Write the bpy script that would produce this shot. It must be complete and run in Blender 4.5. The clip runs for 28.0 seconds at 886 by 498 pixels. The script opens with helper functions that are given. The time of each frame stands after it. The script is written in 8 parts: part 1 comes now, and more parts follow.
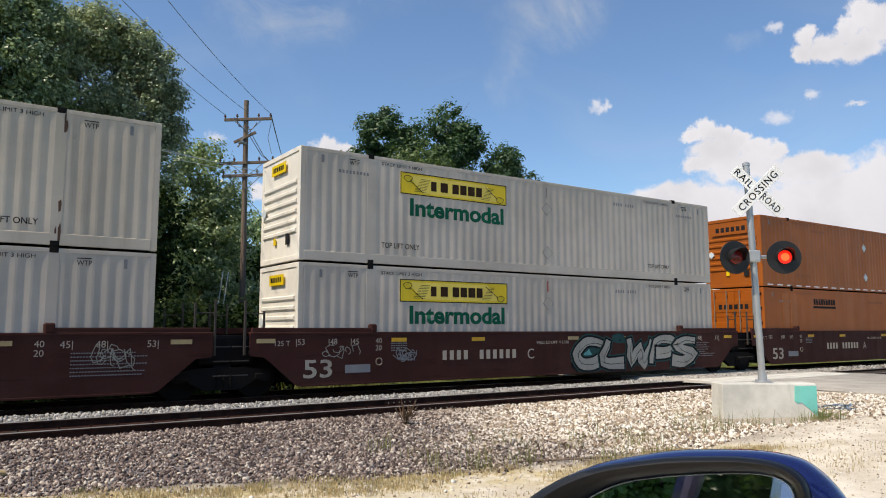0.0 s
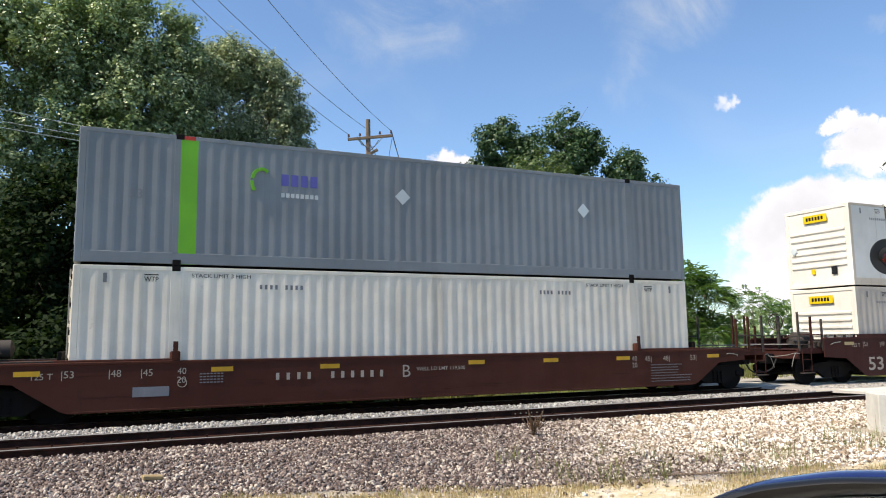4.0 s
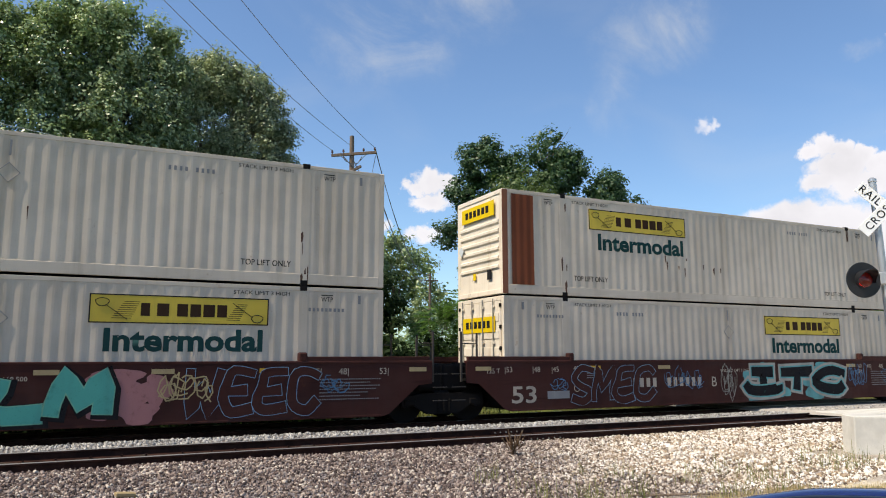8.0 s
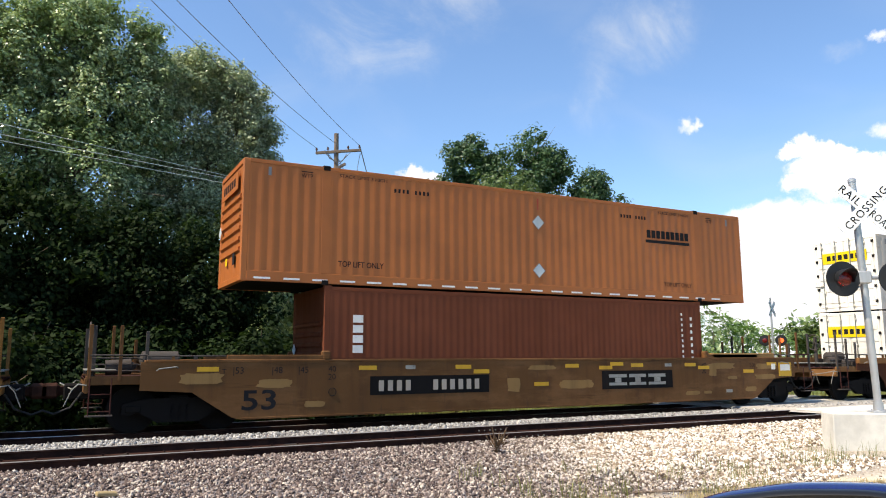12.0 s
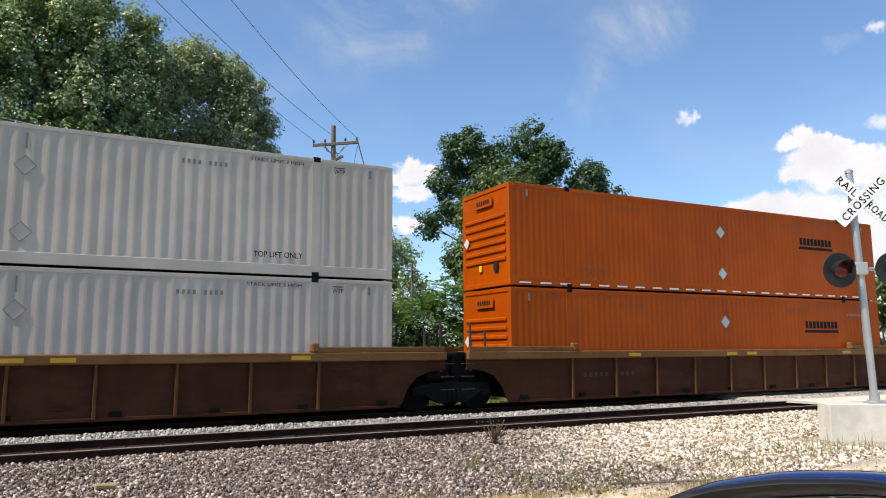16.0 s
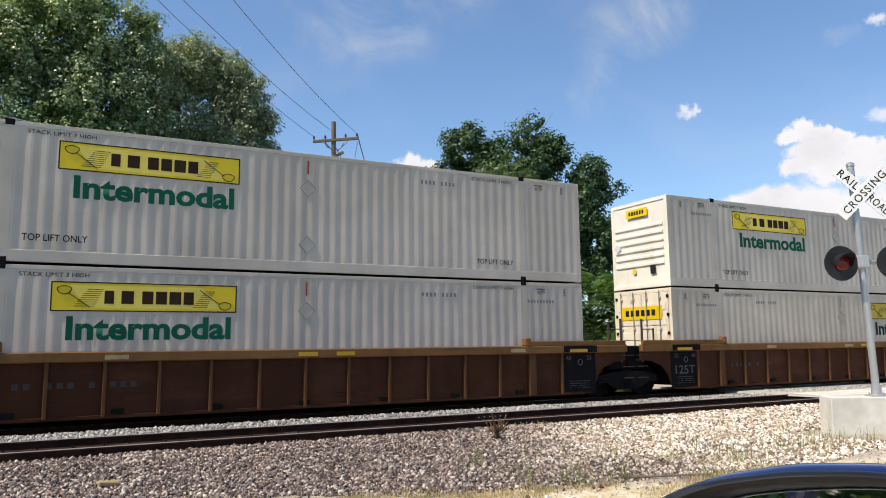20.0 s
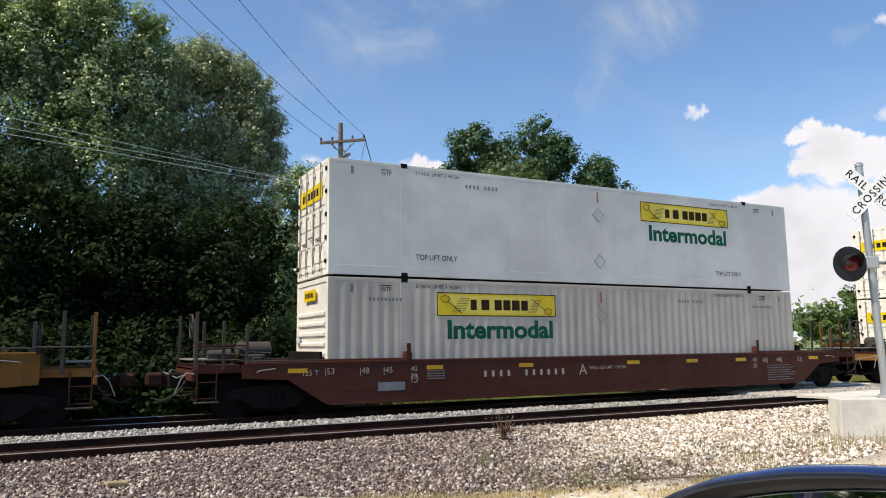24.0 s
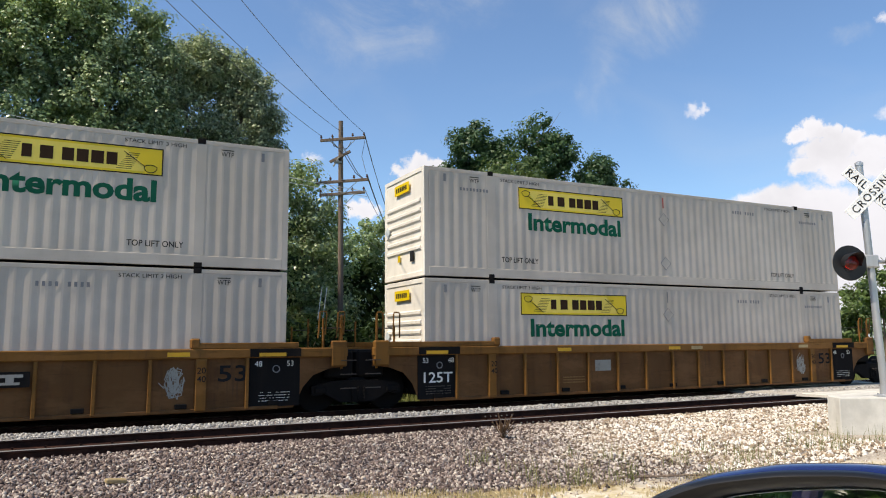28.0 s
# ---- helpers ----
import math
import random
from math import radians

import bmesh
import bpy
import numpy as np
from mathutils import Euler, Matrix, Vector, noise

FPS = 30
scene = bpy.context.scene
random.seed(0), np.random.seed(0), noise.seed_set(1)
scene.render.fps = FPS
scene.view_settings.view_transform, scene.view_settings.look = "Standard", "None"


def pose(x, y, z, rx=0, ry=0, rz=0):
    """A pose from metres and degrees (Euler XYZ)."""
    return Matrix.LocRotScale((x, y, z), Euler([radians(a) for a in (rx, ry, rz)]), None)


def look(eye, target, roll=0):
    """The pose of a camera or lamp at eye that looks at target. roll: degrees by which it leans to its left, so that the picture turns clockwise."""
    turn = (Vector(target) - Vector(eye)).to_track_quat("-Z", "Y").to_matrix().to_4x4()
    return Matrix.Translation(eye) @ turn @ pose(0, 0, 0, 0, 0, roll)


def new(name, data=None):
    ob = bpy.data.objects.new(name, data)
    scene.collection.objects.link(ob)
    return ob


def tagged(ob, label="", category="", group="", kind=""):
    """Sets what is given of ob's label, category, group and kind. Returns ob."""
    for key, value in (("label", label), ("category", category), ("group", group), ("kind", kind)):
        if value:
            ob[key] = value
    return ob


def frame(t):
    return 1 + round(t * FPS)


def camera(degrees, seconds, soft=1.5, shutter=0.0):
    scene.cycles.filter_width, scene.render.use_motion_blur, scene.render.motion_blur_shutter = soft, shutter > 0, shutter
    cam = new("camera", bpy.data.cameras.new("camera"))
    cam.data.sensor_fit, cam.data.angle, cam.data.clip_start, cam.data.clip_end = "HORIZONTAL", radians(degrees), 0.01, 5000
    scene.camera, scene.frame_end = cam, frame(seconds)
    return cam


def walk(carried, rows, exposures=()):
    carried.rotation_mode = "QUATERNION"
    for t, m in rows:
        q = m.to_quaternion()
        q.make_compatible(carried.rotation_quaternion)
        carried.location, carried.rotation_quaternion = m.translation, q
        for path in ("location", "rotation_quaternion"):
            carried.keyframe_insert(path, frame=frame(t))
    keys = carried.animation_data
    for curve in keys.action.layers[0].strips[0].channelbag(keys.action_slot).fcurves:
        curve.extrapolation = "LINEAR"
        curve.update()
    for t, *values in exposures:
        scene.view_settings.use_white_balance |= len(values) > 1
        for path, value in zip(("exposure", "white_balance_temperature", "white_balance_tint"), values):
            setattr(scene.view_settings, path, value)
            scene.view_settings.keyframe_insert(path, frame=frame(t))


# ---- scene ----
# Place: rail crossing seen from a parked car. x runs along the track, y across it, z = 0 at the rail head.
EYE = (0.0, 0.0, 1.578)
TRACK_NEAR, TRACK_FAR = 14.0, 17.815      # centre lines of the two tracks
BOX_L, BOX_W, BOX_H = 16.154, 2.591, 2.896


def aim(yaw, pitch):
    """A point ahead of the eye; yaw to the left of +y, pitch upwards, degrees."""
    a, b = radians(yaw), radians(pitch)
    return (EYE[0] - math.sin(a) * math.cos(b), EYE[1] + math.cos(a) * math.cos(b), EYE[2] + math.sin(b))


# the held camera sways by a few centimetres: seconds, to the right, upwards
SWAY = ((0, -0.0096, 0.0017), (0.5, 0, 0), (1, -0.0056, 0.0023), (1.5, 0.010, 0.005), (2, -0.0242, 0.0218), (3, -0.0227, 0.0057), (7, -0.0191, 0.0029), (12, -0.0203, 0.0004),
        (16, -0.0168, -0.0007), (20, -0.0215, -0.0009), (28, -0.0075, -0.0015))


def eye_at(t, yaw):
    ts = [r[0] for r in SWAY]
    a, b = float(np.interp(t, ts, [r[1] for r in SWAY])), float(np.interp(t, ts, [r[2] for r in SWAY]))
    return (EYE[0] + a * math.cos(radians(yaw)), EYE[1] + a * math.sin(radians(yaw)), EYE[2] + b)


def aimed(t, yaw, pitch, roll):
    e = Vector(eye_at(t, yaw))
    return look(tuple(e), tuple(e + Vector(aim(yaw, pitch)) - Vector(EYE)), -roll)


cam = camera(62.58, 28.0, soft=1.05)
walk(cam, [(t, aimed(t, yaw, pitch, roll)) for t, yaw, pitch, roll in (
    (0, -34.38, 6.31, 0.04), (0.5, -33.49, 5.98, 0.67), (1, -33.22, 6.24, 0.86), (1.5, -32.55, 3.08, 3.62), (2, -31.96, 4.79, 1.40),
    (2.5, -24.70, 7.86, 0.65), (3, -25.31, 7.11, 1.09), (3.5, -24.79, 7.01, 0.74), (5.5, -25.66, 8.26, 0.25), (6, -26.43, 8.30, 0.26),
    (6.5, -26.21, 8.41, 0.38), (7, -26.11, 8.48, 0.24), (7.5, -26.16, 8.45, 0.20), (8, -26.25, 8.53, 0.11), (8.5, -26.46, 8.66, 0.20),
    (9, -26.64, 8.55, 0.24), (9.5, -26.80, 8.47, 0.24), (10, -26.92, 8.45, 0.15), (10.5, -27.04, 8.40, 0.09), (11, -27.13, 8.47, 0.13),
    (11.5, -27.32, 8.42, 0.15), (12, -27.48, 8.39, 0.14), (12.5, -27.48, 8.35, 0.12), (14.5, -27.49, 7.98, 0.20), (15, -27.55, 7.83, 0.28),
    (15.5, -27.56, 7.73, 0.36), (16, -27.66, 7.78, 0.29), (16.5, -27.73, 7.72, 0.38), (17, -27.75, 7.64, 0.36), (17.5, -27.81, 7.65, 0.43),
    (18, -27.78, 7.46, 0.54), (18.5, -27.79, 7.36, 0.53), (19, -27.77, 7.37, 0.61), (19.5, -27.70, 7.40, 0.66), (20, -27.59, 7.43, 0.62),
    (20.5, -27.53, 7.41, 0.61), (21, -27.50, 7.47, 0.57), (21.5, -27.31, 7.50, 0.73), (23.5, -27.01, 7.57, 0.58), (24, -27.03, 7.52, 0.61),
    (24.5, -26.94, 7.48, 0.51), (25, -26.97, 7.33, 0.61), (25.5, -27.10, 7.33, 0.63), (26, -27.03, 7.26, 0.64), (26.5, -26.99, 7.25, 0.59),
    (27, -27.02, 7.28, 0.56), (27.5, -27.02, 7.32, 0.52), (28, -27.02, 7.37, 0.48),
)], exposures=[(t, e, 7900, 10) for t, e in ((0, -0.12), (1, -0.02), (2, 0.08), (3, 0.38), (5.5, 0.02), (8, 0.06), (9, -0.01), (10, 0.09), (11, 0.04), (12, 0.44), (14.5, 0.13), (16, 0.15), (17, 0.16), (18, 0.10), (28, 0.07))])

# ---- sky, sun, exposure ----
SUN_EL, SUN_AZ = 54.0, 265.0              # azimuth clockwise from +y
world = bpy.data.worlds.new("sky")
scene.world = world
world.use_nodes = True
wt = world.node_tree
wt.nodes.clear()


def wnode(kind, **inputs):
    n = wt.nodes.new(kind)
    for k, v in inputs.items():
        n.inputs[int(k[1:])].default_value = v
    return n


def wmath(op, a, b=None, c=None):
    n = wt.nodes.new("ShaderNodeMath")
    n.operation = op
    for i, v in enumerate((a, b, c)):
        if v is None:
            continue
        if isinstance(v, (int, float)):
            n.inputs[i].default_value = v
        else:
            wt.links.new(v, n.inputs[i])
    return n.outputs[0]


sky = wt.nodes.new("ShaderNodeTexSky")
sky.sky_type, sky.sun_disc = "NISHITA", False
sky.sun_elevation, sky.sun_rotation = radians(SUN_EL), radians(SUN_AZ)
sky.air_density, sky.dust_density, sky.ozone_density = 1.0, 0.5, 2.5
tc = wt.nodes.new("ShaderNodeTexCoord")
sep = wt.nodes.new("ShaderNodeSeparateXYZ")
wt.links.new(tc.outputs["Generated"], sep.inputs[0])
sx, sy, sz = sep.outputs
az = wmath("MULTIPLY", wmath("ARCTAN2", sx, sy), 57.2958)
el = wmath("MULTIPLY", wmath("ARCSINE", sz), 57.2958)
warp = wnode("ShaderNodeTexNoise")
warp.inputs["Scale"].default_value, warp.inputs["Detail"].default_value, warp.inputs["Roughness"].default_value = 34.0, 9.0, 0.66
wt.links.new(tc.outputs["Generated"], warp.inputs["Vector"])
broad = wnode("ShaderNodeTexNoise")
broad.inputs["Scale"].default_value, broad.inputs["Detail"].default_value = 11.0, 4.0
wt.links.new(tc.outputs["Generated"], broad.inputs["Vector"])
puff = wmath("ADD", wmath("MULTIPLY", wmath("SUBTRACT", warp.outputs[0], 0.5), 2.3), wmath("MULTIPLY", wmath("SUBTRACT", broad.outputs[0], 0.5), 0.8))
# azimuth, elevation, half width, half height, in degrees
HEADS = ((53.6, 14.5, 0.85, 0.7), (54.7, 14.6, 1.0, 0.9), (55.8, 14.2, 0.9, 0.9), (57.0, 13.8, 1.0, 0.9), (58.1, 13.1, 1.3, 0.9), (59.2, 12.7, 1.2, 0.8), (55.6, 13.0, 2.4, 1.3),
         (54.4, 12.3, 1.7, 0.8), (61.9, 20.3, 0.8, 0.8), (61.6, 19.2, 0.9, 0.9), (63.3, 19.2, 1.4, 1.2), (64.4, 20.3, 1.0, 1.0), (65.5, 20.9, 1.3, 1.2),
         (66.6, 20.3, 1.2, 1.3), (65.2, 19.1, 1.9, 1.2), (25.0, 13.8, 1.5, 1.0), (24.0, 13.3, 1.0, 0.8), (26.3, 13.6, 1.2, 0.8), (25.3, 12.2, 1.9, 0.9), (20.5, 10.4, 1.5, 0.8),
         (24.6, 9.8, 1.8, 0.9), (57.2, 11.7, 3.4, 1.2), (61.5, 11.3, 3.6, 1.2), (84.0, 14.0, 6.0, 4.0))
WISPS = ((59.5, 15.0, 1.3, 0.75), (61.8, 16.2, 0.6, 0.45), (64.8, 15.3, 1.2, 0.2), (46.4, 17.0, 0.8, 0.65), (46.9, 16.75, 0.9, 0.5), (47.4, 17.0, 0.4, 0.6), (16.7, 14.3, 0.9, 0.4),
         (59.6, 21.2, 0.8, 0.5))
BANKS = ((62.0, 3.0, 17.0, 8.3), (70.0, 5.0, 13.0, 8.0), (53.0, 7.2, 6.6, 4.2))


push = wt.nodes.new("ShaderNodeSeparateColor")
wt.links.new(warp.outputs[1], push.inputs[0])
caz = wmath("ADD", az, wmath("MULTIPLY", wmath("SUBTRACT", push.outputs[1], 0.5), 2.6))
cel = wmath("ADD", el, wmath("MULTIPLY", wmath("SUBTRACT", push.outputs[2], 0.5), 2.0))


def cloud_field(shapes, bumps):
    """Rounded heads run into one another, their rims broken by noise."""
    best = None
    for a0, e0, wa, we in shapes:
        da = wmath("DIVIDE", wmath("SUBTRACT", caz, a0), wa)
        de = wmath("DIVIDE", wmath("SUBTRACT", cel, e0), we)
        d = wmath("SQRT", wmath("ADD", wmath("MULTIPLY", da, da), wmath("MULTIPLY", de, de)))
        v = wmath("SUBTRACT", 1.0, d)
        best = v if best is None else wmath("MAXIMUM", best, v)
    return wmath("ADD", best, wmath("MULTIPLY", puff, bumps))


def soft_step(v, lo, hi, top=1.0):
    n = wt.nodes.new("ShaderNodeMapRange")
    n.interpolation_type = "SMOOTHSTEP"
    n.inputs[1].default_value, n.inputs[2].default_value, n.inputs[4].default_value = lo, hi, top
    wt.links.new(v, n.inputs[0])
    return n.outputs[0]


bank = wmath("MULTIPLY", cloud_field(BANKS, 0.16), 2.6)
heads = cloud_field(HEADS, 0.40)
dens = wmath("MAXIMUM", heads, bank)
cover = wmath("MAXIMUM", soft_step(dens, -0.04, 0.42), soft_step(cloud_field(WISPS, 0.5), 0.0, 0.85, 0.72))
# thin high cloud
cmap = wt.nodes.new("ShaderNodeMapping")
cmap.inputs["Scale"].default_value = (2.2, 1.2, 4.0)
cmap.inputs["Rotation"].default_value = (0.2, 0.5, 0.9)
wt.links.new(tc.outputs["Generated"], cmap.inputs[0])
cir = wnode("ShaderNodeTexNoise")
cir.inputs["Scale"].default_value, cir.inputs["Detail"].default_value, cir.inputs["Distortion"].default_value = 1.6, 6.0, 0.6
wt.links.new(cmap.outputs[0], cir.inputs["Vector"])
STREAKS = ((22.0, 25.5, 7.0, 5.5), (28.0, 28.0, 7.0, 4.0), (43.5, 24.0, 5.5, 3.4), (40.0, 20.0, 2.6, 4.0), (57.5, 20.6, 1.6, 0.7))
fmap = wt.nodes.new("ShaderNodeMapping")
fmap.inputs["Scale"].default_value, fmap.inputs["Rotation"].default_value = (3.0, 9.0, 5.0), (0.3, 0.5, 0.7)
wt.links.new(tc.outputs["Generated"], fmap.inputs[0])
fib = wnode("ShaderNodeTexNoise")
fib.inputs["Scale"].default_value, fib.inputs["Detail"].default_value, fib.inputs["Roughness"].default_value, fib.inputs["Distortion"].default_value = 1.7, 9.0, 0.62, 0.9
wt.links.new(fmap.outputs[0], fib.inputs["Vector"])
thin = wmath("MULTIPLY", soft_step(cloud_field(STREAKS, 0.35), -0.15, 1.0), soft_step(fib.outputs[0], 0.32, 0.78, 0.46))
veil = wmath("MAXIMUM", thin, soft_step(cir.outputs[0], 0.48, 0.90, 0.18))
shade = wt.nodes.new("ShaderNodeMapRange")
shade.inputs[1].default_value, shade.inputs[2].default_value, shade.inputs[3].default_value, shade.inputs[4].default_value = 0.20, 1.5, 1.04, 0.95
wt.links.new(dens, shade.inputs[0])
folds = wmath("MULTIPLY", shade.outputs[0], wmath("SUBTRACT", 1.0, soft_step(broad.outputs[0], 0.46, 0.72, 0.11)))
SKY_TINT = (0.120, 0.157, 0.198)
gain = wt.nodes.new("ShaderNodeVectorMath")
gain.operation = "MULTIPLY"
gain.inputs[1].default_value = SKY_TINT
wt.links.new(sky.outputs[0], gain.inputs[0])


def wmix(fac, a, b):
    m = wt.nodes.new("ShaderNodeMix")
    m.data_type = "RGBA"
    wt.links.new(fac, m.inputs[0])
    for sock, v in ((m.inputs[6], a), (m.inputs[7], b)):
        if isinstance(v, tuple):
            sock.default_value = (*v, 1)
        else:
            wt.links.new(v, sock)
    return m.outputs[2]


white = wt.nodes.new("ShaderNodeCombineColor")
for i, k in enumerate((0.815, 0.885, 1.085)):
    wt.links.new(wmath("MULTIPLY", folds, k), white.inputs[i])
high = wmix(veil, gain.outputs[0], (0.69, 0.76, 0.85))
full = wmix(cover, high, white.outputs[0])
bg = wt.nodes.new("ShaderNodeBackground")
wt.links.new(full, bg.inputs[0])
wout = wt.nodes.new("ShaderNodeOutputWorld")
wt.links.new(bg.outputs[0], wout.inputs[0])

sun = new("sun", bpy.data.lights.new("sun", "SUN"))
sun.data.energy, sun.data.angle, sun.data.color = 5.0, radians(0.53), (1.0, 0.965, 0.91)
sun_dir = Vector((math.sin(radians(SUN_AZ)) * math.cos(radians(SUN_EL)), math.cos(radians(SUN_AZ)) * math.cos(radians(SUN_EL)), math.sin(radians(SUN_EL))))
sun.matrix_world = look(sun_dir * 300, (0, 0, 0))

# ---- materials ----
MATS = {}


class Shader:
    """A small helper round one node material."""

    def __init__(self, name):
        self.m = bpy.data.materials.new(name)
        self.m.use_nodes = True
        self.t = self.m.node_tree
        self.b = self.t.nodes["Principled BSDF"]
        self.co = self.t.nodes.new("ShaderNodeTexCoord").outputs["Object"]
        MATS[name] = self.m

    def link(self, a, b):
        self.t.links.new(a, b)

    def noise(self, scale, detail=5.0, rough=0.6, stretch=None, dist=0.0):
        n = self.t.nodes.new("ShaderNodeTexNoise")
        n.inputs["Scale"].default_value, n.inputs["Detail"].default_value = scale, detail
        n.inputs["Roughness"].default_value, n.inputs["Distortion"].default_value = rough, dist
        src = self.co
        if stretch:
            mp = self.t.nodes.new("ShaderNodeMapping")
            mp.inputs["Scale"].default_value = stretch
            self.link(src, mp.inputs[0])
            src = mp.outputs[0]
        self.link(src, n.inputs["Vector"])
        return n.outputs[0]

    def span(self, v, lo, hi, a=0.0, b=1.0):
        n = self.t.nodes.new("ShaderNodeMapRange")
        n.interpolation_type = "SMOOTHSTEP"
        for i, x in ((1, lo), (2, hi), (3, a), (4, b)):
            n.inputs[i].default_value = x
        self.link(v, n.inputs[0])
        return n.outputs[0]

    def mix(self, fac, a, b, how="MIX"):
        n = self.t.nodes.new("ShaderNodeMix")
        n.data_type, n.blend_type = "RGBA", how
        if isinstance(fac, (int, float)):
            n.inputs[0].default_value = fac
        else:
            self.link(fac, n.inputs[0])
        for sock, v in ((n.inputs[6], a), (n.inputs[7], b)):
            if isinstance(v, tuple):
                sock.default_value = (*v, 1)
            else:
                self.link(v, sock)
        return n.outputs[2]

    def math(self, op, a, b=0.0):
        n = self.t.nodes.new("ShaderNodeMath")
        n.operation = op
        for i, v in enumerate((a, b)):
            if isinstance(v, (int, float)):
                n.inputs[i].default_value = v
            else:
                self.link(v, n.inputs[i])
        return n.outputs[0]

    def random(self):
        return self.t.nodes.new("ShaderNodeObjectInfo").outputs["Random"]

    def island(self):
        return self.t.nodes.new("ShaderNodeNewGeometry").outputs["Random Per Island"]

    def ramp(self, v, stops):
        n = self.t.nodes.new("ShaderNodeValToRGB")
        e = n.color_ramp.elements
        while len(e) < len(stops):
            e.new(0.5)
        for k, (p, c) in zip(e, stops):
            k.position, k.color = p, (*c, 1)
        self.link(v, n.inputs[0])
        return n.outputs[0]

    def bump(self, h, strength=0.3, distance=0.01):
        n = self.t.nodes.new("ShaderNodeBump")
        n.inputs["Strength"].default_value, n.inputs["Distance"].default_value = strength, distance
        self.link(h, n.inputs["Height"])
        self.link(n.outputs[0], self.b.inputs["Normal"])

    def done(self, color, rough=0.6, metal=0.0, spec=0.5):
        if isinstance(color, tuple):
            self.b.inputs["Base Color"].default_value = (*color, 1)
        else:
            self.link(color, self.b.inputs["Base Color"])
        if isinstance(rough, (int, float)):
            self.b.inputs["Roughness"].default_value = rough
        else:
            self.link(rough, self.b.inputs["Roughness"])
        self.b.inputs["Metallic"].default_value = metal
        self.b.inputs["Specular IOR Level"].default_value = spec
        return self.m


def paint(name, col, rough=0.5, dirt=(0.10, 0.07, 0.05), grime=0.35, rust=0.0, metal=0.0, spec=0.4, fade=0.12, patch=None, worn=0.0):
    """Weathered paint: tone drift, run-down streaks, speckled grime, optional rust spots, bleached patches and gaps."""
    s = Shader(name)
    tone = s.span(s.noise(0.55, 4), 0.3, 0.7)
    c = s.mix(tone, tuple(x * (1 - fade) for x in col), tuple(min(1, x * (1 + fade)) for x in col))
    streak = s.noise(1.0, 6, 0.65, (2.6, 2.6, 0.22))
    c = s.mix(s.math("MULTIPLY", s.span(streak, 0.48, 0.80), grime), c, dirt)
    speck = s.noise(26.0, 3, 0.7)
    c = s.mix(s.math("MULTIPLY", s.span(speck, 0.60, 0.78), grime * 0.8), c, dirt)
    if rust:
        r = s.noise(2.3, 8, 0.7)
        c = s.mix(s.math("MULTIPLY", s.span(r, 0.62, 0.70), rust), c, (0.16, 0.055, 0.02))
    if patch:
        c = s.mix(s.math("MULTIPLY", s.span(s.noise(0.8, 8, 0.68, (0.7, 1.0, 1.6)), 0.46, 0.64), 0.75), c, patch)
        c = s.mix(s.math("MULTIPLY", s.span(s.noise(2.2, 6, 0.7, (0.25, 1.0, 3.0)), 0.56, 0.70), 0.6), c, tuple(x * 0.45 for x in col))
        c = s.mix(s.math("MULTIPLY", s.span(s.noise(3.0, 6, 0.7, (1.6, 1.6, 0.25)), 0.56, 0.74), 0.6), c, dirt)
    if worn:
        s.link(s.math("MULTIPLY", s.span(s.noise(3.2, 8, 0.72), 0.28, 0.46, 1.0 - worn, 1.0), s.span(s.noise(34, 3, 0.7), 0.24, 0.40, 0.55, 1.0)), s.b.inputs["Alpha"])
    s.bump(s.noise(7.0, 5), 0.12, 0.01)
    return s.done(c, s.span(streak, 0.3, 0.8, rough - 0.08, rough + 0.15), metal, spec)


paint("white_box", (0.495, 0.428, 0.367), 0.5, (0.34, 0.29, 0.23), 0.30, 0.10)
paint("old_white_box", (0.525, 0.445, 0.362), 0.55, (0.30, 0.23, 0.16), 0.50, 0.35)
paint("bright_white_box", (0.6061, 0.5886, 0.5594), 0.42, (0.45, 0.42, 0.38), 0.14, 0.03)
# sunlit copies of the whites: sunlight is in the colour, rust is wear
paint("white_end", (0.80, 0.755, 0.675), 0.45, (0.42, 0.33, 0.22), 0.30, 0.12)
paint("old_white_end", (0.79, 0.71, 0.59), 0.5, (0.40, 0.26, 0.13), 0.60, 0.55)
paint("deep_teal", (0.018, 0.062, 0.062), 0.7, (0.03, 0.03, 0.03), 0.4, spec=0.1, worn=0.5)
paint("spray_black", (0.014, 0.014, 0.016), 0.85, (0.05, 0.04, 0.035), 0.3, worn=0.35, spec=0.05)
paint("scroll_yellow", (0.80, 0.60, 0.10), 0.45, (0.40, 0.30, 0.10), 0.3)
paint("cream_box", (0.7526, 0.6958, 0.5964), 0.5, (0.33, 0.25, 0.15), 0.40, 0.2)
paint("orange_box", (0.318, 0.0765, 0.0040), 0.5, (0.26, 0.10, 0.04), 0.38, 0.12)
paint("orange_plate", (0.362, 0.0830, 0.0038), 0.5, (0.26, 0.10, 0.04), 0.25, 0.08)
paint("faded_orange_box", (0.3885, 0.1114, 0.02418), 0.55, (0.30, 0.13, 0.06), 0.38, 0.12)
paint("bright_orange_box", (0.4185, 0.06696, 0.00186), 0.5, (0.25, 0.07, 0.02), 0.22, 0.05, spec=0.15)
paint("grey_box", (0.1838, 0.2047, 0.2256), 0.5, (0.16, 0.15, 0.14), 0.25, 0.05)
paint("maroon_box", (0.1622, 0.04658, 0.02236), 0.7, (0.09, 0.03, 0.015), 0.35, 0.15, spec=0.12)
paint("brown_well", (0.04918, 0.01509, 0.01229), 0.75, (0.03, 0.018, 0.015), 0.5, 0.15, spec=0.15, patch=(0.058, 0.022, 0.018))
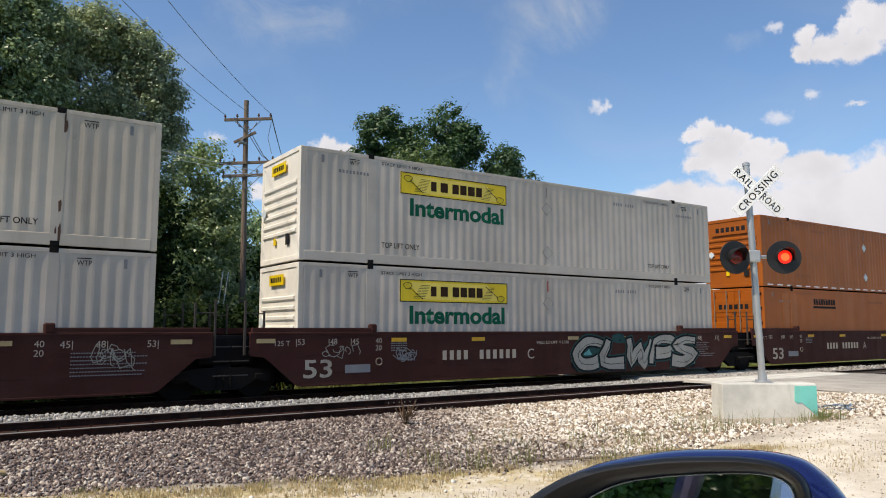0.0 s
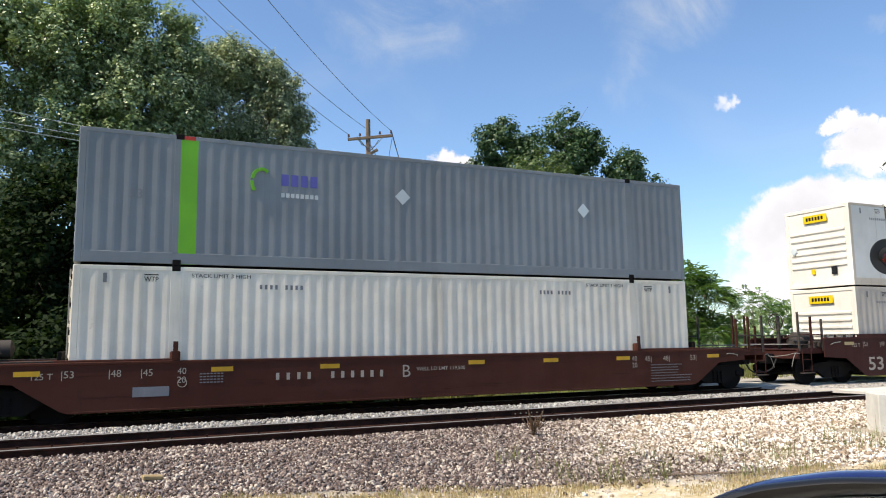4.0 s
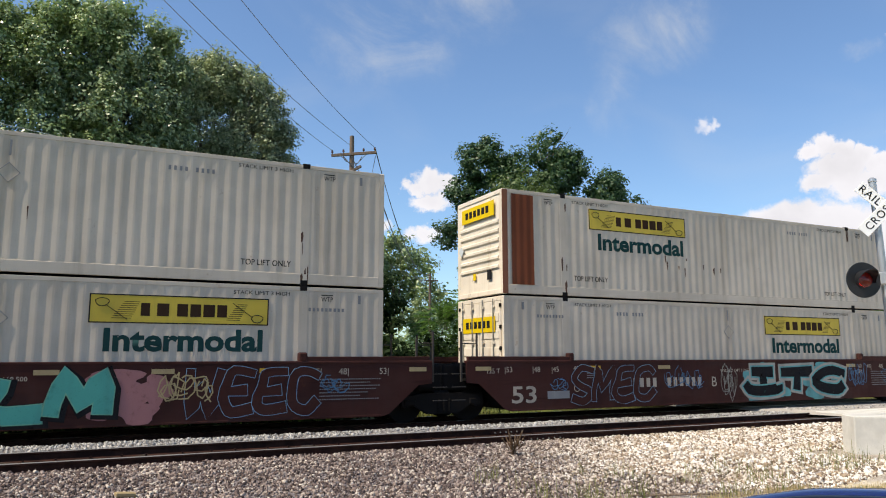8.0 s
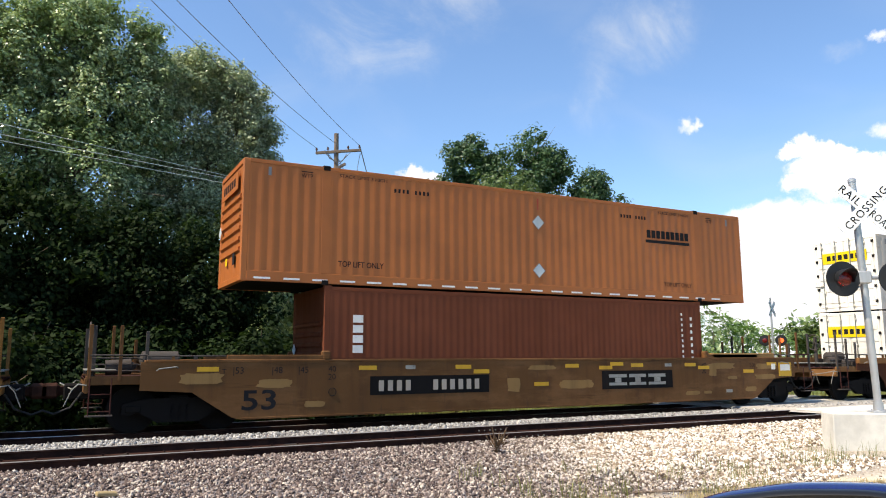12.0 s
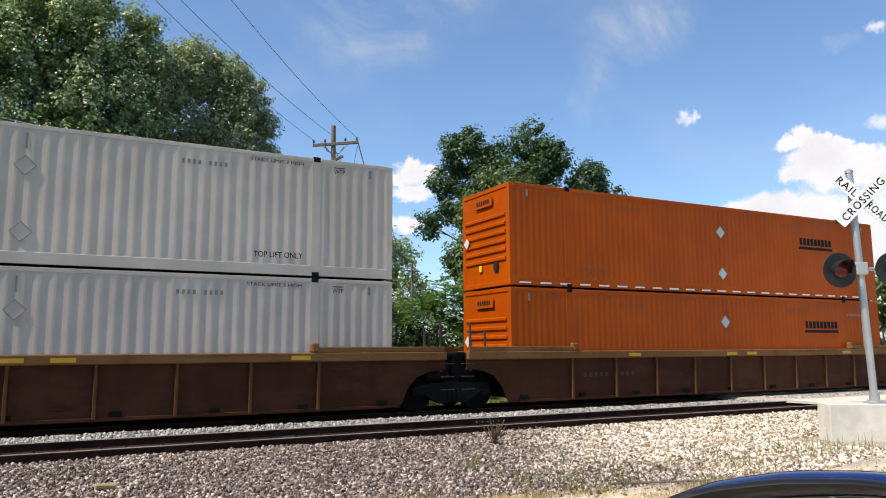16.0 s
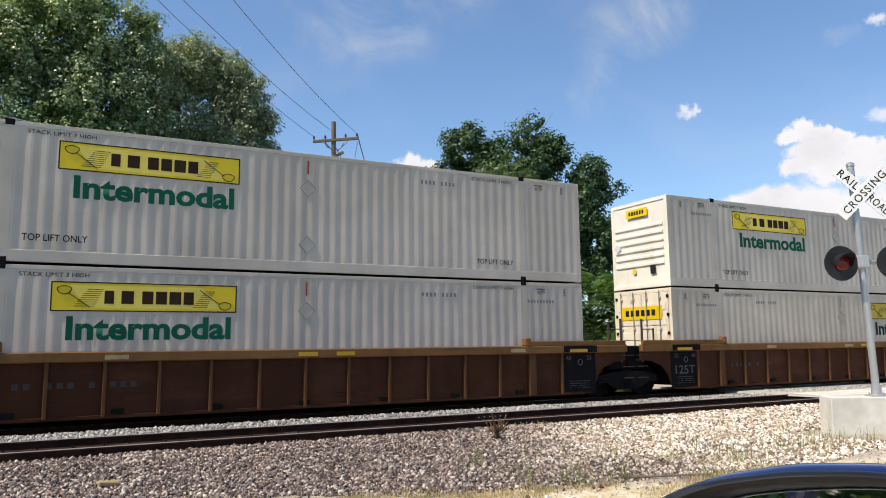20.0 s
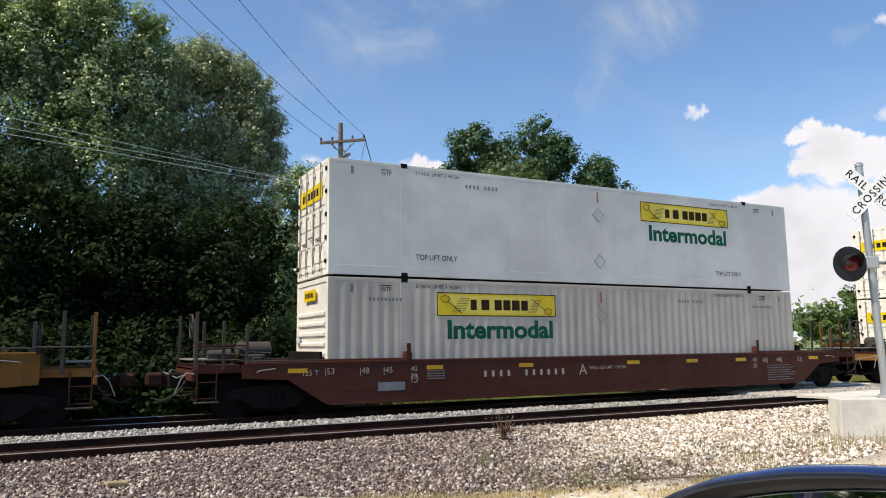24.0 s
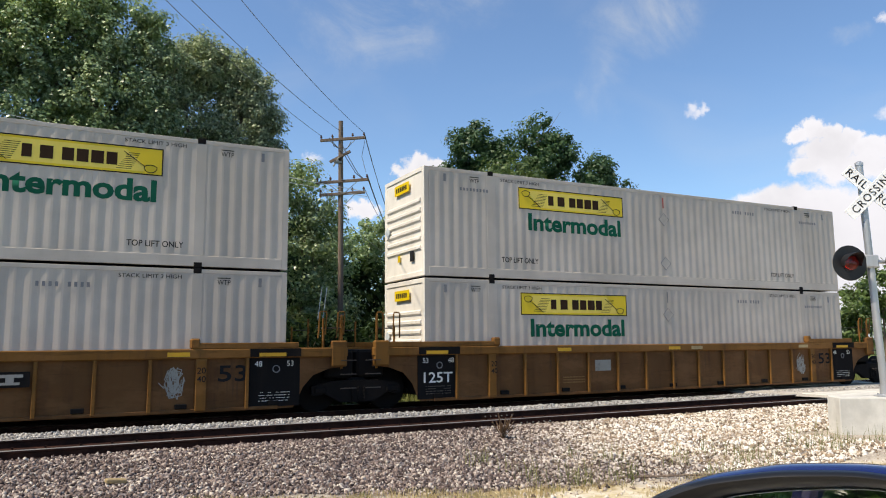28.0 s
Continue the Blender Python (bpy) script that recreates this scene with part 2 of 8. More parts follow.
paint("light_brown_well", (0.06777, 0.02076, 0.01312), 0.7, (0.045, 0.022, 0.016), 0.45, 0.10, spec=0.15, patch=(0.080, 0.028, 0.019))
paint("yellow_well", (0.1668, 0.07285, 0.01478), 0.7, (0.07, 0.035, 0.018), 0.85, 0.45, spec=0.2, patch=(0.235, 0.105, 0.030))
paint("ochre_well", (0.1182, 0.05107, 0.01608), 0.7, (0.06, 0.03, 0.018), 0.8, 0.40, spec=0.2, patch=(0.185, 0.085, 0.032))
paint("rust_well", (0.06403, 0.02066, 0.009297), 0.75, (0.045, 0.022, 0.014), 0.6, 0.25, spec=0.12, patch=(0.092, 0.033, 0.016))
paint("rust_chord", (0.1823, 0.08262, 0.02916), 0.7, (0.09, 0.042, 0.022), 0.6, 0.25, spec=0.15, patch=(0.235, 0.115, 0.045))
paint("stencil_dim", (0.13, 0.11, 0.095), 0.75, (0.05, 0.03, 0.025), 0.5, spec=0.1)
paint("faded_yellow", (0.57, 0.405, 0.045), 0.55, (0.28, 0.19, 0.06), 0.5)
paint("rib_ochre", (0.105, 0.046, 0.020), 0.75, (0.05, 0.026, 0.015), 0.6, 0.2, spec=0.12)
paint("black_patch", (0.013, 0.012, 0.012), 0.9, (0.04, 0.03, 0.025), 0.4, spec=0.03)
paint("black_steel", (0.009, 0.008, 0.008), 0.85, (0.025, 0.018, 0.014), 0.4, spec=0.1)
paint("dark_steel", (0.055, 0.047, 0.042), 0.7, (0.04, 0.025, 0.018), 0.5, 0.3, spec=0.2)
paint("grey_steel", (0.20, 0.20, 0.18), 0.6, (0.09, 0.06, 0.045), 0.6, 0.3)
paint("sign_yellow", (0.775, 0.5375, 0.015), 0.45, (0.35, 0.25, 0.06), 0.25)
paint("chip_yellow", (0.575, 0.3125, 0.015), 0.5, (0.25, 0.14, 0.04), 0.4)
paint("ink_black", (0.018, 0.018, 0.020), 0.8, (0.10, 0.10, 0.10), 0.2, spec=0.05)
paint("sign_ink", (0.040, 0.022, 0.014), 0.8, (0.12, 0.09, 0.05), 0.3, spec=0.05)
paint("ink_grey", (0.2, 0.2, 0.2125), 0.5, (0.35, 0.34, 0.32), 0.4, spec=0.15)
paint("ink_green", (0.004, 0.092, 0.054), 0.8, (0.10, 0.18, 0.14), 0.15, spec=0.05)
paint("ink_dark_green", (0.012, 0.046, 0.046), 0.8, (0.10, 0.14, 0.13), 0.15, spec=0.05)
paint("ink_white", (0.775, 0.75, 0.7), 0.55, (0.20, 0.13, 0.10), 0.5)
paint("stencil_tan", (0.4125, 0.3438, 0.2812), 0.6, (0.10, 0.06, 0.05), 0.55)
paint("dark_rust", (0.085, 0.035, 0.02), 0.7, (0.03, 0.02, 0.015), 0.6)
paint("ink_rust", (0.20, 0.065, 0.03), 0.6, (0.30, 0.12, 0.05), 0.5)
paint("ink_red", (0.45, 0.035, 0.02), 0.5)
paint("lime", (0.125, 0.4125, 0.01875), 0.45, (0.15, 0.25, 0.06), 0.2)
paint("ink_blue", (0.10, 0.11, 0.46), 0.45)
paint("placard", (0.55, 0.60, 0.62), 0.35, (0.3, 0.28, 0.25), 0.3)
paint("faded_teal", (0.06875, 0.275, 0.2875), 0.55, (0.06, 0.08, 0.08), 0.5, worn=0.55)
paint("faded_green", (0.125, 0.3375, 0.2375), 0.55, (0.06, 0.08, 0.06), 0.5, worn=0.60)
paint("dark_blue", (0.0375, 0.075, 0.15), 0.55, (0.03, 0.03, 0.04), 0.5, worn=0.60)
paint("pale_blue", (0.1625, 0.3, 0.425), 0.55, (0.07, 0.07, 0.08), 0.5, worn=0.30)
paint("slate_blue", (0.035, 0.08125, 0.1438), 0.6, (0.03, 0.04, 0.05), 0.5, worn=0.40)
paint("dull_grey", (0.165, 0.108, 0.050), 0.65, (0.10, 0.06, 0.03), 0.6, worn=0.60)
paint("spray_silver", (0.28, 0.268, 0.24), 0.45, (0.12, 0.08, 0.07), 0.4, worn=0.45)
paint("spray_teal", (0.0375, 0.3, 0.25), 0.5, (0.05, 0.1, 0.1), 0.3, worn=0.30)
paint("spray_pink", (0.3125, 0.125, 0.125), 0.5, (0.12, 0.05, 0.05), 0.4, worn=0.50)
paint("spray_blue", (0.05, 0.1625, 0.3), 0.5, (0.05, 0.07, 0.1), 0.3, worn=0.35)
paint("tan_patch", (0.2497, 0.1418, 0.054), 0.7, (0.09, 0.05, 0.025), 0.6, spec=0.15)
paint("spray_tan", (0.375, 0.275, 0.1375), 0.55, (0.12, 0.08, 0.05), 0.4, worn=0.30)
paint("reflector", (0.80, 0.80, 0.78), 0.3, (0.5, 0.4, 0.3), 0.2)
paint("galvanised", (0.45, 0.46, 0.47), 0.42, (0.25, 0.24, 0.22), 0.35, 0.0, 0.55)
paint("sign_white", (0.80, 0.80, 0.79), 0.4, (0.5, 0.48, 0.45), 0.2)
paint("lamp_black", (0.012, 0.012, 0.013), 0.5, (0.05, 0.05, 0.05), 0.2)
paint("mint", (0.16, 0.58, 0.50), 0.6, (0.3, 0.4, 0.36), 0.25, worn=0.6)
paint("rubber", (0.012, 0.012, 0.013), 0.75, (0.04, 0.035, 0.03), 0.4)


def misc_materials():
    s = Shader("rail_rust")
    c = s.mix(s.span(s.noise(5, 6), 0.35, 0.7), (0.026, 0.011, 0.0078), (0.054, 0.0215, 0.0145))
    s.bump(s.noise(40, 4), 0.3, 0.004)
    s.done(c, 0.8, 0.0, 0.12)
    s = Shader("rail_head")
    c = s.mix(s.span(s.noise(3, 5, 0.6, (0.3, 8, 1)), 0.35, 0.7), (0.19, 0.175, 0.16), (0.30, 0.28, 0.265))
    s.done(c, 0.42, 0.25)
    s = Shader("rail_polished")
    c = s.mix(s.span(s.noise(3, 5, 0.6, (0.3, 8, 1)), 0.35, 0.7), (0.42, 0.40, 0.38), (0.58, 0.56, 0.54))
    s.done(c, 0.34, 0.9)
    s = Shader("tie_wood")
    c = s.mix(s.span(s.noise(4, 7, 0.7, (8, 0.7, 2)), 0.3, 0.7), (0.018, 0.013, 0.010), (0.055, 0.040, 0.032))
    s.bump(s.noise(9, 5, 0.7, (9, 0.6, 2)), 0.6, 0.01)
    s.done(c, 0.9)
    s = Shader("pole_wood")
    c = s.mix(s.span(s.noise(3, 7, 0.7, (9, 9, 0.35)), 0.3, 0.72), (0.085, 0.056, 0.040), (0.24, 0.18, 0.135))
    s.bump(s.noise(5, 6, 0.7, (10, 10, 0.4)), 0.6, 0.01)
    s.done(c, 0.88)
    s = Shader("concrete")
    c = s.mix(s.span(s.noise(1.6, 7, 0.65), 0.3, 0.7), (0.50, 0.48, 0.43), (0.70, 0.675, 0.61))
    c = s.mix(s.math("MULTIPLY", s.span(s.noise(1.2, 6, 0.7, (3, 3, 0.4)), 0.55, 0.8), 0.5), c, (0.22, 0.20, 0.17))
    s.bump(s.noise(45, 5, 0.7), 0.35, 0.01)
    s.done(c, 0.85)
    s = Shader("asphalt")
    c = s.mix(s.span(s.noise(1.1, 6, 0.6), 0.3, 0.7), (0.27, 0.245, 0.21), (0.42, 0.385, 0.335))
    c = s.mix(s.span(s.noise(90, 2), 0.45, 0.75), c, (0.42, 0.40, 0.37))
    s.bump(s.noise(120, 3), 0.4, 0.006)
    s.done(c, 0.9)
    s = Shader("wire")
    s.done((0.16, 0.16, 0.17), 0.5)
    s = Shader("pale_wire")
    s.done((0.62, 0.62, 0.60), 0.45, 0.3)
    s = Shader("glass_brown")
    s.done((0.10, 0.04, 0.02), 0.12)
    s = Shader("roundel_dark")
    c = s.mix(s.span(s.noise(30, 2), 0.4, 0.6), (0.10, 0.006, 0.006), (0.16, 0.012, 0.010))
    s.done(c, 0.22)
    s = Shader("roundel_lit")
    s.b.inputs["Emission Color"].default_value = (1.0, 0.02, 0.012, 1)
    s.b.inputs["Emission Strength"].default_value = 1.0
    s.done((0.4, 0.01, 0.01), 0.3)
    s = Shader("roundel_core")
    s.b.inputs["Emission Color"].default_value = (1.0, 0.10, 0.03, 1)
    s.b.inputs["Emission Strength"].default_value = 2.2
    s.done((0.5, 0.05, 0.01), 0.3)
    s = Shader("car_blue")
    c = s.mix(s.span(s.noise(900, 1), 0.4, 0.7), (0.004, 0.010, 0.085), (0.010, 0.024, 0.16))
    s.b.inputs["Coat Weight"].default_value, s.b.inputs["Coat Roughness"].default_value = 1.0, 0.04
    s.done(c, 0.35, 0.35)
    s = Shader("bezel_black")
    s.done((0.006, 0.006, 0.0065), 0.38)
    # opaque black: the dark cabin behind the glass is put into the pane
    s = Shader("tinted_glass")
    s.done((0.004, 0.005, 0.005), 0.03)
    s = Shader("mirror_glass")
    s.done((0.82, 0.84, 0.86), 0.015, 1.0)
    s = Shader("cabin_black")
    s.done((0.012, 0.012, 0.012), 0.6)
    s = Shader("chrome")
    s.done((0.65, 0.66, 0.68), 0.15, 1.0)
    s = Shader("car_glass")
    s.b.inputs["Transmission Weight"].default_value = 1.0
    s.done((0.6, 0.66, 0.65), 0.02)


misc_materials()


def leaf_material(name, dark, light, back, rough=0.48, spec=0.45):
    s = Shader(name)
    c = s.mix(s.island(), dark, light)
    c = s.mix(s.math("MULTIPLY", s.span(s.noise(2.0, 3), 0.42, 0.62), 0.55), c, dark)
    c = s.mix(s.span(s.noise(0.35, 3), 0.35, 0.7), c, s.mix(0.35, c, back))
    s.done(c, rough, 0.0, spec)
    tr = s.t.nodes.new("ShaderNodeBsdfTranslucent")
    s.link(s.mix(0.5, c, back), tr.inputs[0])
    mx = s.t.nodes.new("ShaderNodeMixShader")
    mx.inputs[0].default_value = 0.30
    s.link(s.b.outputs[0], mx.inputs[1])
    s.link(tr.outputs[0], mx.inputs[2])
    s.link(mx.outputs[0], s.t.nodes["Material Output"].inputs[0])
    return s.m


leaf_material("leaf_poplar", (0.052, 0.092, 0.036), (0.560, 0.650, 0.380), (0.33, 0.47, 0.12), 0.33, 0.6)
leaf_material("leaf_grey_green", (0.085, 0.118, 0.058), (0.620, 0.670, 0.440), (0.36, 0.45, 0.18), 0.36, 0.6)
# near-black greens: the shade under the tall trees is in the colour
leaf_material("leaf_shaded", (0.008, 0.018, 0.006), (0.024, 0.044, 0.014), (0.03, 0.06, 0.01), 0.7, 0.12)
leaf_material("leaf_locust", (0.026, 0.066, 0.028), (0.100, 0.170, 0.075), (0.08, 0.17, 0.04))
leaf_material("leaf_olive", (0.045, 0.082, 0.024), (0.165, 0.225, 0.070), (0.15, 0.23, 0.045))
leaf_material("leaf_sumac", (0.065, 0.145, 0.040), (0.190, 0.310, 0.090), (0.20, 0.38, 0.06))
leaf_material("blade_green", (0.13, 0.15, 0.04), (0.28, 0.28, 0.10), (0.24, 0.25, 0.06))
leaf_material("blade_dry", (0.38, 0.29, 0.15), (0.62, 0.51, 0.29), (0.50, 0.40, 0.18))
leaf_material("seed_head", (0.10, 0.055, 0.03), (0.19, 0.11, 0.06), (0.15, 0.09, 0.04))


def ground_material():
    """Pale limestone dirt by the road, purplish ballast dust under the tracks, grass beyond."""
    s = Shader("ground_mix")
    sp = s.t.nodes.new("ShaderNodeSeparateXYZ")
    s.link(s.co, sp.inputs[0])
    x, y = sp.outputs[0], sp.outputs[1]
    wob = s.math("MULTIPLY", s.math("SUBTRACT", s.noise(0.45, 5), 0.5), 2.4)
    yy = s.math("ADD", y, wob)
    xx = s.math("ADD", x, s.math("MULTIPLY", wob, 1.6))
    dirt = s.mix(s.span(s.noise(1.3, 8, 0.65), 0.28, 0.72), (0.54, 0.46, 0.36), (0.78, 0.715, 0.605))
    dirt = s.mix(s.span(s.noise(38, 4, 0.7), 0.52, 0.72), dirt, (0.74, 0.69, 0.60))
    dirt = s.mix(s.span(s.noise(55, 3, 0.7), 0.60, 0.75), dirt, (0.27, 0.22, 0.17))
    lime = s.mix(s.span(s.noise(30, 4, 0.7), 0.35, 0.68), (0.26, 0.21, 0.16), (0.60, 0.53, 0.43))
    # shade under the train, put into the ground as a near-black band
    train_shade = s.mix(s.noise(9, 5), (0.018, 0.014, 0.012), (0.06, 0.05, 0.045))
    stone = s.mix(s.span(s.noise(30, 4, 0.7), 0.35, 0.68), (0.10, 0.085, 0.085), (0.30, 0.26, 0.25))
    bed = s.mix(s.span(xx, 7.5, 11.5), stone, lime)
    foot = s.math("ADD", yy, s.math("MULTIPLY", s.math("MINIMUM", x, 9.0), 0.365))
    c = s.mix(s.span(foot, 9.5, 10.3), dirt, bed)
    # near-black band between the near rails
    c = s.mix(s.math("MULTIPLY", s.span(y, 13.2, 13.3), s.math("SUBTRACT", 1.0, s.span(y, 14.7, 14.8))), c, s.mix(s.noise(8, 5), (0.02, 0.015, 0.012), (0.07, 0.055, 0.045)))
    c = s.mix(s.math("MULTIPLY", s.span(y, 16.3, 16.6), s.math("SUBTRACT", 1.0, s.span(y, 19.2, 19.8))), c, train_shade)
    straw = s.mix(s.span(s.noise(9, 5), 0.3, 0.7), (0.42, 0.325, 0.17), (0.60, 0.50, 0.30))
    strip = s.math("MULTIPLY", s.span(foot, 7.9, 9.2), s.math("SUBTRACT", 1.0, s.span(foot, 9.6, 10.3)))
    strip = s.math("MULTIPLY", strip, s.math("SUBTRACT", 1.0, s.span(xx, 8.0, 11.0)))
    c = s.mix(s.math("MULTIPLY", strip, s.span(s.noise(2.0, 6), 0.32, 0.6)), c, straw)
    grass = s.mix(s.span(s.noise(0.8, 8, 0.7), 0.3, 0.7), (0.05, 0.085, 0.02), (0.15, 0.18, 0.05))
    grass = s.mix(s.span(s.noise(14, 4), 0.5, 0.75), grass, (0.20, 0.21, 0.07))
    c = s.mix(s.span(yy, 20.3, 21.3), c, grass)
    # unseen ground behind and left of the eye is grass, to cut bounce
    c = s.mix(s.span(s.math("MULTIPLY", yy, -1.0), 0.8, 2.6), c, grass)
    verge = s.math("MULTIPLY", s.span(s.math("MULTIPLY", xx, -1.0), 2.5, 5.0), s.math("SUBTRACT", 1.0, s.span(foot, 9.3, 10.2)))
    c = s.mix(verge, c, grass)
    s.bump(s.math("ADD", s.noise(30, 5, 0.7), s.noise(4, 4)), 0.6, 0.03)
    return s.done(c, 0.92, 0.0, 0.2)


ground_material()


def stone_material():
    s = Shader("ballast_stone")
    sp = s.t.nodes.new("ShaderNodeSeparateXYZ")
    s.link(s.co, sp.inputs[0])
    i = s.island()
    a = s.ramp(i, [(0.0, (0.0301, 0.0215, 0.01892)), (0.25, (0.086, 0.05848, 0.0516)), (0.55, (0.1935, 0.1419, 0.1247)), (0.8, (0.3698, 0.2967, 0.2537)), (1.0, (0.6364, 0.5676, 0.4816))])
    b = s.ramp(i, [(0.0, (0.10, 0.065, 0.045)), (0.36, (0.46, 0.35, 0.24)), (0.58, (0.84, 0.77, 0.66)), (0.93, (0.93, 0.89, 0.82)), (1.0, (0.40, 0.26, 0.13))])
    b = s.mix(s.math("MULTIPLY", s.span(s.noise(1.1, 5), 0.50, 0.68), 0.55), b, (0.36, 0.26, 0.17))
    c3 = s.ramp(i, [(0.0, (0.12, 0.115, 0.11)), (0.5, (0.31, 0.30, 0.285)), (1.0, (0.56, 0.54, 0.51))])
    xx = s.math("ADD", sp.outputs[0], s.math("MULTIPLY", s.math("SUBTRACT", s.noise(0.6, 5), 0.5), 5.0))
    xx = s.math("ADD", xx, s.math("MULTIPLY", s.math("SUBTRACT", s.noise(17, 2), 0.5), 9.0))
    xx = s.math("SUBTRACT", xx, s.math("MULTIPLY", s.span(sp.outputs[1], 10.5, 13.0), 2.0))
    toe = s.math("ADD", sp.outputs[1], s.math("MULTIPLY", s.math("MINIMUM", sp.outputs[0], 9.0), 0.365))
    c = s.mix(s.math("MAXIMUM", s.span(xx, 5.6, 9.6), s.math("SUBTRACT", 1.0, s.span(toe, 9.2, 9.9))), a, b)
    # stones between the near rails are darkened
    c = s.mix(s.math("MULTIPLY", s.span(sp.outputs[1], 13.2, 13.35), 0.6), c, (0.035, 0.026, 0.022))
    c = s.mix(s.span(sp.outputs[1], 14.75, 14.95), c, c3)
    c = s.mix(s.span(s.noise(60, 3), 0.4, 0.75, 0.0, 0.35), c, (0.12, 0.10, 0.09))
    return s.done(c, 0.85, 0.0, 0.3)


stone_material()

# ---- mesh helpers ----
class Geo:
    """Collects points and faces for one mesh."""

    def __init__(self):
        self.v, self.f, self.mi, self.cur = [], [], [], 0

    def add(self, pts, faces):
        o = len(self.v)
        self.v.extend(tuple(p) for p in pts)
        self.f.extend(tuple(i + o for i in q) for q in faces)
        self.mi.extend([self.cur] * len(faces))
        return self

    def box(self, x0, x1, y0, y1, z0, z1, c=0.0):
        """A box; c cuts its edges."""
        if c <= 0:
            p = [(x, y, z) for x in (x0, x1) for y in (y0, y1) for z in (z0, z1)]
            return self.add(p, [(0, 1, 3, 2), (4, 6, 7, 5), (0, 4, 5, 1), (2, 3, 7, 6), (0, 2, 6, 4), (1, 5, 7, 3)])
        pts, idx = [], {}
        lo, hi = (x0, y0, z0), (x1, y1, z1)
        for sx_ in (0, 1):
            for sy_ in (0, 1):
                for sz_ in (0, 1):
                    s = (sx_, sy_, sz_)
                    for ax in range(3):
                        q = [(hi[k] - c if s[k] else lo[k] + c) for k in range(3)]
                        q[ax] = hi[ax] if s[ax] else lo[ax]
                        idx[(s, ax)] = len(pts)
                        pts.append(tuple(q))
        faces = []
        for ax in range(3):
            u, w = [k for k in range(3) if k != ax]
            for side in (0, 1):
                loop = []
                for a, b in ((0, 0), (1, 0), (1, 1), (0, 1)):
                    s = [0, 0, 0]
                    s[ax], s[u], s[w] = side, a, b
                    loop.append(idx[(tuple(s), ax)])
                faces.append(tuple(loop))
        for ax in range(3):
            u, w = [k for k in range(3) if k != ax]
            for a in (0, 1):
                for b in (0, 1):
                    s0, s1 = [0, 0, 0], [0, 0, 0]
                    s0[u], s0[w], s1[u], s1[w], s1[ax] = a, b, a, b, 1
                    faces.append((idx[(tuple(s0), u)], idx[(tuple(s1), u)], idx[(tuple(s1), w)], idx[(tuple(s0), w)]))
        for s in {k[0] for k in idx}:
            faces.append((idx[(s, 0)], idx[(s, 1)], idx[(s, 2)]))
        return self.add(pts, faces)

    def prism(self, prof, axis, a, b, caps=True):
        """A closed outline of (p, q) pulled along an axis from a to b; p, q are the other two axes in order."""
        n = len(prof)

        def at(p, q, h):
            return {0: (h, p, q), 1: (p, h, q), 2: (p, q, h)}[axis]
        pts = [at(p, q, a) for p, q in prof] + [at(p, q, b) for p, q in prof]
        fs = [(i, (i + 1) % n, n + (i + 1) % n, n + i) for i in range(n)]
        if caps:
            fs += [tuple(range(n - 1, -1, -1)), tuple(range(n, 2 * n))]
        return self.add(pts, fs)

    def tube(self, pts, r, n=8, r1=None):
        """A round bar along points; r may shrink to r1."""
        pts = [Vector(p) for p in pts]
        r1 = r if r1 is None else r1
        rings, side = [], None
        for i, p in enumerate(pts):
            d = (pts[min(i + 1, len(pts) - 1)] - pts[max(i - 1, 0)]).normalized()
            if side is None:
                side = d.orthogonal().normalized()
            side = (side - d * side.dot(d)).normalized()
            up = d.cross(side)
            rr = r + (r1 - r) * i / max(1, len(pts) - 1)
            rings.append([p + (side * math.cos(2 * math.pi * k / n) + up * math.sin(2 * math.pi * k / n)) * rr for k in range(n)])
        fs = []
        for i in range(len(rings) - 1):
            for k in range(n):
                fs.append((i * n + k, i * n + (k + 1) % n, (i + 1) * n + (k + 1) % n, (i + 1) * n + k))
        fs += [tuple(range(n - 1, -1, -1)), tuple(range((len(rings) - 1) * n, len(rings) * n))]
        return self.add([q for r_ in rings for q in r_], fs)

    def lathe(self, prof, centre, axis, n=24):
        """A turned form: (distance along the axis, radius) pairs round an axis through centre."""
        c, d = Vector(centre), Vector(axis).normalized()
        s = d.orthogonal().normalized()
        w = d.cross(s)
        pts = []
        for h, r in prof:
            pts += [c + d * h + (s * math.cos(2 * math.pi * k / n) + w * math.sin(2 * math.pi * k / n)) * r for k in range(n)]
        fs = []
        for i in range(len(prof) - 1):
            for k in range(n):
                fs.append((i * n + k, i * n + (k + 1) % n, (i + 1) * n + (k + 1) % n, (i + 1) * n + k))
        fs += [tuple(range(n - 1, -1, -1)), tuple(range((len(prof) - 1) * n, len(prof) * n))]
        return self.add(pts, fs)

    def mesh(self, name, mats, smooth=False):
        me = bpy.data.meshes.new(name)
        me.from_pydata(self.v, [], self.f)
        for m in (mats if isinstance(mats, (list, tuple)) else [mats]):
            me.materials.append(MATS[m])
        if any(self.mi):
            me.polygons.foreach_set("material_index", self.mi)
        bm = bmesh.new()
        bm.from_mesh(me)
        bmesh.ops.recalc_face_normals(bm, faces=bm.faces)
        bm.to_mesh(me)
        bm.free()
        if smooth:
            me.shade_smooth()
            me.set_sharp_from_angle(angle=radians(38))
        return me


def part(name, geo, material, parent, label="", smooth=False, at=None):
    """Links a Geo (or a finished mesh) as one mesh object under a thing or a part."""
    me = geo if isinstance(geo, bpy.types.Mesh) else geo.mesh(name, material, smooth)
    ob = new(name, me)
    ob.parent = parent
    if at is not None:
        ob.matrix_basis = at
    if label:
        ob["label"] = label
    return ob


